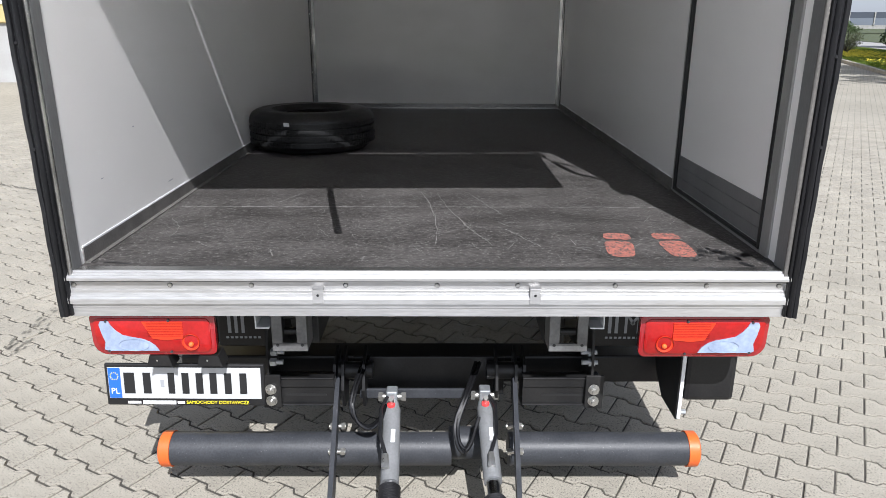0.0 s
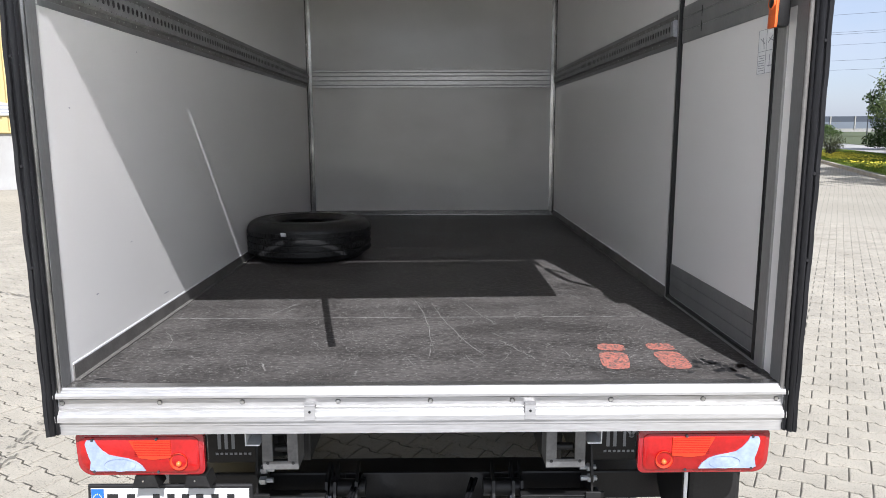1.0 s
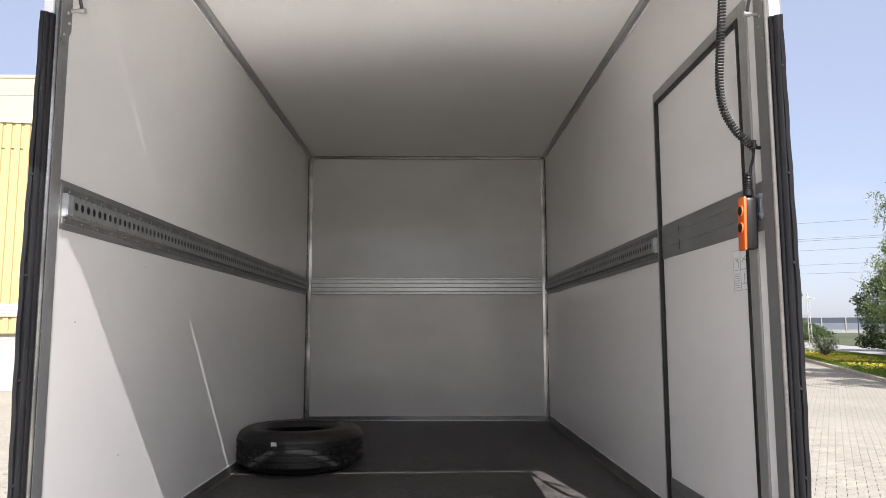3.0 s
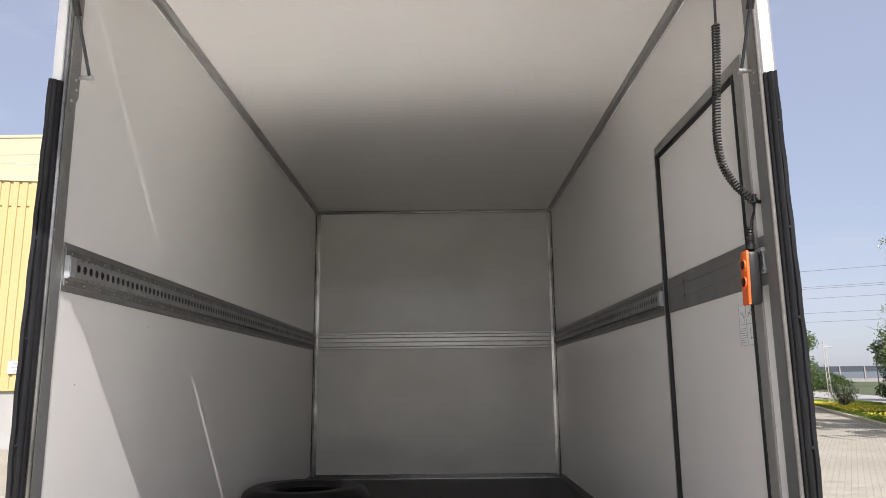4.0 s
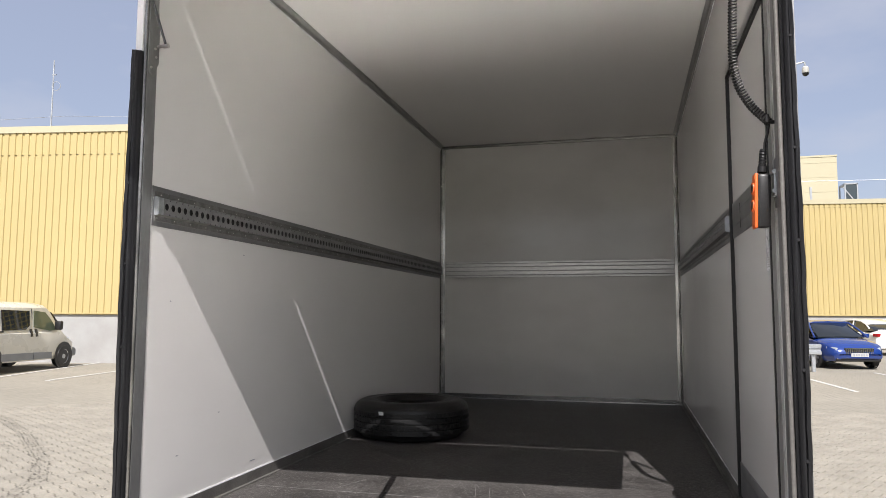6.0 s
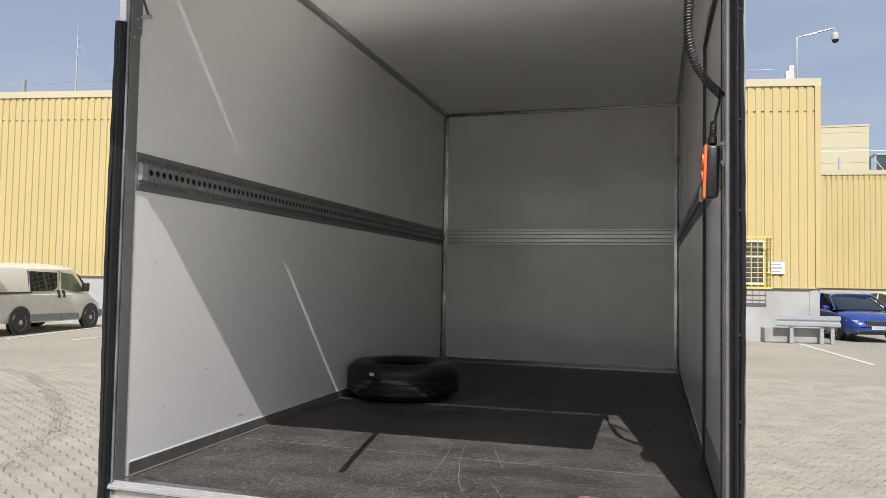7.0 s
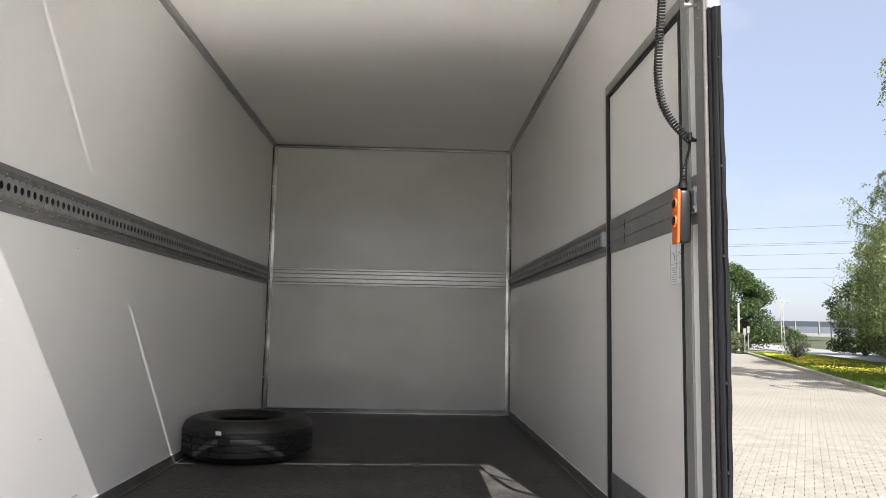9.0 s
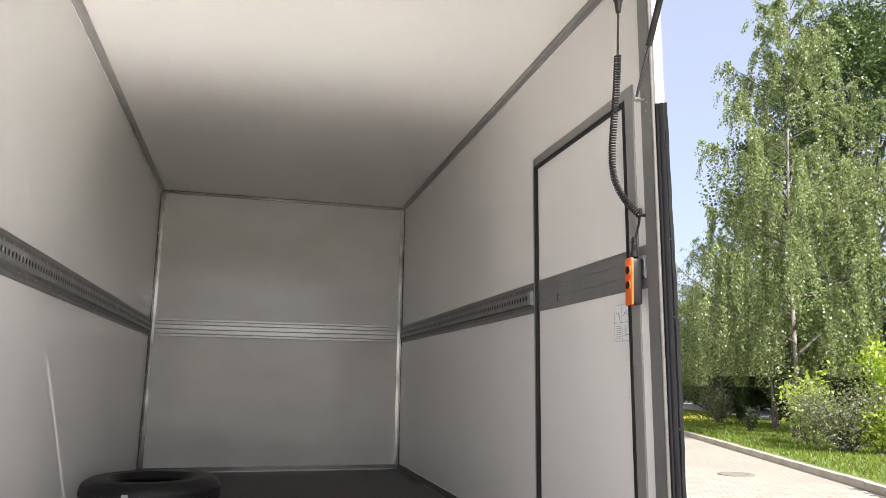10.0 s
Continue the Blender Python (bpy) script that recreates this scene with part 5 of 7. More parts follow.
SHEET = paving_sheet_material()
bm = bmesh.new()
rings = [[bm.verts.new((r * math.cos(2 * math.pi * k / 48), 10 + r * math.sin(2 * math.pi * k / 48), -0.009 - (0.0 if r < 300 else 0.5))) for k in range(48)] for r in (6, 25, 80, 250, 900, 3500)]
bm.faces.new(rings[0])
for ra, rb in zip(rings, rings[1:]):
    for k in range(48):
        bm.faces.new((ra[k], ra[(k + 1) % 48], rb[(k + 1) % 48], rb[k]))
ground = tagged(part("ground", bm, SHEET), "pale beige concrete block paving of a yard", "paving", kind="structure")
for p in ground.data.polygons:
    if p.normal.z < 0:
        p.flip()

# road beyond the verge, verge, and land behind the road
def strip(name, edges, z, material, label, category):
    bm = bmesh.new()
    pairs = [(bm.verts.new((xa, y, z)), bm.verts.new((xb, y, z))) for y, xa, xb in edges]
    for (a, b), (c, d) in zip(pairs, pairs[1:]):
        bm.faces.new((a, b, d, c))
    return tagged(part(name, bm, material), label, category, kind="structure")


YS = [-30, -10, 0, 10, 20, 30, 40, 48, 52, 55]
strip("verge", [(y, kerb_x(y) + 0.1, 16 + 0.27 * y) for y in (-30, -10, 0, 10, 20, 30, 40, 47)] + [(50, 25.2, 29.5), (52, 24.1, 30.0), (54, 23.9, 30.5)], 0.10, GRASS, "grass verge with dandelions behind a kerb", "grass")
strip("road", [(y, 16 + 0.27 * y, 22.3 + 0.27 * y) for y in (-60, -20, 20, 60, 120, 300)], 0.06, ASPHALT, "grey asphalt road behind the verge", "road")
strip("roadside_land", [(y, 22.3 + 0.27 * y, 160 + 0.27 * y) for y in (-60, -20, 20, 60, 120, 300)], 0.09, ROUGH_LAND, "rough grass land behind the road", "grass")
strip("far_land", [(62, -10, 31), (75, -30, 36), (300, -150, 97)], 0.02, ROUGH_LAND, "rough grass under far trees", "grass")


def kerbstones():
    row = thing("kerb", (kerb_x(10), 10, 0), "weathered concrete kerb along the grass verge", "kerb", kind="structure")
    me = None
    way = Vector((0.362, 1, 0)).normalized()
    ang = math.degrees(math.atan2(way.y, way.x))
    for k in range(64):
        p = Vector((kerb_x(-6.0), -6.0, 0)) + way * (k * 1.0)
        if p.y > 49.6:
            break
        if me is None:
            bm = bmesh.new()
            box(bm, 0.003, 0.997, -0.15, 0.0, -0.05, 0.125, 0.012)
            me = mesh_of("kerbstone", bm, KERB)
        ob = new("kerbstone", me)
        ob.parent, ob.matrix_parent_inverse = row, row.matrix_world.inverted()
        ob.matrix_basis = pose(p.x, p.y, random.Random(k).uniform(-0.006, 0.004), 0, 0, ang)


kerbstones()


def road_lines():
    for name, a, b, w in (("parking_line", (-13.4, 12.6), (-13.9, 17.6), 0.12), ("parking_line", (-15.1, 12.2), (-16.9, 19.5), 0.12), ("parking_line", (5.0, 21.0), (5.5, 15.6), 0.12), ("parking_line", (7.6, 21.4), (8.1, 16.0), 0.12)):
        a, b = Vector((*a, 0)), Vector((*b, 0))
        side = (b - a).normalized().cross(Vector((0, 0, 1))) * w / 2
        bm = bmesh.new()
        vs = [bm.verts.new(p + Vector((0, 0, 0.003))) for p in (a - side, a + side, b + side, b - side)]
        vs2 = [bm.verts.new(v.co + Vector((0, 0, -0.01))) for v in vs]
        bm.faces.new(vs)
        for i in range(4):
            bm.faces.new((vs[i], vs[(i + 1) % 4], vs2[(i + 1) % 4], vs2[i]))
        tagged(part(name, bm, LINE), "worn white painted parking line on paving", "road marking", "parking lines")


road_lines()


def manhole():
    c = (8.99, 10.2)
    ob = thing("manhole_cover", (*c, 0), "round grey manhole cover set in the paving", "manhole cover")
    bm = bmesh.new()
    lathe(bm, [(0.0, 0.004), (0.27, 0.004), (0.285, 0.002), (0.285, -0.02)], pose(*c, 0.002), 40)
    part("cover", bm, IRON, ob, smooth=True)
    bm = bmesh.new()
    lathe(bm, [(0.29, -0.02), (0.29, 0.006), (0.335, 0.006), (0.34, -0.02)], pose(*c, 0.002), 40)
    part("cover_ring", bm, IRON, ob, smooth=True)


manhole()


# ---- the yellow hall ----
FA = Vector((-60.0, 20.75 - 0.165 * 60.0, 0))            # facade line y = 20.75 + 0.165 x
FB = Vector((5.72, 20.75 + 0.165 * 5.72, 0))
FWAY = (FB - FA).normalized()
FOUT = Vector((FWAY.y, -FWAY.x, 0))                   # towards the yard
hall = thing("warehouse", (-10, 19.1, 0), "pale yellow corrugated warehouse on a grey plinth", "building")


def corrugated(name, a, b, z0, z1, parent, pitch=0.25, label=""):
    """Trapezoid cladding from a to b, seen from the right-hand side of the way."""
    way = (b - a).normalized()
    out = Vector((way.y, -way.x, 0))
    verts, quads = [], []
    prof = ((0.0, 0.0), (0.60, 0.0), (0.67, -0.035), (0.93, -0.035))
    k, d = 0, 0.0
    total = (b - a).length
    line = []
    while d < total:
        for u, o in prof:
            if d + u * pitch <= total:
                line.append((d + u * pitch, o))
        d += pitch
    line.append((total, 0.0))
    for u, o in line:
        p = a + way * u + out * o
        verts += [(p.x, p.y, z0), (p.x, p.y, z1)]
    for i in range(len(line) - 1):
        quads.append((2 * i, 2 * i + 2, 2 * i + 3, 2 * i + 1))
    me = from_arrays(name, verts, quads, CLADDING)
    ob = new(name, me)
    ob.parent, ob.matrix_parent_inverse = parent, parent.matrix_world.inverted()
    if label:
        ob["label"] = label
    return ob


def slab(bm, a, b, z0, z1, o0, o1):
    """A wall slab from a to b between offsets o0 and o1 towards the outside."""
    way = (b - a).normalized()
    out = Vector((way.y, -way.x, 0))
    low = [a + out * o0, b + out * o0, b + out * o1, a + out * o1]
    lo, hi = [bm.verts.new((p.x, p.y, z0)) for p in low], [bm.verts.new((p.x, p.y, z1)) for p in low]
    bm.faces.new(lo[::-1])
    bm.faces.new(hi)
    for i in range(4):
        bm.faces.new((lo[i], lo[(i + 1) % 4], hi[(i + 1) % 4], hi[i]))


def hall_walls():
    low_a, low_b = Vector((5.9, 36.6, 0)), Vector((15.75, 37.75, 0))
    inward = (low_b - low_a).normalized()
    inward = Vector((-inward.y, inward.x, 0))
    runs = [("facade", FA, FB, 8.1), ("facade", FB, low_a, 8.1), ("facade", low_a, low_b, 7.5), ("facade", low_b, low_b + inward * 30, 7.5)]
    for name, a, b, top in runs:
        way = (b - a).normalized()
        wall = corrugated("cladding", a, b, 1.66, top - 0.22, hall, label="pale yellow trapezoid metal cladding")
        bm = bmesh.new()
        slab(bm, a, b, -0.1, 1.64, -0.3, -0.07)
        part("plinth", bm, PLINTH, hall, "grey rendered concrete plinth")
        bm = bmesh.new()
        slab(bm, a - way * 0.02, b + way * 0.02, 1.63, 1.665, -0.1, 0.02)
        part("drip_flashing", bm, CLADDING, hall)
        bm = bmesh.new()
        slab(bm, a - way * 0.04, b + way * 0.04, top - 0.23, top, -0.25, 0.035)
        part("parapet_flashing", bm, CREAM, hall, "cream metal parapet flashing")
        bm = bmesh.new()
        slab(bm, a, b, 1.6, top - 0.2, -0.3, -0.05)
        part("wall_core", bm, CLADDING, hall)
    # corner flashing
    for c in (FB, low_b):
        bm = bmesh.new()
        box(bm, c.x - 0.14, c.x + 0.02, c.y - 0.06, c.y + 0.1, 1.66, (8.1 if c is FB else 7.5) - 0.22, 0.01)
        part("corner_flashing", bm, CLADDING, hall)
    # flat roofs, set below the parapets
    bm = bmesh.new()
    pts = [FA, FB, low_a, low_b, low_b + inward * 30, FA + inward * 40]
    vs = [bm.verts.new((p.x, p.y, 7.1)) for p in (pts[0], pts[1], pts[2], pts[3], pts[4], pts[5])]
    bm.faces.new(vs)
    part("roof", bm, CONCRETE, hall)
    # set-back blocks on the roof, of flat horizontal panels
    for x0, x1, y0, y1, z0, z1 in ((11.4, 14.4, 50.0, 54.0, 6.9, 12.3), (-18.75, -6.0, 25.5, 33.0, 7.0, 11.72)):
        bm = bmesh.new()
        box(bm, x0 + 0.02, x1 - 0.02, y0 + 0.02, y1 - 0.02, z0, z1)
        blk = part("roof_block", bm, CREAM, hall, "cream panelled plant room on the roof")
        k = z0
        while k < z1:
            bm = bmesh.new()
            box(bm, x0, x1, y0, y1, k, min(z1, k + 0.985))
            part("wall_panel", bm, CREAM, blk)
            k += 1.0
        bm = bmesh.new()
        box(bm, x0 - 0.03, x1 + 0.03, y0 - 0.03, y1 + 0.03, z1, z1 + 0.12)
        part("coping", bm, CREAM, blk)


hall_walls()


def facade_at(u, z, off=0.0):
    """A point on the long facade, by its x."""
    return Vector((u, 20.75 + 0.165 * u, z)) + FOUT * off


def caged_window(u, w=1.35):
    m = Matrix.Translation(facade_at(u, 0)) @ pose(0, 0, 0, 0, 0, math.degrees(math.atan2(FWAY.y, FWAY.x)))
    z0, z1 = 1.75, 3.05
    bm = bmesh.new()
    box(bm, -w / 2, w / 2, -0.03, -0.01, z0, z1, 0, m)
    win = part("window", bm, WINDOW_GLASS, hall, "barred window behind a yellow grille")
    bm = bmesh.new()
    for x in (-w / 2, 0.0, w / 2):
        box(bm, x - 0.025, x + 0.025, -0.06, -0.031, z0, z1, 0, m)
    for z in (z0, (z0 + z1) / 2 + 0.2, z1):
        box(bm, -w / 2, w / 2, -0.061, -0.03, z - 0.025, z + 0.025, 0, m)
    part("window_frame", bm, WHITE_PAINT, win)
    bm = bmesh.new()
    g = 0.02
    for k in range(9):
        x = -w / 2 - 0.1 + (w + 0.2) * k / 8
        box(bm, x - g / 2, x + g / 2, -0.42, -0.40, z0 - 0.12, z1 + 0.12, 0, m)
    for k in range(11):
        z = z0 - 0.12 + (z1 - z0 + 0.24) * k / 10
        box(bm, -w / 2 - 0.11, w / 2 + 0.11, -0.43, -0.41, z - g / 2, z + g / 2, 0, m)
        for x in (-w / 2 - 0.1, w / 2 + 0.1):
            box(bm, x - g / 2, x + g / 2, -0.42, 0.0, z - g / 2, z + g / 2, 0, m)
    for x in (-w / 2 - 0.1, w / 2 + 0.1):
        for k in range(3):
            box(bm, x - g / 2, x + g / 2, -0.34 + 0.12 * k, -0.32 + 0.12 * k, z0 - 0.12, z1 + 0.12, 0, m)
    for z in (z0 - 0.12, z1 + 0.12):
        box(bm, -w / 2 - 0.12, w / 2 + 0.12, -0.44, -0.38, z - 0.03, z + 0.03, 0, m)
    part("grille", bm, CAGE, win, "yellow painted steel cage grille")


def wall_sign(u, z0, z1, w, lines):
    m = Matrix.Translation(facade_at(u, 0)) @ pose(0, 0, 0, 0, 0, math.degrees(math.atan2(FWAY.y, FWAY.x)))
    bm = bmesh.new()
    box(bm, -w / 2, w / 2, -0.05, -0.03, z0, z1, 0.002, m)
    sg = part("wall_sign", bm, STICKER, hall, "small white notice sign")
    bm = bmesh.new()
    for k in range(lines):
        z = z1 - (z1 - z0) * (k + 0.75) / (lines + 0.5)
        ww = w * (0.3, 0.38, 0.26)[k % 3]
        box(bm, -ww, ww, -0.052, -0.0502, z - 0.025, z + 0.025, 0, m)
    part("sign_print", bm, GREY_INK, sg)
    bm = bmesh.new()
    for x in (-w * 0.3, w * 0.3):
        box(bm, x - 0.08, x + 0.08, -0.03, 0.0, z1 - 0.02, z1 + 0.03, 0, m)
    part("sign_bracket", bm, GALV, sg)


caged_window(-13.95)
caged_window(3.42)
wall_sign(-12.25, 2.12, 2.47, 0.55, 3)
wall_sign(4.43, 2.06, 2.43, 0.5, 3)


def roof_gear():
    p = facade_at(-18.9, 8.0, -0.4)
    bm = bmesh.new()
    rod(bm, p, p + Vector((0, 0, 2.6)), 0.028, 0.02, n=8)
    mast = part("antenna_mast", bm, GALV, hall, "thin steel antenna mast")
    bm = bmesh.new()
    lathe(bm, [(0.15, -0.008), (0.166, -0.008), (0.166, 0.008), (0.15, 0.008)], Matrix.Translation(p + Vector((0.14, 0, 1.65))) @ pose(0, 0, 0, 90, 0, 10), 24, True)
    box(bm, p.x - 0.05, p.x + 0.12, p.y - 0.02, p.y + 0.02, p.z + 2.05, p.z + 2.09)
    part("antenna_loop", bm, GALV, mast)
    # roof edge posts with a wire
    for us in ((-21.5, 0.9), (-15.65, 1.15), (-14.9, 0.4)):
        q = facade_at(us[0], 8.0, -1.2)
        bm = bmesh.new()
        box(bm, q.x - 0.05, q.x + 0.05, q.y - 0.05, q.y + 0.05, q.z, q.z + us[1])
        part("roof_post", bm, GALV, hall)
    bm = bmesh.new()
    sweep(bm, [facade_at(u, 8.75 + 0.05 * math.cos(u), -1.2) for u in np.linspace(-40, 4.8, 18)], 0.008, 5)
    part("roof_wire", bm, GALV, hall)
    # camera mast over the corner
    q = facade_at(5.2, 8.0, -0.35)
    bm = bmesh.new()
    sweep(bm, [q, q + Vector((0, 0, 1.5)), q + Vector((0.5, 0.05, 1.62)), q + Vector((1.05, 0.1, 1.75)), q + Vector((1.09, 0.1, 1.72)), q + Vector((1.1, 0.1, 1.6))], 0.027, 8)
    arm = part("camera_mast", bm, GALV, hall, "bent steel mast with a dome camera", smooth=True)
    bm = bmesh.new()
    lathe(bm, [(0.0, 0.1), (0.06, 0.1), (0.1, 0.06), (0.11, -0.1), (0.1, -0.12)], Matrix.Translation(q + Vector((1.1, 0.1, 1.5))), 18)
    part("camera_housing", bm, POLE, arm, smooth=True)
    bm = bmesh.new()
    lathe(bm, [(0.1, 0.0), (0.085, -0.05), (0.045, -0.085), (0.0, -0.095)], Matrix.Translation(q + Vector((1.1, 0.1, 1.375))), 18)
    part("camera_dome", bm, INK, arm, smooth=True)
    for dx, h, w, ma in ((-0.17, 0.62, 0.08, POLE), (-0.28, 0.45, 0.05, WHITE_PAINT)):
        bm = bmesh.new()
        box(bm, q.x + dx - w, q.x + dx + w, q.y - 0.06, q.y + 0.06, q.z, q.z + h, 0.01)
        part("junction_box", bm, ma, hall)
    bm = bmesh.new()
    rod(bm, q + Vector((-0.75, 0.1, 0)), q + Vector((-0.28, 0.05, 0.42)), 0.012, n=6)
    part("stay", bm, GALV, hall)
    # small things on the lower roof: vent, glass box, posts, wires
    base = Vector((13.0, 38.5, 7.3))
    bm = bmesh.new()
    bmesh.ops.create_uvsphere(bm, u_segments=16, v_segments=8, radius=0.55, matrix=Matrix.Translation(base + Vector((0.2, 0, -0.15))) @ Matrix.Diagonal((1, 1, 0.9, 1)))
    part("roof_vent", bm, POLE, hall, smooth=True)
    bm = bmesh.new()
    for x, y in ((0, 0), (1.0, 0), (1.0, 1.0), (0, 1.0)):
        box(bm, 12.1 + x * 0.6 - 0.03, 12.1 + x * 0.6 + 0.03, 40 + y - 0.03, 40 + y + 0.03, 7.1, 8.75)
    box(bm, 12.07, 12.73, 39.97, 41.03, 8.7, 8.78)
    box(bm, -0.7, 0.7, -0.02, 0.02, -0.025, 0.025, 0, Matrix.Translation((12.4, 40, 8.0)) @ pose(0, 0, 0, 0, 55, 0))
    hut = part("roof_hut", bm, GALV, hall, "small framed roof hut")
    bm = bmesh.new()
    box(bm, 12.13, 12.67, 40.0, 40.01, 7.1, 8.7)
    part("pane", bm, WINDOW_GLASS, hut)
    for x, h in ((10.1, 1.0), (15.4, 1.4)):
        bm = bmesh.new()
        box(bm, x - 0.05, x + 0.05, 38.6, 38.7, 7.1, 7.4 + h)
        part("roof_post", bm, GALV, hall)
    bm = bmesh.new()
    sweep(bm, [(x, 38.65, 8.75 - 0.02 * (x - 9)) for x in np.linspace(9.3, 15.4, 8)], 0.012, 5)
    part("roof_wire", bm, GALV, hall)


roof_gear()


def barrier(at, turn, parent_label):
    """A short crash barrier on posts in front of a concrete block."""
    ob = thing("crash_barrier", at, parent_label, "barrier", "barriers by the hall corners")
    m = Matrix.Translation(at) @ pose(0, 0, 0, 0, 0, turn)
    bm = bmesh.new()
    prof = [(-0.0, 0.5), (-0.06, 0.53), (-0.06, 0.6), (0.0, 0.64), (0.0, 0.69), (-0.06, 0.73), (-0.06, 0.8), (0.0, 0.83), (0.012, 0.83), (-0.045, 0.795), (-0.045, 0.735), (0.012, 0.69), (0.012, 0.64), (-0.045, 0.595), (-0.045, 0.535), (0.012, 0.5)]
    vs = prism(bm, prof, "x", -0.85, 0.95)
    bmesh.ops.transform(bm, matrix=m, verts=vs)
    part("guard_rail", bm, GALV, ob, "galvanised W-profile rail")
    for x in (-0.4, 0.45, 0.75):
        bm = bmesh.new()
        box(bm, x - 0.05, x + 0.05, 0.015, 0.1, 0.0, 0.8, 0.004, m)
        part("post", bm, GALV, ob)
    bm = bmesh.new()
    box(bm, -1.1, 0.55, 0.25, 0.7, 0.0, 0.44, 0.03, m)
    part("concrete_block", bm, CONCRETE, ob, "dark weathered concrete block")


barrier((5.2, 21.05, 0), 9.4, "galvanised crash barrier beside a dark concrete block")
barrier((14.75, 36.3, 0), 5, "galvanised crash barrier by the far hall corner")


# ---- parked vehicles ----
def loft(bm, sections):
    """Closed rings of points, skinned in order and capped."""
    rows = [[bm.verts.new(p) for p in s] for s in sections]
    k = len(rows[0])
    for ra, rb in zip(rows, rows[1:]):
        for i in range(k):
            bm.faces.new((ra[i], ra[(i + 1) % k], rb[(i + 1) % k], rb[i]))
    bm.faces.new(rows[0][::-1])
    bm.faces.new(rows[-1])


def car_wheels(ob, m, xs, half, r, w=0.2, steel=False):
    for x in xs:
        for s in (-1, 1):
            bm = bmesh.new()
            c = m @ pose(x, s * (half - w / 2 + 0.01), r, 90 * s, 0, 0)
            lathe(bm, [(r * 0.66, -w / 2), (r * 0.93, -w / 2), (r, -w * 0.3), (r, w * 0.3), (r * 0.93, w / 2), (r * 0.66, w / 2)], c, 28, True)
            wheel = part("wheel", bm, TYRE, ob, "black tyre on a silver rim", smooth=True)
            bm = bmesh.new()
            lathe(bm, [(r * 0.66, -w * 0.45), (r * 0.6, -w * 0.2), (r * 0.62, 0.0), (0.0, -w * 0.1)], c, 28)
            part("rim_dish", bm, INK, wheel, smooth=True)
            if steel:
                bm = bmesh.new()
                lathe(bm, [(r * 0.66, -w * 0.46), (r * 0.6, -w * 0.3), (r * 0.52, -w * 0.2), (r * 0.36, -w * 0.34), (r * 0.22, -w * 0.4), (r * 0.2, -w * 0.48), (0.0, -w * 0.5)], c, 28)
                rim = part("rim", bm, WHEEL, wheel, "grey pressed steel rim", smooth=True)
                for sp in range(10):
                    bm = bmesh.new()
                    a = 2 * math.pi * sp / 10
                    box(bm, -0.02, 0.02, -0.016, 0.016, -0.01, 0.01, 0.006, c @ pose(r * 0.47 * math.cos(a), r * 0.47 * math.sin(a), -w * 0.26, 0, 0, math.degrees(a)))
                    hole = part("rim_hole", bm, INK, wheel)
                continue
            bm = bmesh.new()
            for sp in range(5):
                for d in (-0.09, 0.09):
                    box(bm, 0.02, r * 0.63, -0.018, 0.018, -w * 0.42, -w * 0.3, 0, c @ pose(0, 0, 0, 0, 0, 72 * sp + d * 57))
            lathe(bm, [(r * 0.6, -w * 0.36), (r * 0.66, -w * 0.46), (r * 0.68, -w * 0.3)], c, 28)
            lathe(bm, [(0.0, -w * 0.46), (r * 0.18, -w * 0.44), (r * 0.2, -w * 0.3)], c, 16)
            part("rim", bm, WHEEL, wheel)


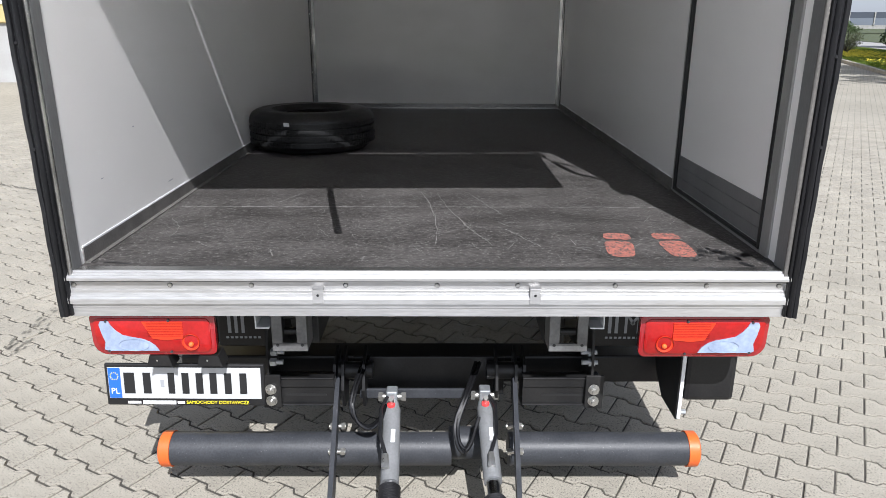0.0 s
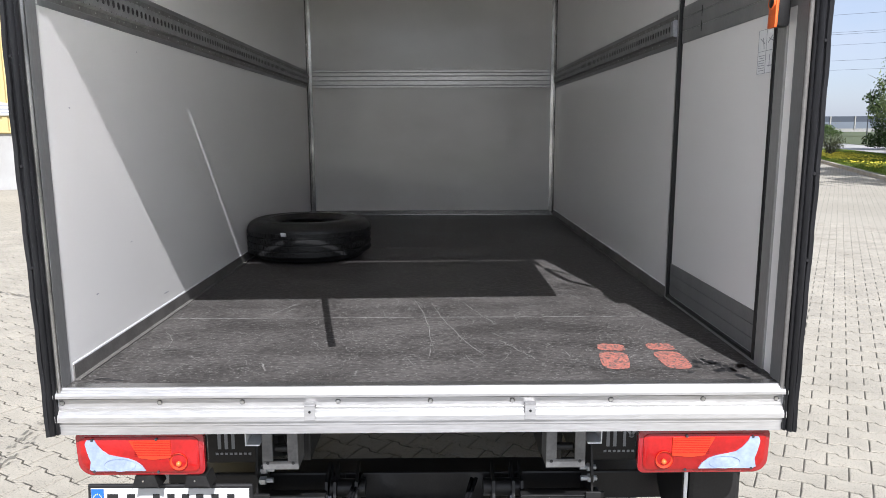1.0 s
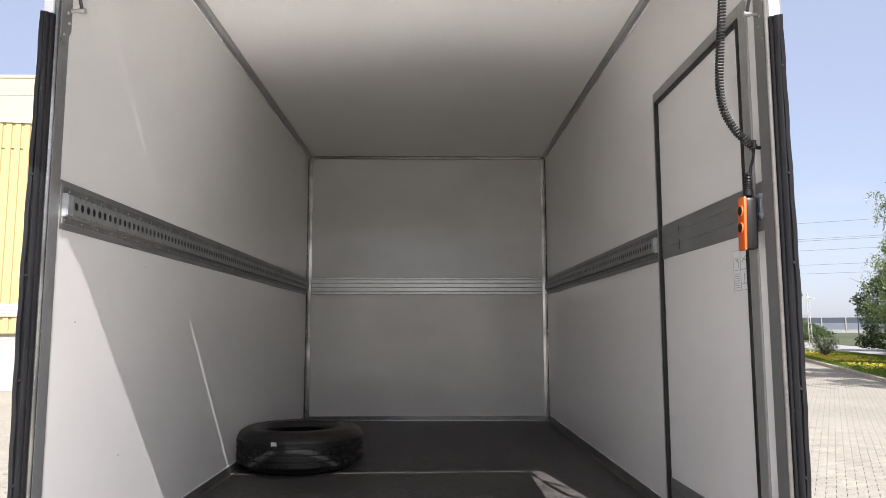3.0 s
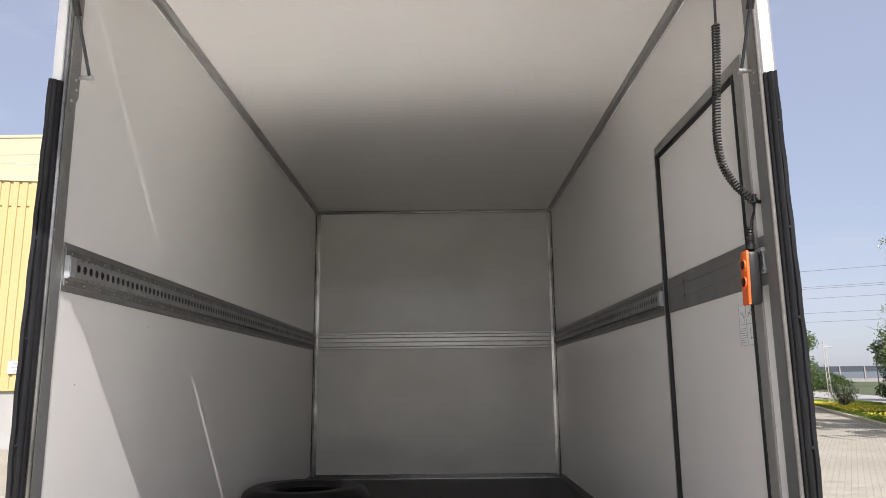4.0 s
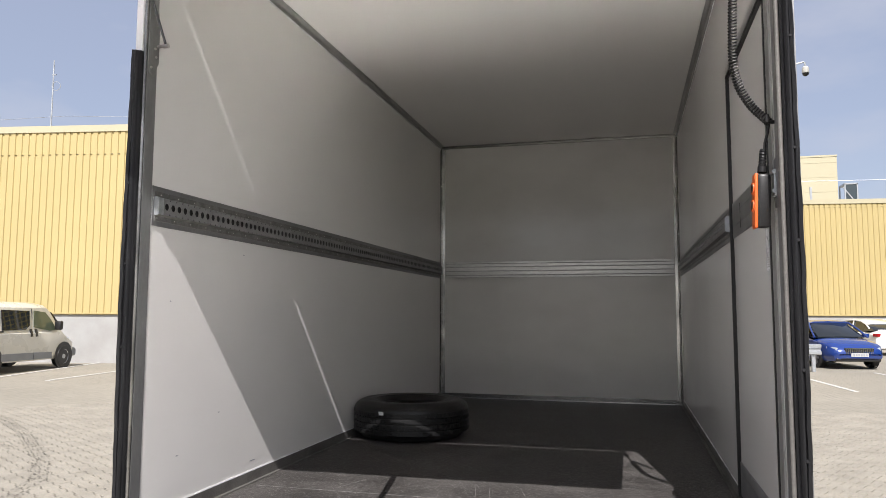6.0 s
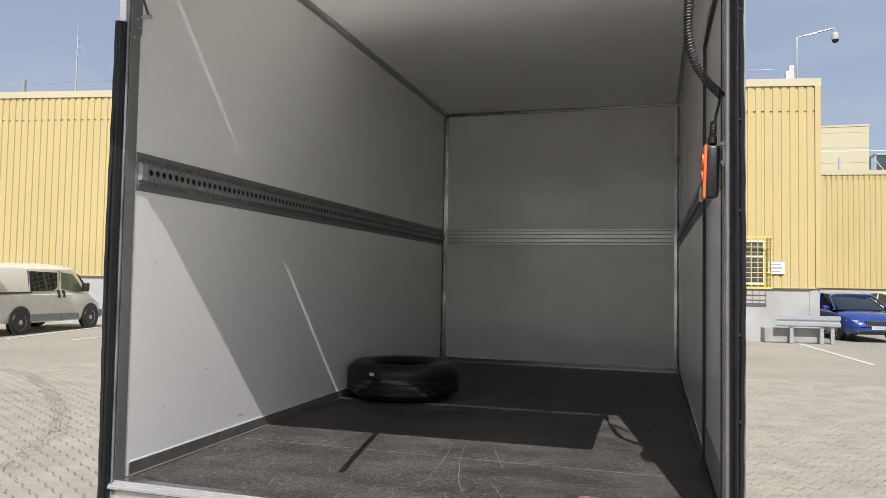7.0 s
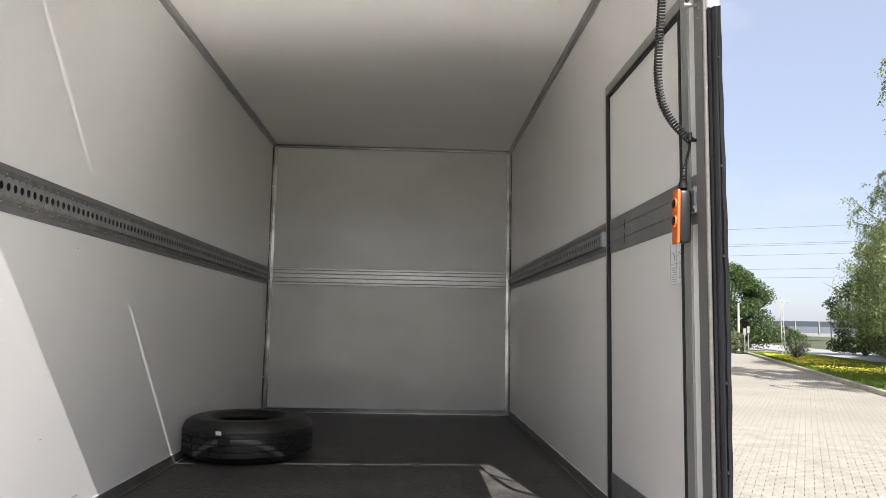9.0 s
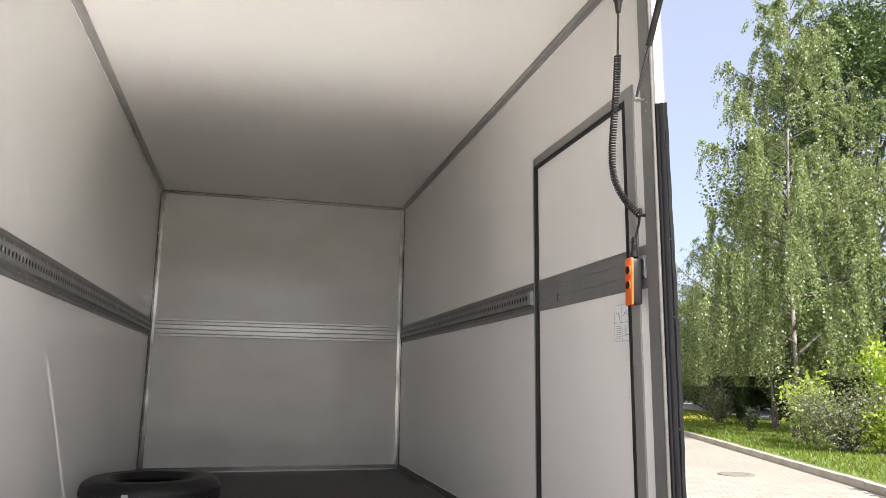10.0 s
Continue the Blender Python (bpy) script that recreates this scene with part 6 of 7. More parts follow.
def saloon(name, at, turn, paint, label, group):
    """A saloon car: x forward, y to its left."""
    ob = thing(name, at, label, "car", group)
    m = Matrix.Translation(at) @ pose(0, 0, 0, 0, 0, turn)
    L, Wd = 2.3, 0.9
    bm = bmesh.new()
    # x, half width, underside, belt, bonnet height in the middle
    st = [(-2.32, 0.66, 0.42, 0.72, 0.80), (-2.27, 0.80, 0.30, 0.86, 1.0), (-1.9, 0.87, 0.24, 0.92, 1.08), (-1.2, 0.9, 0.2, 0.93, 1.0), (0.0, 0.9, 0.19, 0.92, 0.98), (0.9, 0.9, 0.2, 0.90, 0.98), (1.5, 0.89, 0.22, 0.84, 0.93), (2.0, 0.84, 0.24, 0.74, 0.83), (2.22, 0.74, 0.27, 0.62, 0.70), (2.32, 0.58, 0.36, 0.52, 0.56)]
    secs = []
    for x, w, zb, zm, zt in st:
        half = [(w * 0.9, zb), (w * 0.99, zb + 0.12), (w, (zb + zm) / 2), (w * 0.97, zm - 0.04), (w * 0.9, zm + 0.02), (w * 0.55, zt - 0.01), (0.0, zt)]
        ring = [(x, y, z) for y, z in half] + [(x, -y, z) for y, z in half[-2::-1]]
        secs.append([m @ Vector(p) for p in ring])
    loft(bm, secs)
    part("body", bm, paint, ob, smooth=True)
    bm = bmesh.new()
    gh = [(-1.95, 0.70, 1.02, 1.04), (-1.35, 0.66, 0.98, 1.33), (-0.75, 0.63, 0.95, 1.455), (0.0, 0.63, 0.93, 1.48), (0.35, 0.64, 0.93, 1.45), (1.2, 0.72, 0.95, 0.98)]
    secs = []
    for x, w, z0, z1 in gh:
        half = [(w + 0.14, z0), (w, max(z0 + 0.01, z1 - 0.06)), (w * 0.8, z1), (0.0, z1 + 0.01)]
        secs.append([m @ Vector(p) for p in [(x, y, z) for y, z in half] + [(x, -y, z) for y, z in half[-2::-1]]])
    loft(bm, secs)
    part("glasshouse", bm, CAR_GLASS, ob, "dark tinted car glass", smooth=True)
    bm = bmesh.new()
    secs = []
    for x, w, z1 in ((-1.42, 0.64, 1.325), (-0.78, 0.61, 1.462), (0.0, 0.6, 1.492), (0.4, 0.61, 1.455)):
        half = [(w + 0.015, z1 - 0.05), (w * 0.8, z1 + 0.008), (0.0, z1 + 0.02)]
        ring = [(x, y, z) for y, z in half] + [(x, -y, z) for y, z in half[-2::-1]] + [(x, 0.0, z1 - 0.05)]
        secs.append([m @ Vector(p) for p in ring])
    loft(bm, secs)
    part("roof_skin", bm, paint, ob, smooth=True)
    for s in (-1, 1):
        bm = bmesh.new()
        sweep(bm, [m @ Vector(p) for p in ((1.2, s * 0.84, 0.96), (0.75, s * 0.76, 1.22), (0.38, s * 0.655, 1.42), (-0.2, s * 0.64, 1.465), (-0.9, s * 0.655, 1.41), (-1.4, s * 0.7, 1.27), (-1.85, s * 0.78, 1.02))], 0.032, 6)
        sweep(bm, [m @ Vector(p) for p in ((-0.25, s * 0.8, 0.94), (-0.3, s * 0.66, 1.44))], 0.03, 6)
        part("roof_pillar", bm, paint, ob, smooth=True)
        bm = bmesh.new()
        box(bm, 0.72, 0.88, s * 0.97 - 0.1, s * 0.97 + 0.1, 0.95, 1.08, 0.04, m)
        part("door_mirror", bm, paint, ob, smooth=True)
        bm = bmesh.new()
        box(bm, -0.2, 0.17, -0.1, 0.1, -0.055, 0.06, 0.03, m @ pose(2.06, s * 0.66, 0.63, 0, 8, -s * 28))
        part("headlight", bm, LAMP_GLASS, ob, smooth=True)
        bm = bmesh.new()
        box(bm, -0.1, 0.12, -0.17, 0.17, -0.07, 0.07, 0.02, m @ pose(-2.2, s * 0.66, 0.84, 0, 0, s * 22))
        part("rear_lamp", bm, DEEP_RED, ob, smooth=True)
        for z in (0.9,):
            for x in (-0.95, 0.1):
                bm = bmesh.new()
                box(bm, x, x + 0.16, s * 0.9 - 0.012, s * 0.9 + 0.012, 0.78, 0.805, 0.008, m)
                part("door_handle", bm, paint, ob)
    bm = bmesh.new()
    box(bm, 2.12, 2.32, -0.44, 0.44, 0.47, 0.66, 0.03, m)
    grille = part("grille", bm, INK, ob, "black radiator grille")
    bm = bmesh.new()
    for k in range(15):
        box(bm, 2.3, 2.332, -0.392 + 0.056 * k - 0.009, -0.392 + 0.056 * k + 0.009, 0.485, 0.645, 0, m)
    box(bm, 2.3, 2.334, -0.43, 0.43, 0.646, 0.664, 0, m)
    part("grille_bars", bm, CHROMED, grille)
    bm = bmesh.new()
    box(bm, 2.0, 2.27, -0.68, 0.68, 0.24, 0.36, 0.04, m)
    part("bumper_grille", bm, INK, ob)
    for x, ya in ((2.33, 0.004), (-2.335, -0.004)):
        bm = bmesh.new()
        box(bm, min(x, x + ya), max(x, x + ya), -0.26, 0.26, 0.40 if x > 0 else 0.62, 0.51 if x > 0 else 0.73, 0, m)
        pl = part("number_plate", bm, PLATE_WHITE, ob)
        bm = bmesh.new()
        for k in range(6):
            box(bm, min(x + 2 * ya, x + 3 * ya), max(x + 2 * ya, x + 3 * ya), -0.2 + k * 0.075, -0.155 + k * 0.075, 0.425 if x > 0 else 0.645, 0.485 if x > 0 else 0.705, 0, m)
        part("character_bar", bm, GREY_INK, pl)
    car_wheels(ob, m, (-1.33, 1.36), Wd, 0.325)
    bm = bmesh.new()
    for x in (-1.33, 1.36):
        for s in (-1, 1):
            lathe(bm, [(0.33, 0.0), (0.37, 0.0), (0.37, 0.012), (0.33, 0.012)], m @ pose(x, s * 0.905, 0.335, 90, 0, 0), 28, True)
    part("wheel_arch", bm, INK, ob)
    return ob


saloon("blue_car", (7.1, 24.8, 0), -79, BLUE_PAINT, "blue saloon car parked by the hall, seen nose on", "parked cars")
saloon("white_car", (10.9, 33.4, 0), 101, WHITE_CAR, "white saloon car parked tail out by the hall", "parked cars")


def van():
    at, turn = (-16.93, 14.4, 0), 99.4
    ob = thing("panel_van", at, "pale beige panel van with grey bumpers parked by the hall", "van", "parked cars")
    m = Matrix.Translation(at) @ pose(0, 0, 0, 0, 0, turn)
    bm = bmesh.new()
    # x, half width, underside, side top, roof middle
    st = [(-2.42, 0.82, 0.5, 1.72, 1.8), (-2.38, 0.88, 0.36, 1.84, 1.95), (-1.6, 0.93, 0.3, 1.87, 1.98), (0.3, 0.94, 0.28, 1.87, 1.99), (0.9, 0.94, 0.28, 1.86, 1.97), (1.1, 0.94, 0.28, 1.76, 1.88), (1.28, 0.94, 0.28, 1.58, 1.72), (1.64, 0.94, 0.28, 1.18, 1.33), (1.85, 0.93, 0.28, 1.02, 1.17), (2.2, 0.88, 0.3, 0.86, 1.0), (2.38, 0.74, 0.36, 0.68, 0.8), (2.44, 0.6, 0.42, 0.56, 0.6)]
    secs = []
    for x, w, zb, zs, zt in st:
        half = [(w * 0.92, zb), (w, zb + 0.15), (w, (zb + zs) / 2), (w * 0.96 if zs > 1.1 else w, min(zs - 0.12, 1.1) if zs < 1.2 else 1.1), (w * 0.86, zs - 0.06), (w * 0.78, zs + 0.02), (w * 0.4, zt - 0.01), (0.0, zt)]
        secs.append([m @ Vector(p) for p in [(x, y, z) for y, z in half] + [(x, -y, z) for y, z in half[-2::-1]]])
    loft(bm, secs)
    part("body", bm, VAN_PAINT, ob, smooth=True)

    def pane(name, pts, material, s, off=0.0, label=""):
        """A panel on the side, drawn in (x, z) and laid on the leaning flank."""
        bm = bmesh.new()
        def lay(x, z, d):
            w = 0.94 * (1 - 0.04 * max(0.0, min(1.0, (z - 1.0) / 0.1))) if z <= 1.1 else 0.9 - (z - 1.1) * 0.125
            return m @ Vector((x, s * (w + d), z))
        a, b = [bm.verts.new(lay(x, z, off)) for x, z in pts], [bm.verts.new(lay(x, z, off - 0.05)) for x, z in pts]
        bm.faces.new(a)
        bm.faces.new(b[::-1])
        for i in range(len(pts)):
            bm.faces.new((a[i], a[(i + 1) % len(pts)], b[(i + 1) % len(pts)], b[i]))
        return part(name, bm, material, ob, label)

    for s in (-1, 1):
        pane("side_window", [(-1.0, 1.18), (-0.05, 1.18), (0.13, 1.3), (0.16, 1.72), (-0.98, 1.75)], CAR_GLASS, s, 0.016, "dark tinted side window")
        pane("cab_window", [(0.3, 1.25), (1.0, 1.13), (1.32, 1.15), (1.12, 1.45), (0.86, 1.68), (0.36, 1.73)], CAB_GLASS, s, 0.016, "clear cab window")
        pane("side_panel_rub", [(-1.05, 0.34), (0.25, 0.32), (0.25, 0.52), (-1.05, 0.54)], VAN_GREY, s, 0.018)
        pane("side_panel_rub", [(0.28, 0.32), (1.1, 0.32), (1.1, 0.5), (0.28, 0.52)], VAN_GREY, s, 0.018)
        pane("slide_track", [(-2.2, 1.13), (-0.95, 1.13), (-0.95, 1.17), (-2.2, 1.17)], INK, s, 0.018)
        pane("door_handle", [(0.12, 0.98), (0.2, 0.98), (0.2, 1.2), (0.12, 1.2)], INK, s, 0.03)
        pane("door_handle", [(0.34, 0.98), (0.42, 0.98), (0.42, 1.2), (0.34, 1.2)], INK, s, 0.03)
        pane("door_gap", [(0.255, 0.34), (0.27, 0.34), (0.27, 1.78), (0.255, 1.78)], INK, s, 0.012)
        pane("door_gap", [(-1.06, 0.34), (-1.045, 0.34), (-1.045, 1.78), (-1.06, 1.78)], INK, s, 0.012)
        pane("rear_lamp", [(-2.36, 0.95), (-2.2, 0.95), (-2.2, 1.5), (-2.36, 1.5)], DEEP_RED, s, 0.012)
        bm = bmesh.new()
        box(bm, 1.18, 1.34, s * 1.03 - 0.1, s * 1.03 + 0.1, 1.15, 1.42, 0.04, m)
        part("door_mirror", bm, INK, ob, smooth=True)
        bm = bmesh.new()
        box(bm, -0.16, 0.1, -0.08, 0.06, -0.1, 0.07, 0.04, m @ pose(2.13, s * 0.72, 0.8, 0, 20, -s * 30))
        part("headlight", bm, LAMP_GLASS, ob, smooth=True)
        for x in (-1.42, 1.68):
            bm = bmesh.new()
            lathe(bm, [(0.0, 0.0), (0.42, 0.0), (0.42, 0.01), (0.0, 0.01)], m @ pose(x, s * 0.942, 0.36, 90, 0, 0), 28)
            part("wheel_arch", bm, INK, ob)
    bm = bmesh.new()
    box(bm, -2.5, -2.3, -0.9, 0.9, 0.34, 0.62, 0.05, m)
    box(bm, 2.2, 2.5, -0.85, 0.85, 0.3, 0.58, 0.08, m)
    part("bumper", bm, VAN_GREY, ob, "grey plastic bumper", smooth=True)
    bm = bmesh.new()
    box(bm, -2.44, -2.3, -0.93, -0.8, 0.6, 1.75, 0.04, m)
    box(bm, -2.44, -2.3, 0.8, 0.93, 0.6, 1.75, 0.04, m)
    part("rear_corner_trim", bm, VAN_GREY, ob, smooth=True)
    bm = bmesh.new()
    vs = [(1.2, -0.78, 1.66), (1.2, 0.78, 1.66), (1.62, 0.82, 1.26), (1.62, -0.82, 1.26)]
    up = Vector((0.02, 0, 0.03))
    a, b = [bm.verts.new(m @ (Vector(v) + up)) for v in vs], [bm.verts.new(m @ (Vector(v) - up)) for v in vs]
    bm.faces.new(a)
    bm.faces.new(b[::-1])
    for i in range(4):
        bm.faces.new((a[i], a[(i + 1) % 4], b[(i + 1) % 4], b[i]))
    part("windscreen", bm, CAR_GLASS, ob)
    bm = bmesh.new()
    rod(bm, m @ Vector((-2.1, 0.3, 1.97)), m @ Vector((-2.3, 0.3, 2.25)), 0.008, 0.004, n=6)
    part("aerial", bm, INK, ob)
    car_wheels(ob, m, (-1.42, 1.68), 0.96, 0.335, 0.22, True)


van()


# ---- plants ----
def leaf_cloud(name, centres, ways, size, material, parent, label="", droop=0.0, rng=None, kind=""):
    """Many small pointed leaves: one folded quad at each centre."""
    rng = rng or np.random.default_rng(1)
    n = len(centres)
    a = rng.normal(size=(n, 3))
    a[:, 2] -= droop
    a = a * (1 - 0.5) + ways * 0.5 if ways is not None else a
    a /= np.linalg.norm(a, axis=1)[:, None]
    b = np.cross(a, rng.normal(size=(n, 3)))
    b /= np.linalg.norm(b, axis=1)[:, None]
    s = (size * rng.uniform(0.65, 1.35, n))[:, None]
    c = np.asarray(centres)
    v = np.empty((n, 4, 3))
    v[:, 0], v[:, 2] = c - a * s * 0.5, c + a * s * 0.5
    v[:, 1], v[:, 3] = c + b * s * 0.33, c - b * s * 0.33
    me = from_arrays(name, v.reshape(-1, 3), np.arange(4 * n).reshape(-1, 4), material)
    ob = new(name, me)
    if parent is not None:
        ob.parent, ob.matrix_parent_inverse = parent, parent.matrix_world.inverted()
    if label:
        ob["label"] = label
    if kind:
        ob["kind"] = kind
    return ob


def limb(bm, a, b, r0, r1, rng, bend=0.12, n=6, steps=5):
    a, b = np.array(a, float), np.array(b, float)
    off = rng.normal(size=3) * np.linalg.norm(b - a) * bend
    pts = [a + (b - a) * u + off * math.sin(math.pi * u) for u in np.linspace(0, 1, steps)]
    sweep(bm, [Vector(p) for p in pts], [r0 + (r1 - r0) * k / (steps - 1) for k in range(steps)], n)
    return pts


def birch(at, height, spread, seed, label, leaves=60000, bare=0.16, leaf=0.06, lean=(0.0, 0.0), low=2.0):
    """Weeping birch: pale stem on a dark foot, rising limbs and leafy strands that hang to low metres."""
    rng = np.random.default_rng(seed)
    ob = thing("birch_tree", at, label, "tree", "roadside trees")
    base = np.array(at, float)
    bm = bmesh.new()
    top = base + np.array([lean[0], lean[1], height])
    trunk = limb(bm, base + [0, 0, 0.4], top, 0.065 * height / 14, 0.01, rng, 0.015, 10, 14)
    part("trunk", bm, BIRCH_BARK, ob, "pale birch trunk with dark marks", smooth=True)
    bm = bmesh.new()
    sweep(bm, [Vector(base + [0, 0, z]) for z in (-0.1, 0.2, 0.7, 1.2, 1.8)], [f * height / 15.6 for f in (0.27, 0.23, 0.2, 0.16, 0.09)], 10)
    part("trunk_foot", bm, BARK, ob, "dark cracked bark at the foot", smooth=True)
    bm = bmesh.new()
    strands = []
    count = 52
    for k in range(count):
        u = bare + (0.97 - bare) * (k / count) ** 0.85
        i = u * (len(trunk) - 1)
        p = trunk[int(i)] * (1 - i % 1) + trunk[min(int(i) + 1, len(trunk) - 1)] * (i % 1)
        ang = k * 2.4 + rng.normal() * 0.3
        reach = spread * max(0.12, 1.0 - u) ** 0.62 * rng.uniform(0.55, 1.1)
        tip = p + np.array([math.cos(ang) * reach, math.sin(ang) * reach, reach * rng.uniform(0.3, 0.75) + 0.5 * u])
        pts = limb(bm, p, tip, 0.045 * (1.15 - u) + 0.006, 0.005, rng, 0.06, 5, 7)
        for q in range(int(10 + 10 * (1 - u))):
            w = rng.uniform(0.25, 1.0)
            j = w * (len(pts) - 1)
            s0 = pts[int(j)] * (1 - j % 1) + pts[min(int(j) + 1, len(pts) - 1)] * (j % 1)
            out = np.array([math.cos(ang + rng.normal() * 0.9), math.sin(ang + rng.normal() * 0.9), 0.3]) * rng.uniform(0.15, 0.7)
            length = rng.uniform(0.35, 1.0) * (0.55 + 3.6 * (1 - u) ** 1.4)
            strands.append((s0, out, length))
    part("branches", bm, BARK, ob)["kind"] = "stuff"
    cents, ways = [], []
    total = sum(t[2] + 0.4 for t in strands)
    for s0, out, length in strands:
        m = int(leaves * (length + 0.4) / total * rng.uniform(0.6, 1.4))
        w = rng.uniform(0, 1, m)[:, None]
        drop = np.array([0, 0, -1.0]) * length
        pos = s0 + out * np.sqrt(w) * 0.9 + drop * w ** 1.7 + rng.normal(size=(m, 3)) * 0.055
        cents.append(pos)
        ways.append(np.repeat((out * 0.3 + np.array([0, 0, -1.0]))[None], m, 0))
    cents = np.concatenate(cents)
    keep = cents[:, 2] > low
    leaf_cloud("crown", cents[keep], np.concatenate(ways)[keep], leaf, BIRCH_LEAF, ob, "drooping light green birch foliage", 0.6, rng)
    return ob


def broadleaf(name, at, height, spread, seed, label, material, leaves=30000, size=0.13, bare=0.2, clumps=70, squash=1.0, bark=None, group="roadside trees", category="tree"):
    rng = np.random.default_rng(seed)
    ob = thing(name, at, label, category, group)
    base = np.array(at, float)
    bm = bmesh.new()
    trunk = limb(bm, base + [0, 0, -0.1], base + [rng.normal() * 0.2, rng.normal() * 0.2, height * 0.8], 0.028 * height, 0.01 * height, rng, 0.03, 8, 8)
    cents = []
    per = leaves // clumps
    for k in range(clumps):
        u = bare + (1 - bare) * rng.uniform(0, 1) ** 0.8
        prof = math.sin(math.pi * min(1, (u - bare * 0.6) / (1 - bare * 0.6)) ** 0.75) ** 0.6
        ang, rr = rng.uniform(0, 2 * math.pi), spread * prof * rng.uniform(0.35, 1.0) ** 0.6
        c = base + [math.cos(ang) * rr, math.sin(ang) * rr, height * u]
        i = min(len(trunk) - 1, max(1, int(u * 0.75 * len(trunk))))
        limb(bm, trunk[i - 1], c, 0.008 * height * 0.6, 0.006, rng, 0.08, 4, 4)
        rad = spread * rng.uniform(0.16, 0.34)
        m = int(per * rng.uniform(0.6, 1.4))
        d = rng.normal(size=(m, 3))
        d /= np.linalg.norm(d, axis=1)[:, None]
        d *= (rng.uniform(0, 1, m) ** 0.45)[:, None]
        cents.append(c + d * rad * np.array([1.15, 1.15, 0.75 * squash]))
    part("trunk", bm, bark or BARK, ob)
    cents = np.concatenate(cents)
    leaf_cloud("crown", cents[cents[:, 2] > base[2] + 0.03], None, size, material, ob, "", 0.2, rng)
    return ob


def shrub(at, height, spread, seed, label, material, leaves=5000, size=0.07, stems=9, group="verge shrubs"):
    rng = np.random.default_rng(seed)
    ob = thing("shrub", at, label, "shrub", group)
    base = np.array(at, float)
    bm = bmesh.new()
    cents = []
    for k in range(stems):
        ang, rr = rng.uniform(0, 6.28), spread * rng.uniform(0.3, 0.9)
        tip = base + [math.cos(ang) * rr, math.sin(ang) * rr, height * rng.uniform(0.65, 1.0)]
        limb(bm, base + rng.normal(size=3) * [0.08, 0.08, 0], tip, 0.022, 0.006, rng, 0.1, 5, 5)
        m = leaves // stems
        u = rng.uniform(0.3, 1.05, m)[:, None]
        cents.append(base + (tip - base) * u + rng.normal(size=(m, 3)) * spread * 0.2)
    part("stems", bm, BARK, ob)["kind"] = "stuff"
    cents = np.concatenate(cents)
    leaf_cloud("foliage", cents[cents[:, 2] > base[2] + 0.05], None, size, material, ob, "", 0.1, rng)


birch((15.95, 16.35, 0.1), 15.6, 4.9, 11, "tall weeping birch with light green hanging foliage", 98000, bare=0.13, leaf=0.08, lean=(1.5, 0.5))
birch((21.5, 27.5, 0.1), 8.5, 3.8, 12, "weeping birch beside the road", 60000, leaf=0.07, low=1.6)
birch((20.6, 17.0, 0.1), 9.0, 4.4, 14, "weeping birch standing behind another", 80000, leaf=0.07)
birch((18.6, 20.6, 0.1), 8.6, 3.6, 15, "younger weeping birch standing behind another", 60000, leaf=0.07)
broadleaf("oak_tree", (26.8, 23.6, 0.1), 19.0, 5.6, 21, "tall dark green oak behind the road", OAK_LEAF, 80000, 0.15, 0.22, 90)
broadleaf("oak_tree", (31.5, 34.0, 0.1), 9.0, 4.2, 22, "dense dark green tree behind the road", OAK_LEAF, 40000, 0.16, 0.05, 90)
broadleaf("maple_tree", (27.5, 37.0, 0.1), 7.5, 3.0, 23, "yellow-green young tree by the road", BIRCH_LEAF, 30000, 0.12, 0.1, 60)
broadleaf("lime_tree", (28.6, 60.5, 0.0), 7.2, 3.7, 24, "round dark green tree at the end of the yard", OAK_LEAF, 46000, 0.17, 0.06, 90)
broadleaf("lime_tree", (20.6, 63.0, 0.0), 4.4, 3.4, 25, "low dark green tree at the end of the yard", OAK_LEAF, 22000, 0.2, 0.04, 60)
broadleaf("lime_tree", (16.2, 64.0, 0.0), 4.4, 3.6, 26, "low dark green tree at the end of the yard", OAK_LEAF, 20000, 0.2, 0.04, 60)
broadleaf("lime_tree", (47.0, 95.0, 0.0), 2.1, 2.4, 27, "far bush before the viaduct", OAK_LEAF, 5000, 0.2, 0.05, 30)
broadleaf("lime_tree", (52.5, 97.0, 0.0), 2.3, 2.6, 28, "far bush before the viaduct", OAK_LEAF, 5000, 0.2, 0.05, 30)
for k in range(9):
    x, y = 29.0 + 2.2 * k * 0.32, 24.5 + 3.1 * k
    broadleaf("hedge_tree", (x + 1.2 * math.sin(k * 2.1), y, 0.1), 4.6 + 1.0 * math.sin(k * 1.7), 2.7, 40 + k, "dark dense roadside thicket", HEDGE_LEAF, 14000, 0.17, 0.02, 50, group="roadside thicket", category="bush")
for k in range(6):
    broadleaf("hedge_tree", (25.3 + 1.2 * math.sin(k * 2.1), 6.0 + 4.0 * k, 0.1), 5.0 + 1.0 * math.sin(k * 1.3), 2.6, 60 + k, "dark dense roadside thicket", HEDGE_LEAF, 14000, 0.17, 0.02, 50, group="roadside thicket", category="bush")

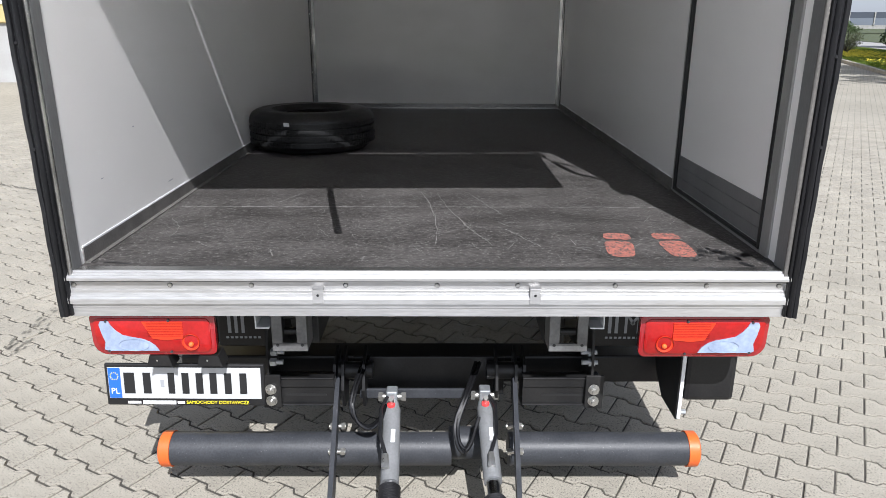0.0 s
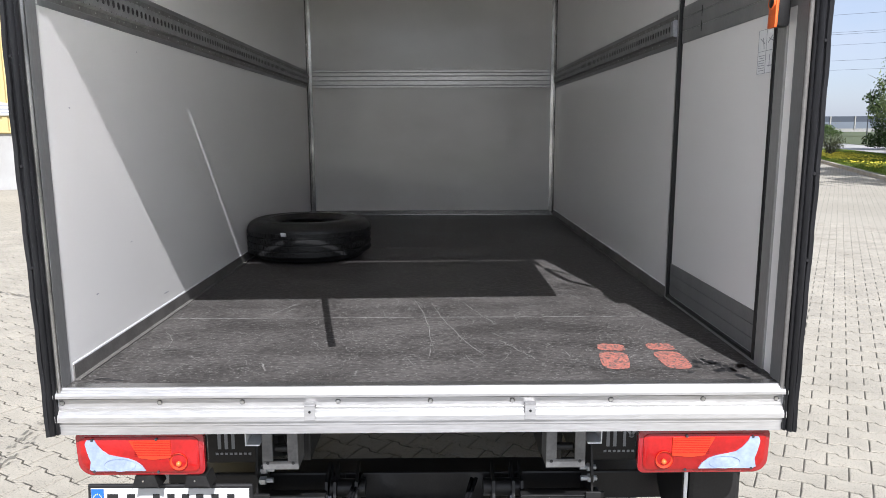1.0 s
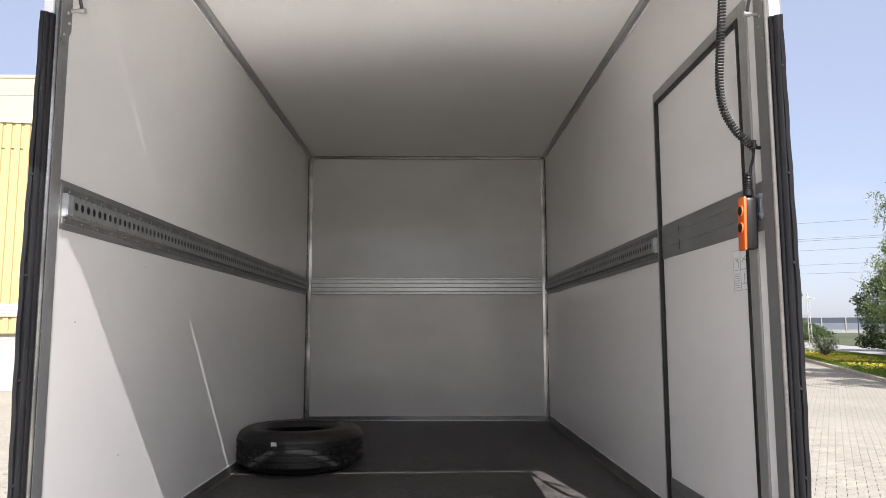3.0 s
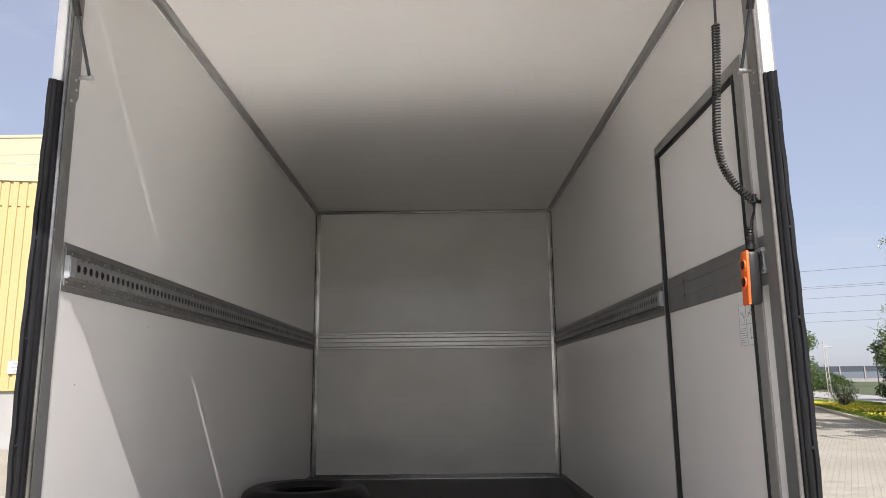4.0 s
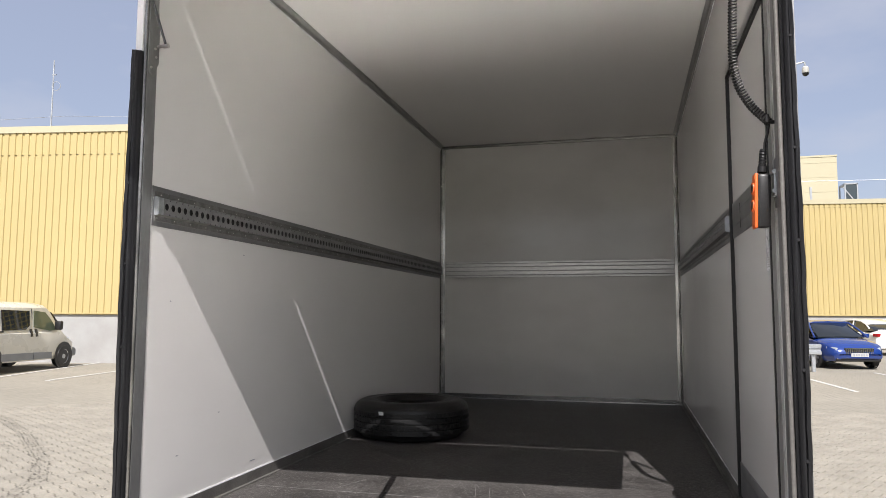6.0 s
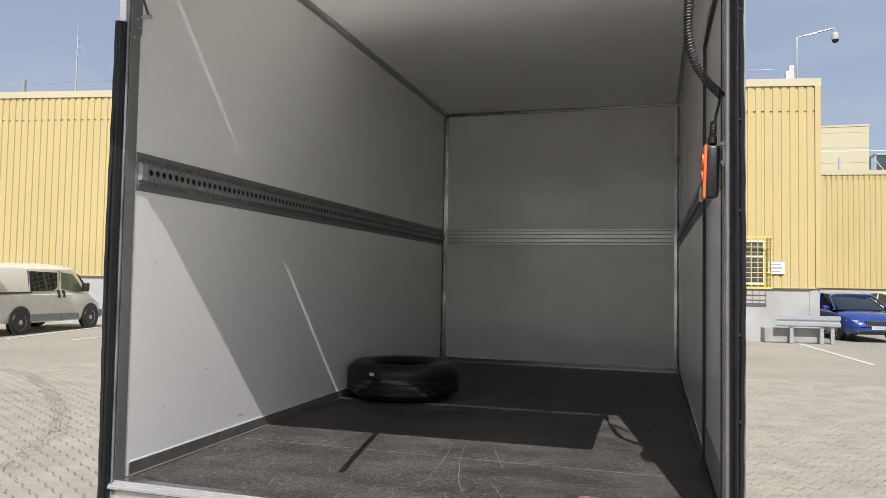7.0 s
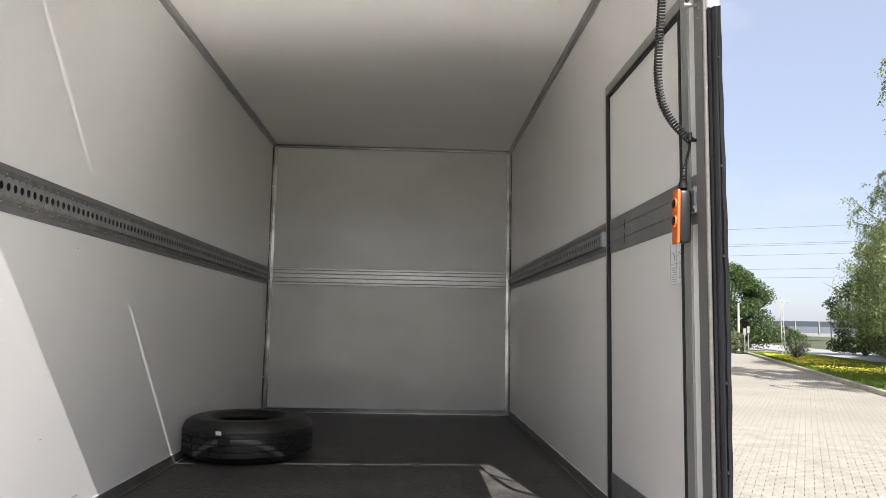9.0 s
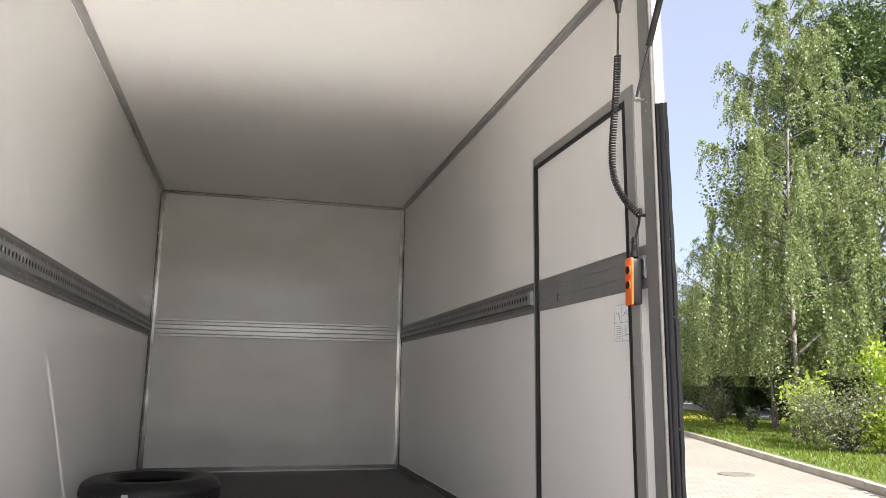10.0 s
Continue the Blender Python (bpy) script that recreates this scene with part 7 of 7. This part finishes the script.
shrub((18.6, 23.9, 0.1), 1.45, 0.95, 31, "grey-green shrub with pale tips on the verge", GREY_LEAF, 4200, 0.065, 12)
shrub((19.3, 23.4, 0.1), 1.35, 0.4, 32, "small dark shrub on the verge", HEDGE_LEAF, 3000, 0.08)
shrub((22.4, 38.4, 0.1), 1.45, 1.1, 33, "sparse flowering shrub on the verge", GREY_LEAF, 800, 0.07, 18)
shrub((24.2, 41.6, 0.1), 1.0, 0.9, 36, "sparse flowering shrub on the verge", GREY_LEAF, 900, 0.08, 10)
broadleaf("shrub", (25.1, 52.2, 0.1), 1.45, 1.0, 34, "rounded clipped green shrub at the end of the verge", GREY_LEAF, 9000, 0.08, 0.04, 50, group="verge shrubs", category="shrub")
shrub((14.0, 12.65, 0.1), 1.6, 1.35, 35, "grey-green arching shrub on the verge", GREY_LEAF, 7500, 0.06, 34)
shrub((14.7, 14.5, 0.1), 1.95, 0.9, 37, "bright yellow-green sumac shrub", YELLOW_LEAF, 1000, 0.15, 12)
shrub((16.1, 13.3, 0.1), 2.8, 0.8, 38, "bright yellow-green tall shrub", YELLOW_LEAF, 2600, 0.11, 14)
shrub((14.4, 12.0, 0.1), 1.1, 0.5, 39, "bright green low shrub", YELLOW_LEAF, 1500, 0.085, 8)
shrub((14.9, 11.4, 0.1), 1.3, 0.7, 40, "grey-green low shrub on the verge", GREY_LEAF, 3600, 0.055, 16)
shrub((16.6, 19.4, 0.1), 0.8, 0.4, 51, "small thin sapling on the verge", HEDGE_LEAF, 350, 0.08, 5)


def meadow():
    """Grass blades and dandelions on the verge."""
    rng = np.random.default_rng(5)
    n = 90000
    y = 4 + 46 * rng.uniform(0, 1, n) ** 1.3
    lo, hi = 7.35 + 0.362 * y, 15.9 + 0.27 * y
    x = lo + (hi - lo) * rng.uniform(0, 1, n)
    h = rng.uniform(0.03, 0.1, n)
    c = np.stack([x, y, np.full(n, 0.1)], 1)
    lean = rng.normal(size=(n, 2)) * 0.4
    w = 0.011 + 0.0007 * y
    a = rng.uniform(0, 2 * math.pi, n)
    v = np.empty((n, 3, 3))
    v[:, 0] = c + np.stack([np.cos(a) * w, np.sin(a) * w, np.zeros(n)], 1)
    v[:, 1] = c - np.stack([np.cos(a) * w, np.sin(a) * w, np.zeros(n)], 1)
    v[:, 2] = c + np.stack([lean[:, 0] * h, lean[:, 1] * h, h], 1)
    tagged(new("grass", from_arrays("grass", v.reshape(-1, 3), np.arange(3 * n).reshape(-1, 3), BLADE)), "uneven green grass blades of the verge", "grass", kind="stuff")
    n = 3200
    y = 20 + 30 * rng.beta(1.8, 1.2, n)
    lo, hi = 7.5 + 0.362 * y, 14.0 + 0.27 * y
    x = lo + (hi - lo) * rng.beta(1.1, 1.6, n)
    keep = noise_keep(x, y)
    x, y = x[keep], y[keep]
    n = len(x)
    c = np.stack([x, y, 0.1 + rng.uniform(0.06, 0.16, n)], 1)
    ang = np.arange(6) * math.pi / 3
    r = rng.uniform(0.02, 0.04, n)
    v = c[:, None] + np.stack([np.cos(ang)[None] * r[:, None], np.sin(ang)[None] * r[:, None], np.tile((np.arange(6) % 2) * 0.02, (n, 1))], 2)
    tagged(new("dandelions", from_arrays("dandelions", v.reshape(-1, 3), np.arange(6 * n).reshape(-1, 6), DANDELION)), "yellow dandelion flowers in the verge grass", "flowers", kind="stuff")


def noise_keep(x, y):
    return np.array([noise.noise(Vector((a * 0.35, b * 0.2, 1.3))) > -0.12 for a, b in zip(x, y)])


meadow()


# ---- far things ----
def poles():
    ob = thing("concrete_pole", (27.2, 56.0, 0), "pale concrete pole at the end of the yard", "pole")
    bm = bmesh.new()
    rod(bm, (27.2, 56.0, 0), (27.25, 56.0, 4.0), 0.1, 0.08, n=10)
    part("shaft", bm, POLE, ob, smooth=True)
    ob = thing("lattice_pole", (24.2, 43.2, 0.1), "pale lattice pole carrying overhead wires", "pole")
    for s in (-1, 1):
        bm = bmesh.new()
        rod(bm, (24.22 + s * 0.11, 43.2, 0.1), (24.12 + s * 0.06, 43.2, 3.8), 0.03, 0.026, n=6)
        part("leg", bm, POLE, ob)
    bm = bmesh.new()
    for k in range(9):
        z = 0.4 + 0.4 * k
        rod(bm, (24.21 - 0.09, 43.2, z), (24.2 + 0.08, 43.2, z + 0.2), 0.013, n=5)
    part("lacing", bm, POLE, ob)
    bm = bmesh.new()
    rod(bm, (24.0, 43.2, 3.7), (24.6, 43.2, 3.62), 0.03, n=6)
    rod(bm, (24.1, 43.2, 3.75), (24.1, 43.2, 4.0), 0.05, n=8)
    part("crossarm", bm, POLE, ob)
    for x, y, z in ((25.34, 51.0, 1.9), (25.62, 51.0, 2.05)):
        ob = thing("road_sign", (x, y, 0.0), "grey back of a road sign on a post", "sign", "road signs")
        bm = bmesh.new()
        rod(bm, (x, y, 0), (x, y, z), 0.035, n=8)
        part("post", bm, GALV, ob)
        bm = bmesh.new()
        box(bm, x - 0.11, x + 0.11, y - 0.05, y - 0.04, z - 0.5, z, 0.004)
        part("sign_plate", bm, CONCRETE, ob)
    ob = thing("street_lamp", (34.4, 50.5, 0.1), "tall grey street lamp post", "street lamp", "street lamps")
    bm = bmesh.new()
    rod(bm, (34.4, 50.5, 0), (34.4, 50.5, 5.4), 0.08, 0.05, n=8)
    part("post", bm, CONCRETE, ob)
    for x, y, h in ((52.0, 100.0, 4.6), (61.5, 100.0, 7.0)):
        q = thing("street_lamp", (x, y, 0.0), "far grey street lamp post", "street lamp", "street lamps")
        bm = bmesh.new()
        rod(bm, (x, y, 0), (x, y, h), 0.08, 0.06, n=6)
        part("post", bm, GREY_STEEL, q)
    for k, (x, y) in enumerate(((19.8, 53.6), (17.5, 53.2), (22.2, 55.5))):
        bm = bmesh.new()
        box(bm, -1.0, 1.0, -0.35, 0.35, 0.0, 0.42, 0.1, pose(x, y, 0, 0, 0, 10 * k))
        tagged(part("boulder", bm, PALE_CONCRETE, smooth=True), "pale flat concrete block lying on the ground", "block", "concrete blocks")


poles()


def viaduct():
    ob = thing("viaduct", (80, 150, 0), "grey road viaduct with a noise barrier in the distance", "bridge")
    a, b = Vector((20, 150, 0)), Vector((190, 95, 0))
    way = (b - a).normalized()
    for name, z0, z1, o0, o1, ma in (("deck", 0.9, 1.5, -4, 4, CONCRETE), ("noise_barrier", 1.5, 2.7, 3.8, 4.0, BARRIER), ("barrier_top", 2.7, 3.7, 3.7, 3.95, DARK_BARRIER)):
        bm = bmesh.new()
        slab(bm, a, b, z0, z1, o0, o1)
        part(name, bm, ma, ob)
    for k in range(12):
        p = a + way * (k * 15.0 + 6)
        bm = bmesh.new()
        box(bm, p.x - 0.9, p.x + 0.9, p.y - 0.9, p.y + 0.9, -0.1, 0.9)
        part("pier", bm, CONCRETE, ob)
    for k in range(45):
        p = a + way * (k * 4.0) + Vector((way.y, -way.x, 0)) * 4.05
        bm = bmesh.new()
        box(bm, p.x - 0.1, p.x + 0.1, p.y - 0.1, p.y + 0.1, 1.5, 3.7)
        part("barrier_post", bm, CONCRETE, ob)


BARRIER = mat("pale_noise_barrier", (0.13, 0.15, 0.18), 0.5, var=0.1, scale=0.3, bump=0.0)
DARK_BARRIER = mat("dark_noise_barrier", (0.05, 0.06, 0.08), 0.5, var=0.1, scale=0.3, bump=0.0)
viaduct()


def far_woods():
    """Low line of far trees that closes the horizon."""
    rng = np.random.default_rng(9)
    cents = []
    for k in range(150):
        a = math.radians(rng.uniform(-25, 205))
        d = rng.uniform(230, 330)
        h = rng.uniform(2.2, 4.2)
        m = 300
        q = rng.normal(size=(m, 3))
        q /= np.linalg.norm(q, axis=1)[:, None]
        q *= (rng.uniform(0, 1, m) ** 0.4)[:, None]
        cents.append(np.array([d * math.cos(a), 10 + d * math.sin(a), h * 0.5]) + q * np.array([9, 9, h * 0.55]))
    ob = leaf_cloud("far_woods", np.concatenate(cents), None, 0.9, HEDGE_LEAF, None, "", 0, rng)
    tagged(ob, "dark line of distant trees on the horizon", "woods", kind="stuff")


far_woods()


def power_line():
    """Overhead line across the sky, between two far lattice towers."""
    ob = thing("power_line", (63, 111, 0), "thin overhead power cables between far steel towers", "power line")
    way = Vector((0.874, -0.486, 0))
    side = Vector((0.486, 0.874, 0))
    ends = (-125.0, 150.0)
    for e in ends:
        p = Vector((63, 111, 0)) + way * e
        bm = bmesh.new()
        for sx in (-1, 1):
            for sy in (-1, 1):
                rod(bm, (p.x + sx * 1.6, p.y + sy * 1.6, -0.1), (p.x + sx * 0.3, p.y + sy * 0.3, 26), 0.12, 0.08, n=5)
        for k in range(10):
            w = 1.6 - 0.13 * k
            rod(bm, (p.x - w, p.y - w, 2.5 * k), (p.x + w - 0.13, p.y - w + 0.13, 2.5 * k + 2.5), 0.05, n=4)
        for z in (13.5, 17.5, 21.5):
            rod(bm, p + side * -3 + Vector((0, 0, z)), p + side * 3 + Vector((0, 0, z)), 0.1, n=5)
        part("tower", bm, GALV, ob, "grey steel lattice tower")
    for z, off in ((18.5, -2.6), (16.5, 2.6), (15.6, -2.8), (14.6, 2.8), (11.75, -2.6), (10.7, 2.6)):
        bm = bmesh.new()
        pts = []
        for u in np.linspace(-1, 1, 36):
            d = ends[0] + (ends[1] - ends[0]) * (u + 1) / 2
            p = Vector((63, 111, 0)) + way * d + side * off
            pts.append((p.x, p.y, z + 3.0 * (d / 140.0) ** 2))
        sweep(bm, pts, 0.022, 4)
        part("cable", bm, GREY_STEEL, ob)


power_line()


# ---- tyre marks on the paving ----
def tyre_marks():
    rng = np.random.default_rng(12)
    for line, w, dense in ((((-10.1, 7.6), (-9.1, 7.2), (-7.7, 6.2), (-6.0, 4.75), (-5.3, 4.0), (-5.0, 3.4), (-4.5, 2.6)), 0.16, 0.6), (((-8.3, 5.9), (-7.6, 5.7), (-6.7, 5.1)), 0.12, 0.4),
                    (((-2.28, 1.95), (-2.25, 1.64), (-2.22, 1.26)), 0.09, 0.5), (((-4.7, 5.4), (-4.1, 5.1)), 0.05, 0.5)):
        pts = [np.array(p) for p in line]
        verts, quads = [], []
        for a, b in zip(pts, pts[1:]):
            d = (b - a) / np.linalg.norm(b - a)
            nrm = np.array([-d[1], d[0]])
            for k in range(int(np.linalg.norm(b - a) / 0.035)):
                for lane in range(5):
                    if rng.uniform() > dense * (1.0 if lane in (0, 1, 4) else 0.7):
                        continue
                    c = a + d * (k * 0.035 + rng.uniform(-0.01, 0.01)) + nrm * ((lane - 2) / 4 * w + rng.normal() * 0.006)
                    e, f = d * rng.uniform(0.008, 0.022), nrm * rng.uniform(0.004, 0.010)
                    i = len(verts)
                    verts += [(*q, 0.0042) for q in (c - e - f, c + e - f * 0.7, c + e * 0.8 + f, c - e + f)]
                    quads.append((i, i + 1, i + 2, i + 3))
        tagged(new("tyre_mark", from_arrays("tyre_mark", verts, quads, SKID)), "dark rubber tyre mark curving over the paving", "tyre mark", "tyre marks on the paving", "stuff")


tyre_marks()


# ---- marks on the truck floor ----
def floor_marks():
    rng = random.Random(3)

    def smear(pts, w, name="floor_scratch", material=SCRATCH):
        bm = bmesh.new()
        prev = None
        for i, p in enumerate(pts):
            q = pts[min(i + 1, len(pts) - 1)]
            o = pts[max(i - 1, 0)]
            d = Vector((q[0] - o[0], q[1] - o[1], 0)).normalized()
            n = Vector((-d.y, d.x, 0)) * w * rng.uniform(0.3, 1.0) * (0.4 if i in (0, len(pts) - 1) else 1)
            a, b = bm.verts.new((p[0] + n.x, p[1] + n.y, FZ + 0.0009)), bm.verts.new((p[0] - n.x, p[1] - n.y, FZ + 0.0009))
            if prev:
                bm.faces.new((prev[0], prev[1], b, a))
            prev = (a, b)
        return part(name, bm, material, truck)

    def curve(a, b, bend, steps=14):
        pts = []
        for k in range(steps):
            u = k / (steps - 1)
            pts.append((a[0] + (b[0] - a[0]) * u + bend * math.sin(math.pi * u) + rng.uniform(-0.004, 0.004), a[1] + (b[1] - a[1]) * u))
        return pts

    for a, b, bend, w in (((-0.06, 1.02), (0.01, 0.22), 0.03, 0.002), ((0.01, 0.98), (0.2, 0.22), -0.02, 0.002), ((0.14, 1.0), (0.27, 0.6), 0.0, 0.0025), ((0.26, 0.42), (0.36, 0.2), 0.0, 0.0025),
                          ((-0.56, 0.98), (-0.64, 0.78), 0.0, 0.004), ((-0.98, 0.55), (-0.9, 0.3), 0.03, 0.002), ((-0.53, 0.18), (-0.5, 0.1), 0.0, 0.003), ((-0.21, 0.1), (-0.22, 0.05), 0.0, 0.004)):
        smear(curve(a, b, bend), w)
    # small pale scratches, multiplied near the sill to paint the sunlit floor brighter
    for k in range(240):
        x, y = rng.uniform(-0.95, 0.95), rng.uniform(0.06, 1.5)
        d, a = rng.uniform(0.02, 0.12), rng.uniform(0, 6.28)
        smear(curve((x, y), (x + d * math.cos(a), y + d * math.sin(a)), rng.uniform(-0.01, 0.01), 5), 0.0016)
    # worn pale edge of the joint between two floor boards
    for y, spans in ((0.7302, ((-1.03, -0.62), (-0.6, -0.05), (-0.03, 0.42), (0.46, 0.9))),):
        for x0, x1 in spans:
            smear([(x0 + (x1 - x0) * k / 16, y + rng.uniform(-0.001, 0.001)) for k in range(17)], 0.0055)
    # dark wet-looking stain near the corner
    for k in range(34):
        x, y = 0.93 + rng.gauss(0, 0.045), 0.12 + rng.gauss(0, 0.05)
        r = rng.uniform(0.003, 0.016)
        bm = bmesh.new()
        bm.faces.new([bm.verts.new((x + r * rng.uniform(0.6, 1.3) * math.cos(a * 0.698), y + r * 1.4 * rng.uniform(0.6, 1.3) * math.sin(a * 0.698), FZ + 0.0007)) for a in range(9)])
        part("floor_stain", bm, INK, truck)
    for x, y in ((-0.96, 0.02), (-1.0, 0.035), (-0.9, 0.32)):
        smear([(x, y), (x + 0.025, y + 0.004), (x + 0.05, y + 0.002)], 0.008, "floor_stain", INK)
    # small scuffs on the white panels
    for y, z, w, h in ((0.219, 1.173, 0.012, 0.0025), (0.794, 1.045, 0.03, 0.003), (0.145, 1.762, 0.006, 0.003), (0.666, 1.978, 0.008, 0.0025), (0.5, 1.3, 0.01, 0.002)):
        bm = bmesh.new()
        bm.faces.new([bm.verts.new((-HW + 0.0006, y + w * rng.uniform(0.7, 1.2) * math.cos(a * 1.047), z + h * rng.uniform(0.6, 1.3) * math.sin(a * 1.047))) for a in range(6)])
        part("wall_scuff", bm, GREY_INK, wall_l)
    # painted footprints: sole and heel
    for cx, w, lean in ((0.603, 0.0, -8.7), (0.806, 0.0, -0.6)):
        m = pose(cx, 0.095, 0, 0, 0, lean) @ pose(0, -0.095, 0)
        ob = None
        for y0, y1, w0, w1 in ((0.095, 0.272, 0.043, 0.05), (0.288, 0.365, 0.049, 0.044)):
            bm = bmesh.new()
            ring = []
            for k in range(20):
                a = 2 * math.pi * k / 20
                sy = math.copysign(abs(math.sin(a)) ** 0.55, math.sin(a))
                sx = math.copysign(abs(math.cos(a)) ** 0.55, math.cos(a))
                yy = (y0 + y1) / 2 + sy * (y1 - y0) / 2
                ww = w0 + (w1 - w0) * (yy - y0) / (y1 - y0)
                ring.append(bm.verts.new(m @ Vector((sx * ww, yy, FZ + 0.0012))))
            bm.faces.new(ring)
            part("footprint_mark", bm, RED_MARK, truck, "worn red painted footprint mark")


floor_marks()


# ---- paving blocks ----
def paving_blocks():
    L, P, g = 0.2, 0.14, 0.0056
    wide, slim = 0.0815 - g, 0.0585 - g
    e = L / 2 - 0.0034
    half = [(-e, wide), (-0.060, wide), (-0.040, slim), (0.040, slim), (0.060, wide), (e, wide)]
    ring = half + [(-u, -v) for u, v in half]
    ring = np.array(ring)
    inner = ring * np.array([(e - 0.004) / e, 1.0])
    inner[:, 1] -= np.sign(inner[:, 1]) * 0.004
    k = len(ring)
    vu = np.concatenate([np.c_[inner, np.zeros(k)], np.c_[ring, np.full(k, -0.003)], np.c_[ring, np.full(k, -0.032)]])
    xyz = vu[:, :1] * np.r_[CU, 0] + vu[:, 1:2] * np.r_[CV, 0] + vu[:, 2:] * np.array([0, 0, 1.0])
    quads = []
    for a in range(2):
        for i in range(k):
            j = (i + 1) % k
            quads.append((a * k + j, a * k + i, (a + 1) * k + i, (a + 1) * k + j))
    cap = [(0, 1, 10, 11), (1, 2, 9, 10), (2, 3, 8, 9), (3, 4, 7, 8), (4, 5, 6, 7)]
    cap = [tuple(reversed(q)) for q in cap]
    faces = np.array(quads + cap)
    near, far = [], []
    for j in range(-120, 140):
        for i in range(-110, 110):
            c = CU * ((i + 0.5 * (j % 2)) * L) + CV * (j * P)
            x, y = c
            if y < -0.6 or x > kerb_x(y) - 0.22 or (abs(x) < 0.95 and y > 2.4) or (x - 8.99) ** 2 + (y - 10.2) ** 2 < 0.19:
                continue
            d = math.hypot(x, y + 2.0)
            if d > 14.5 or (abs(x) < 1.0 and y > 7.0):
                continue
            if -2.2 < x < 2.2 and -0.1 < y < 1.35 and len(near) < 300 and (abs(x) > 0.75 or y < 0.5):
                near.append(c)
            else:
                far.append(c)
    rng = np.random.default_rng(4)
    me = from_arrays("paving_block", xyz, faces, PAVER)
    for c in near:
        ob = new("paving_block", me)
        ob.parent = ground
        ob.location = (c[0], c[1], rng.normal() * 0.0008)
        ob.rotation_euler = (rng.normal() * 0.003, rng.normal() * 0.003, 0)
    far = np.array(far)
    n = len(far)
    v = np.repeat(xyz[None], n, 0)
    v[:, :, 2] += (rng.normal(size=(n, 1)) * 0.001) + v[:, :, 0] * rng.normal(size=(n, 1)) * 0.003 + v[:, :, 1] * rng.normal(size=(n, 1)) * 0.003
    v[:, :, :2] += far[:, None, :]
    idx = faces[None] + (np.arange(n) * len(xyz))[:, None, None]
    field = new("paving_field", from_arrays("paving_field", v.reshape(-1, 3), idx.reshape(-1, 4), PAVER))
    field.parent = ground
    tagged(field, "pale concrete interlocking paving blocks", kind="stuff")


bed = [(y, -math.sqrt(14.4 ** 2 - (y + 2) ** 2), min(math.sqrt(14.4 ** 2 - (y + 2) ** 2), kerb_x(y) - 0.02)) for y in np.linspace(-0.6, 12.2, 40)]
strip("joint_sand", bed, -0.0065, JOINT, "dark sand filling the paving joints", "sand")
paving_blocks()
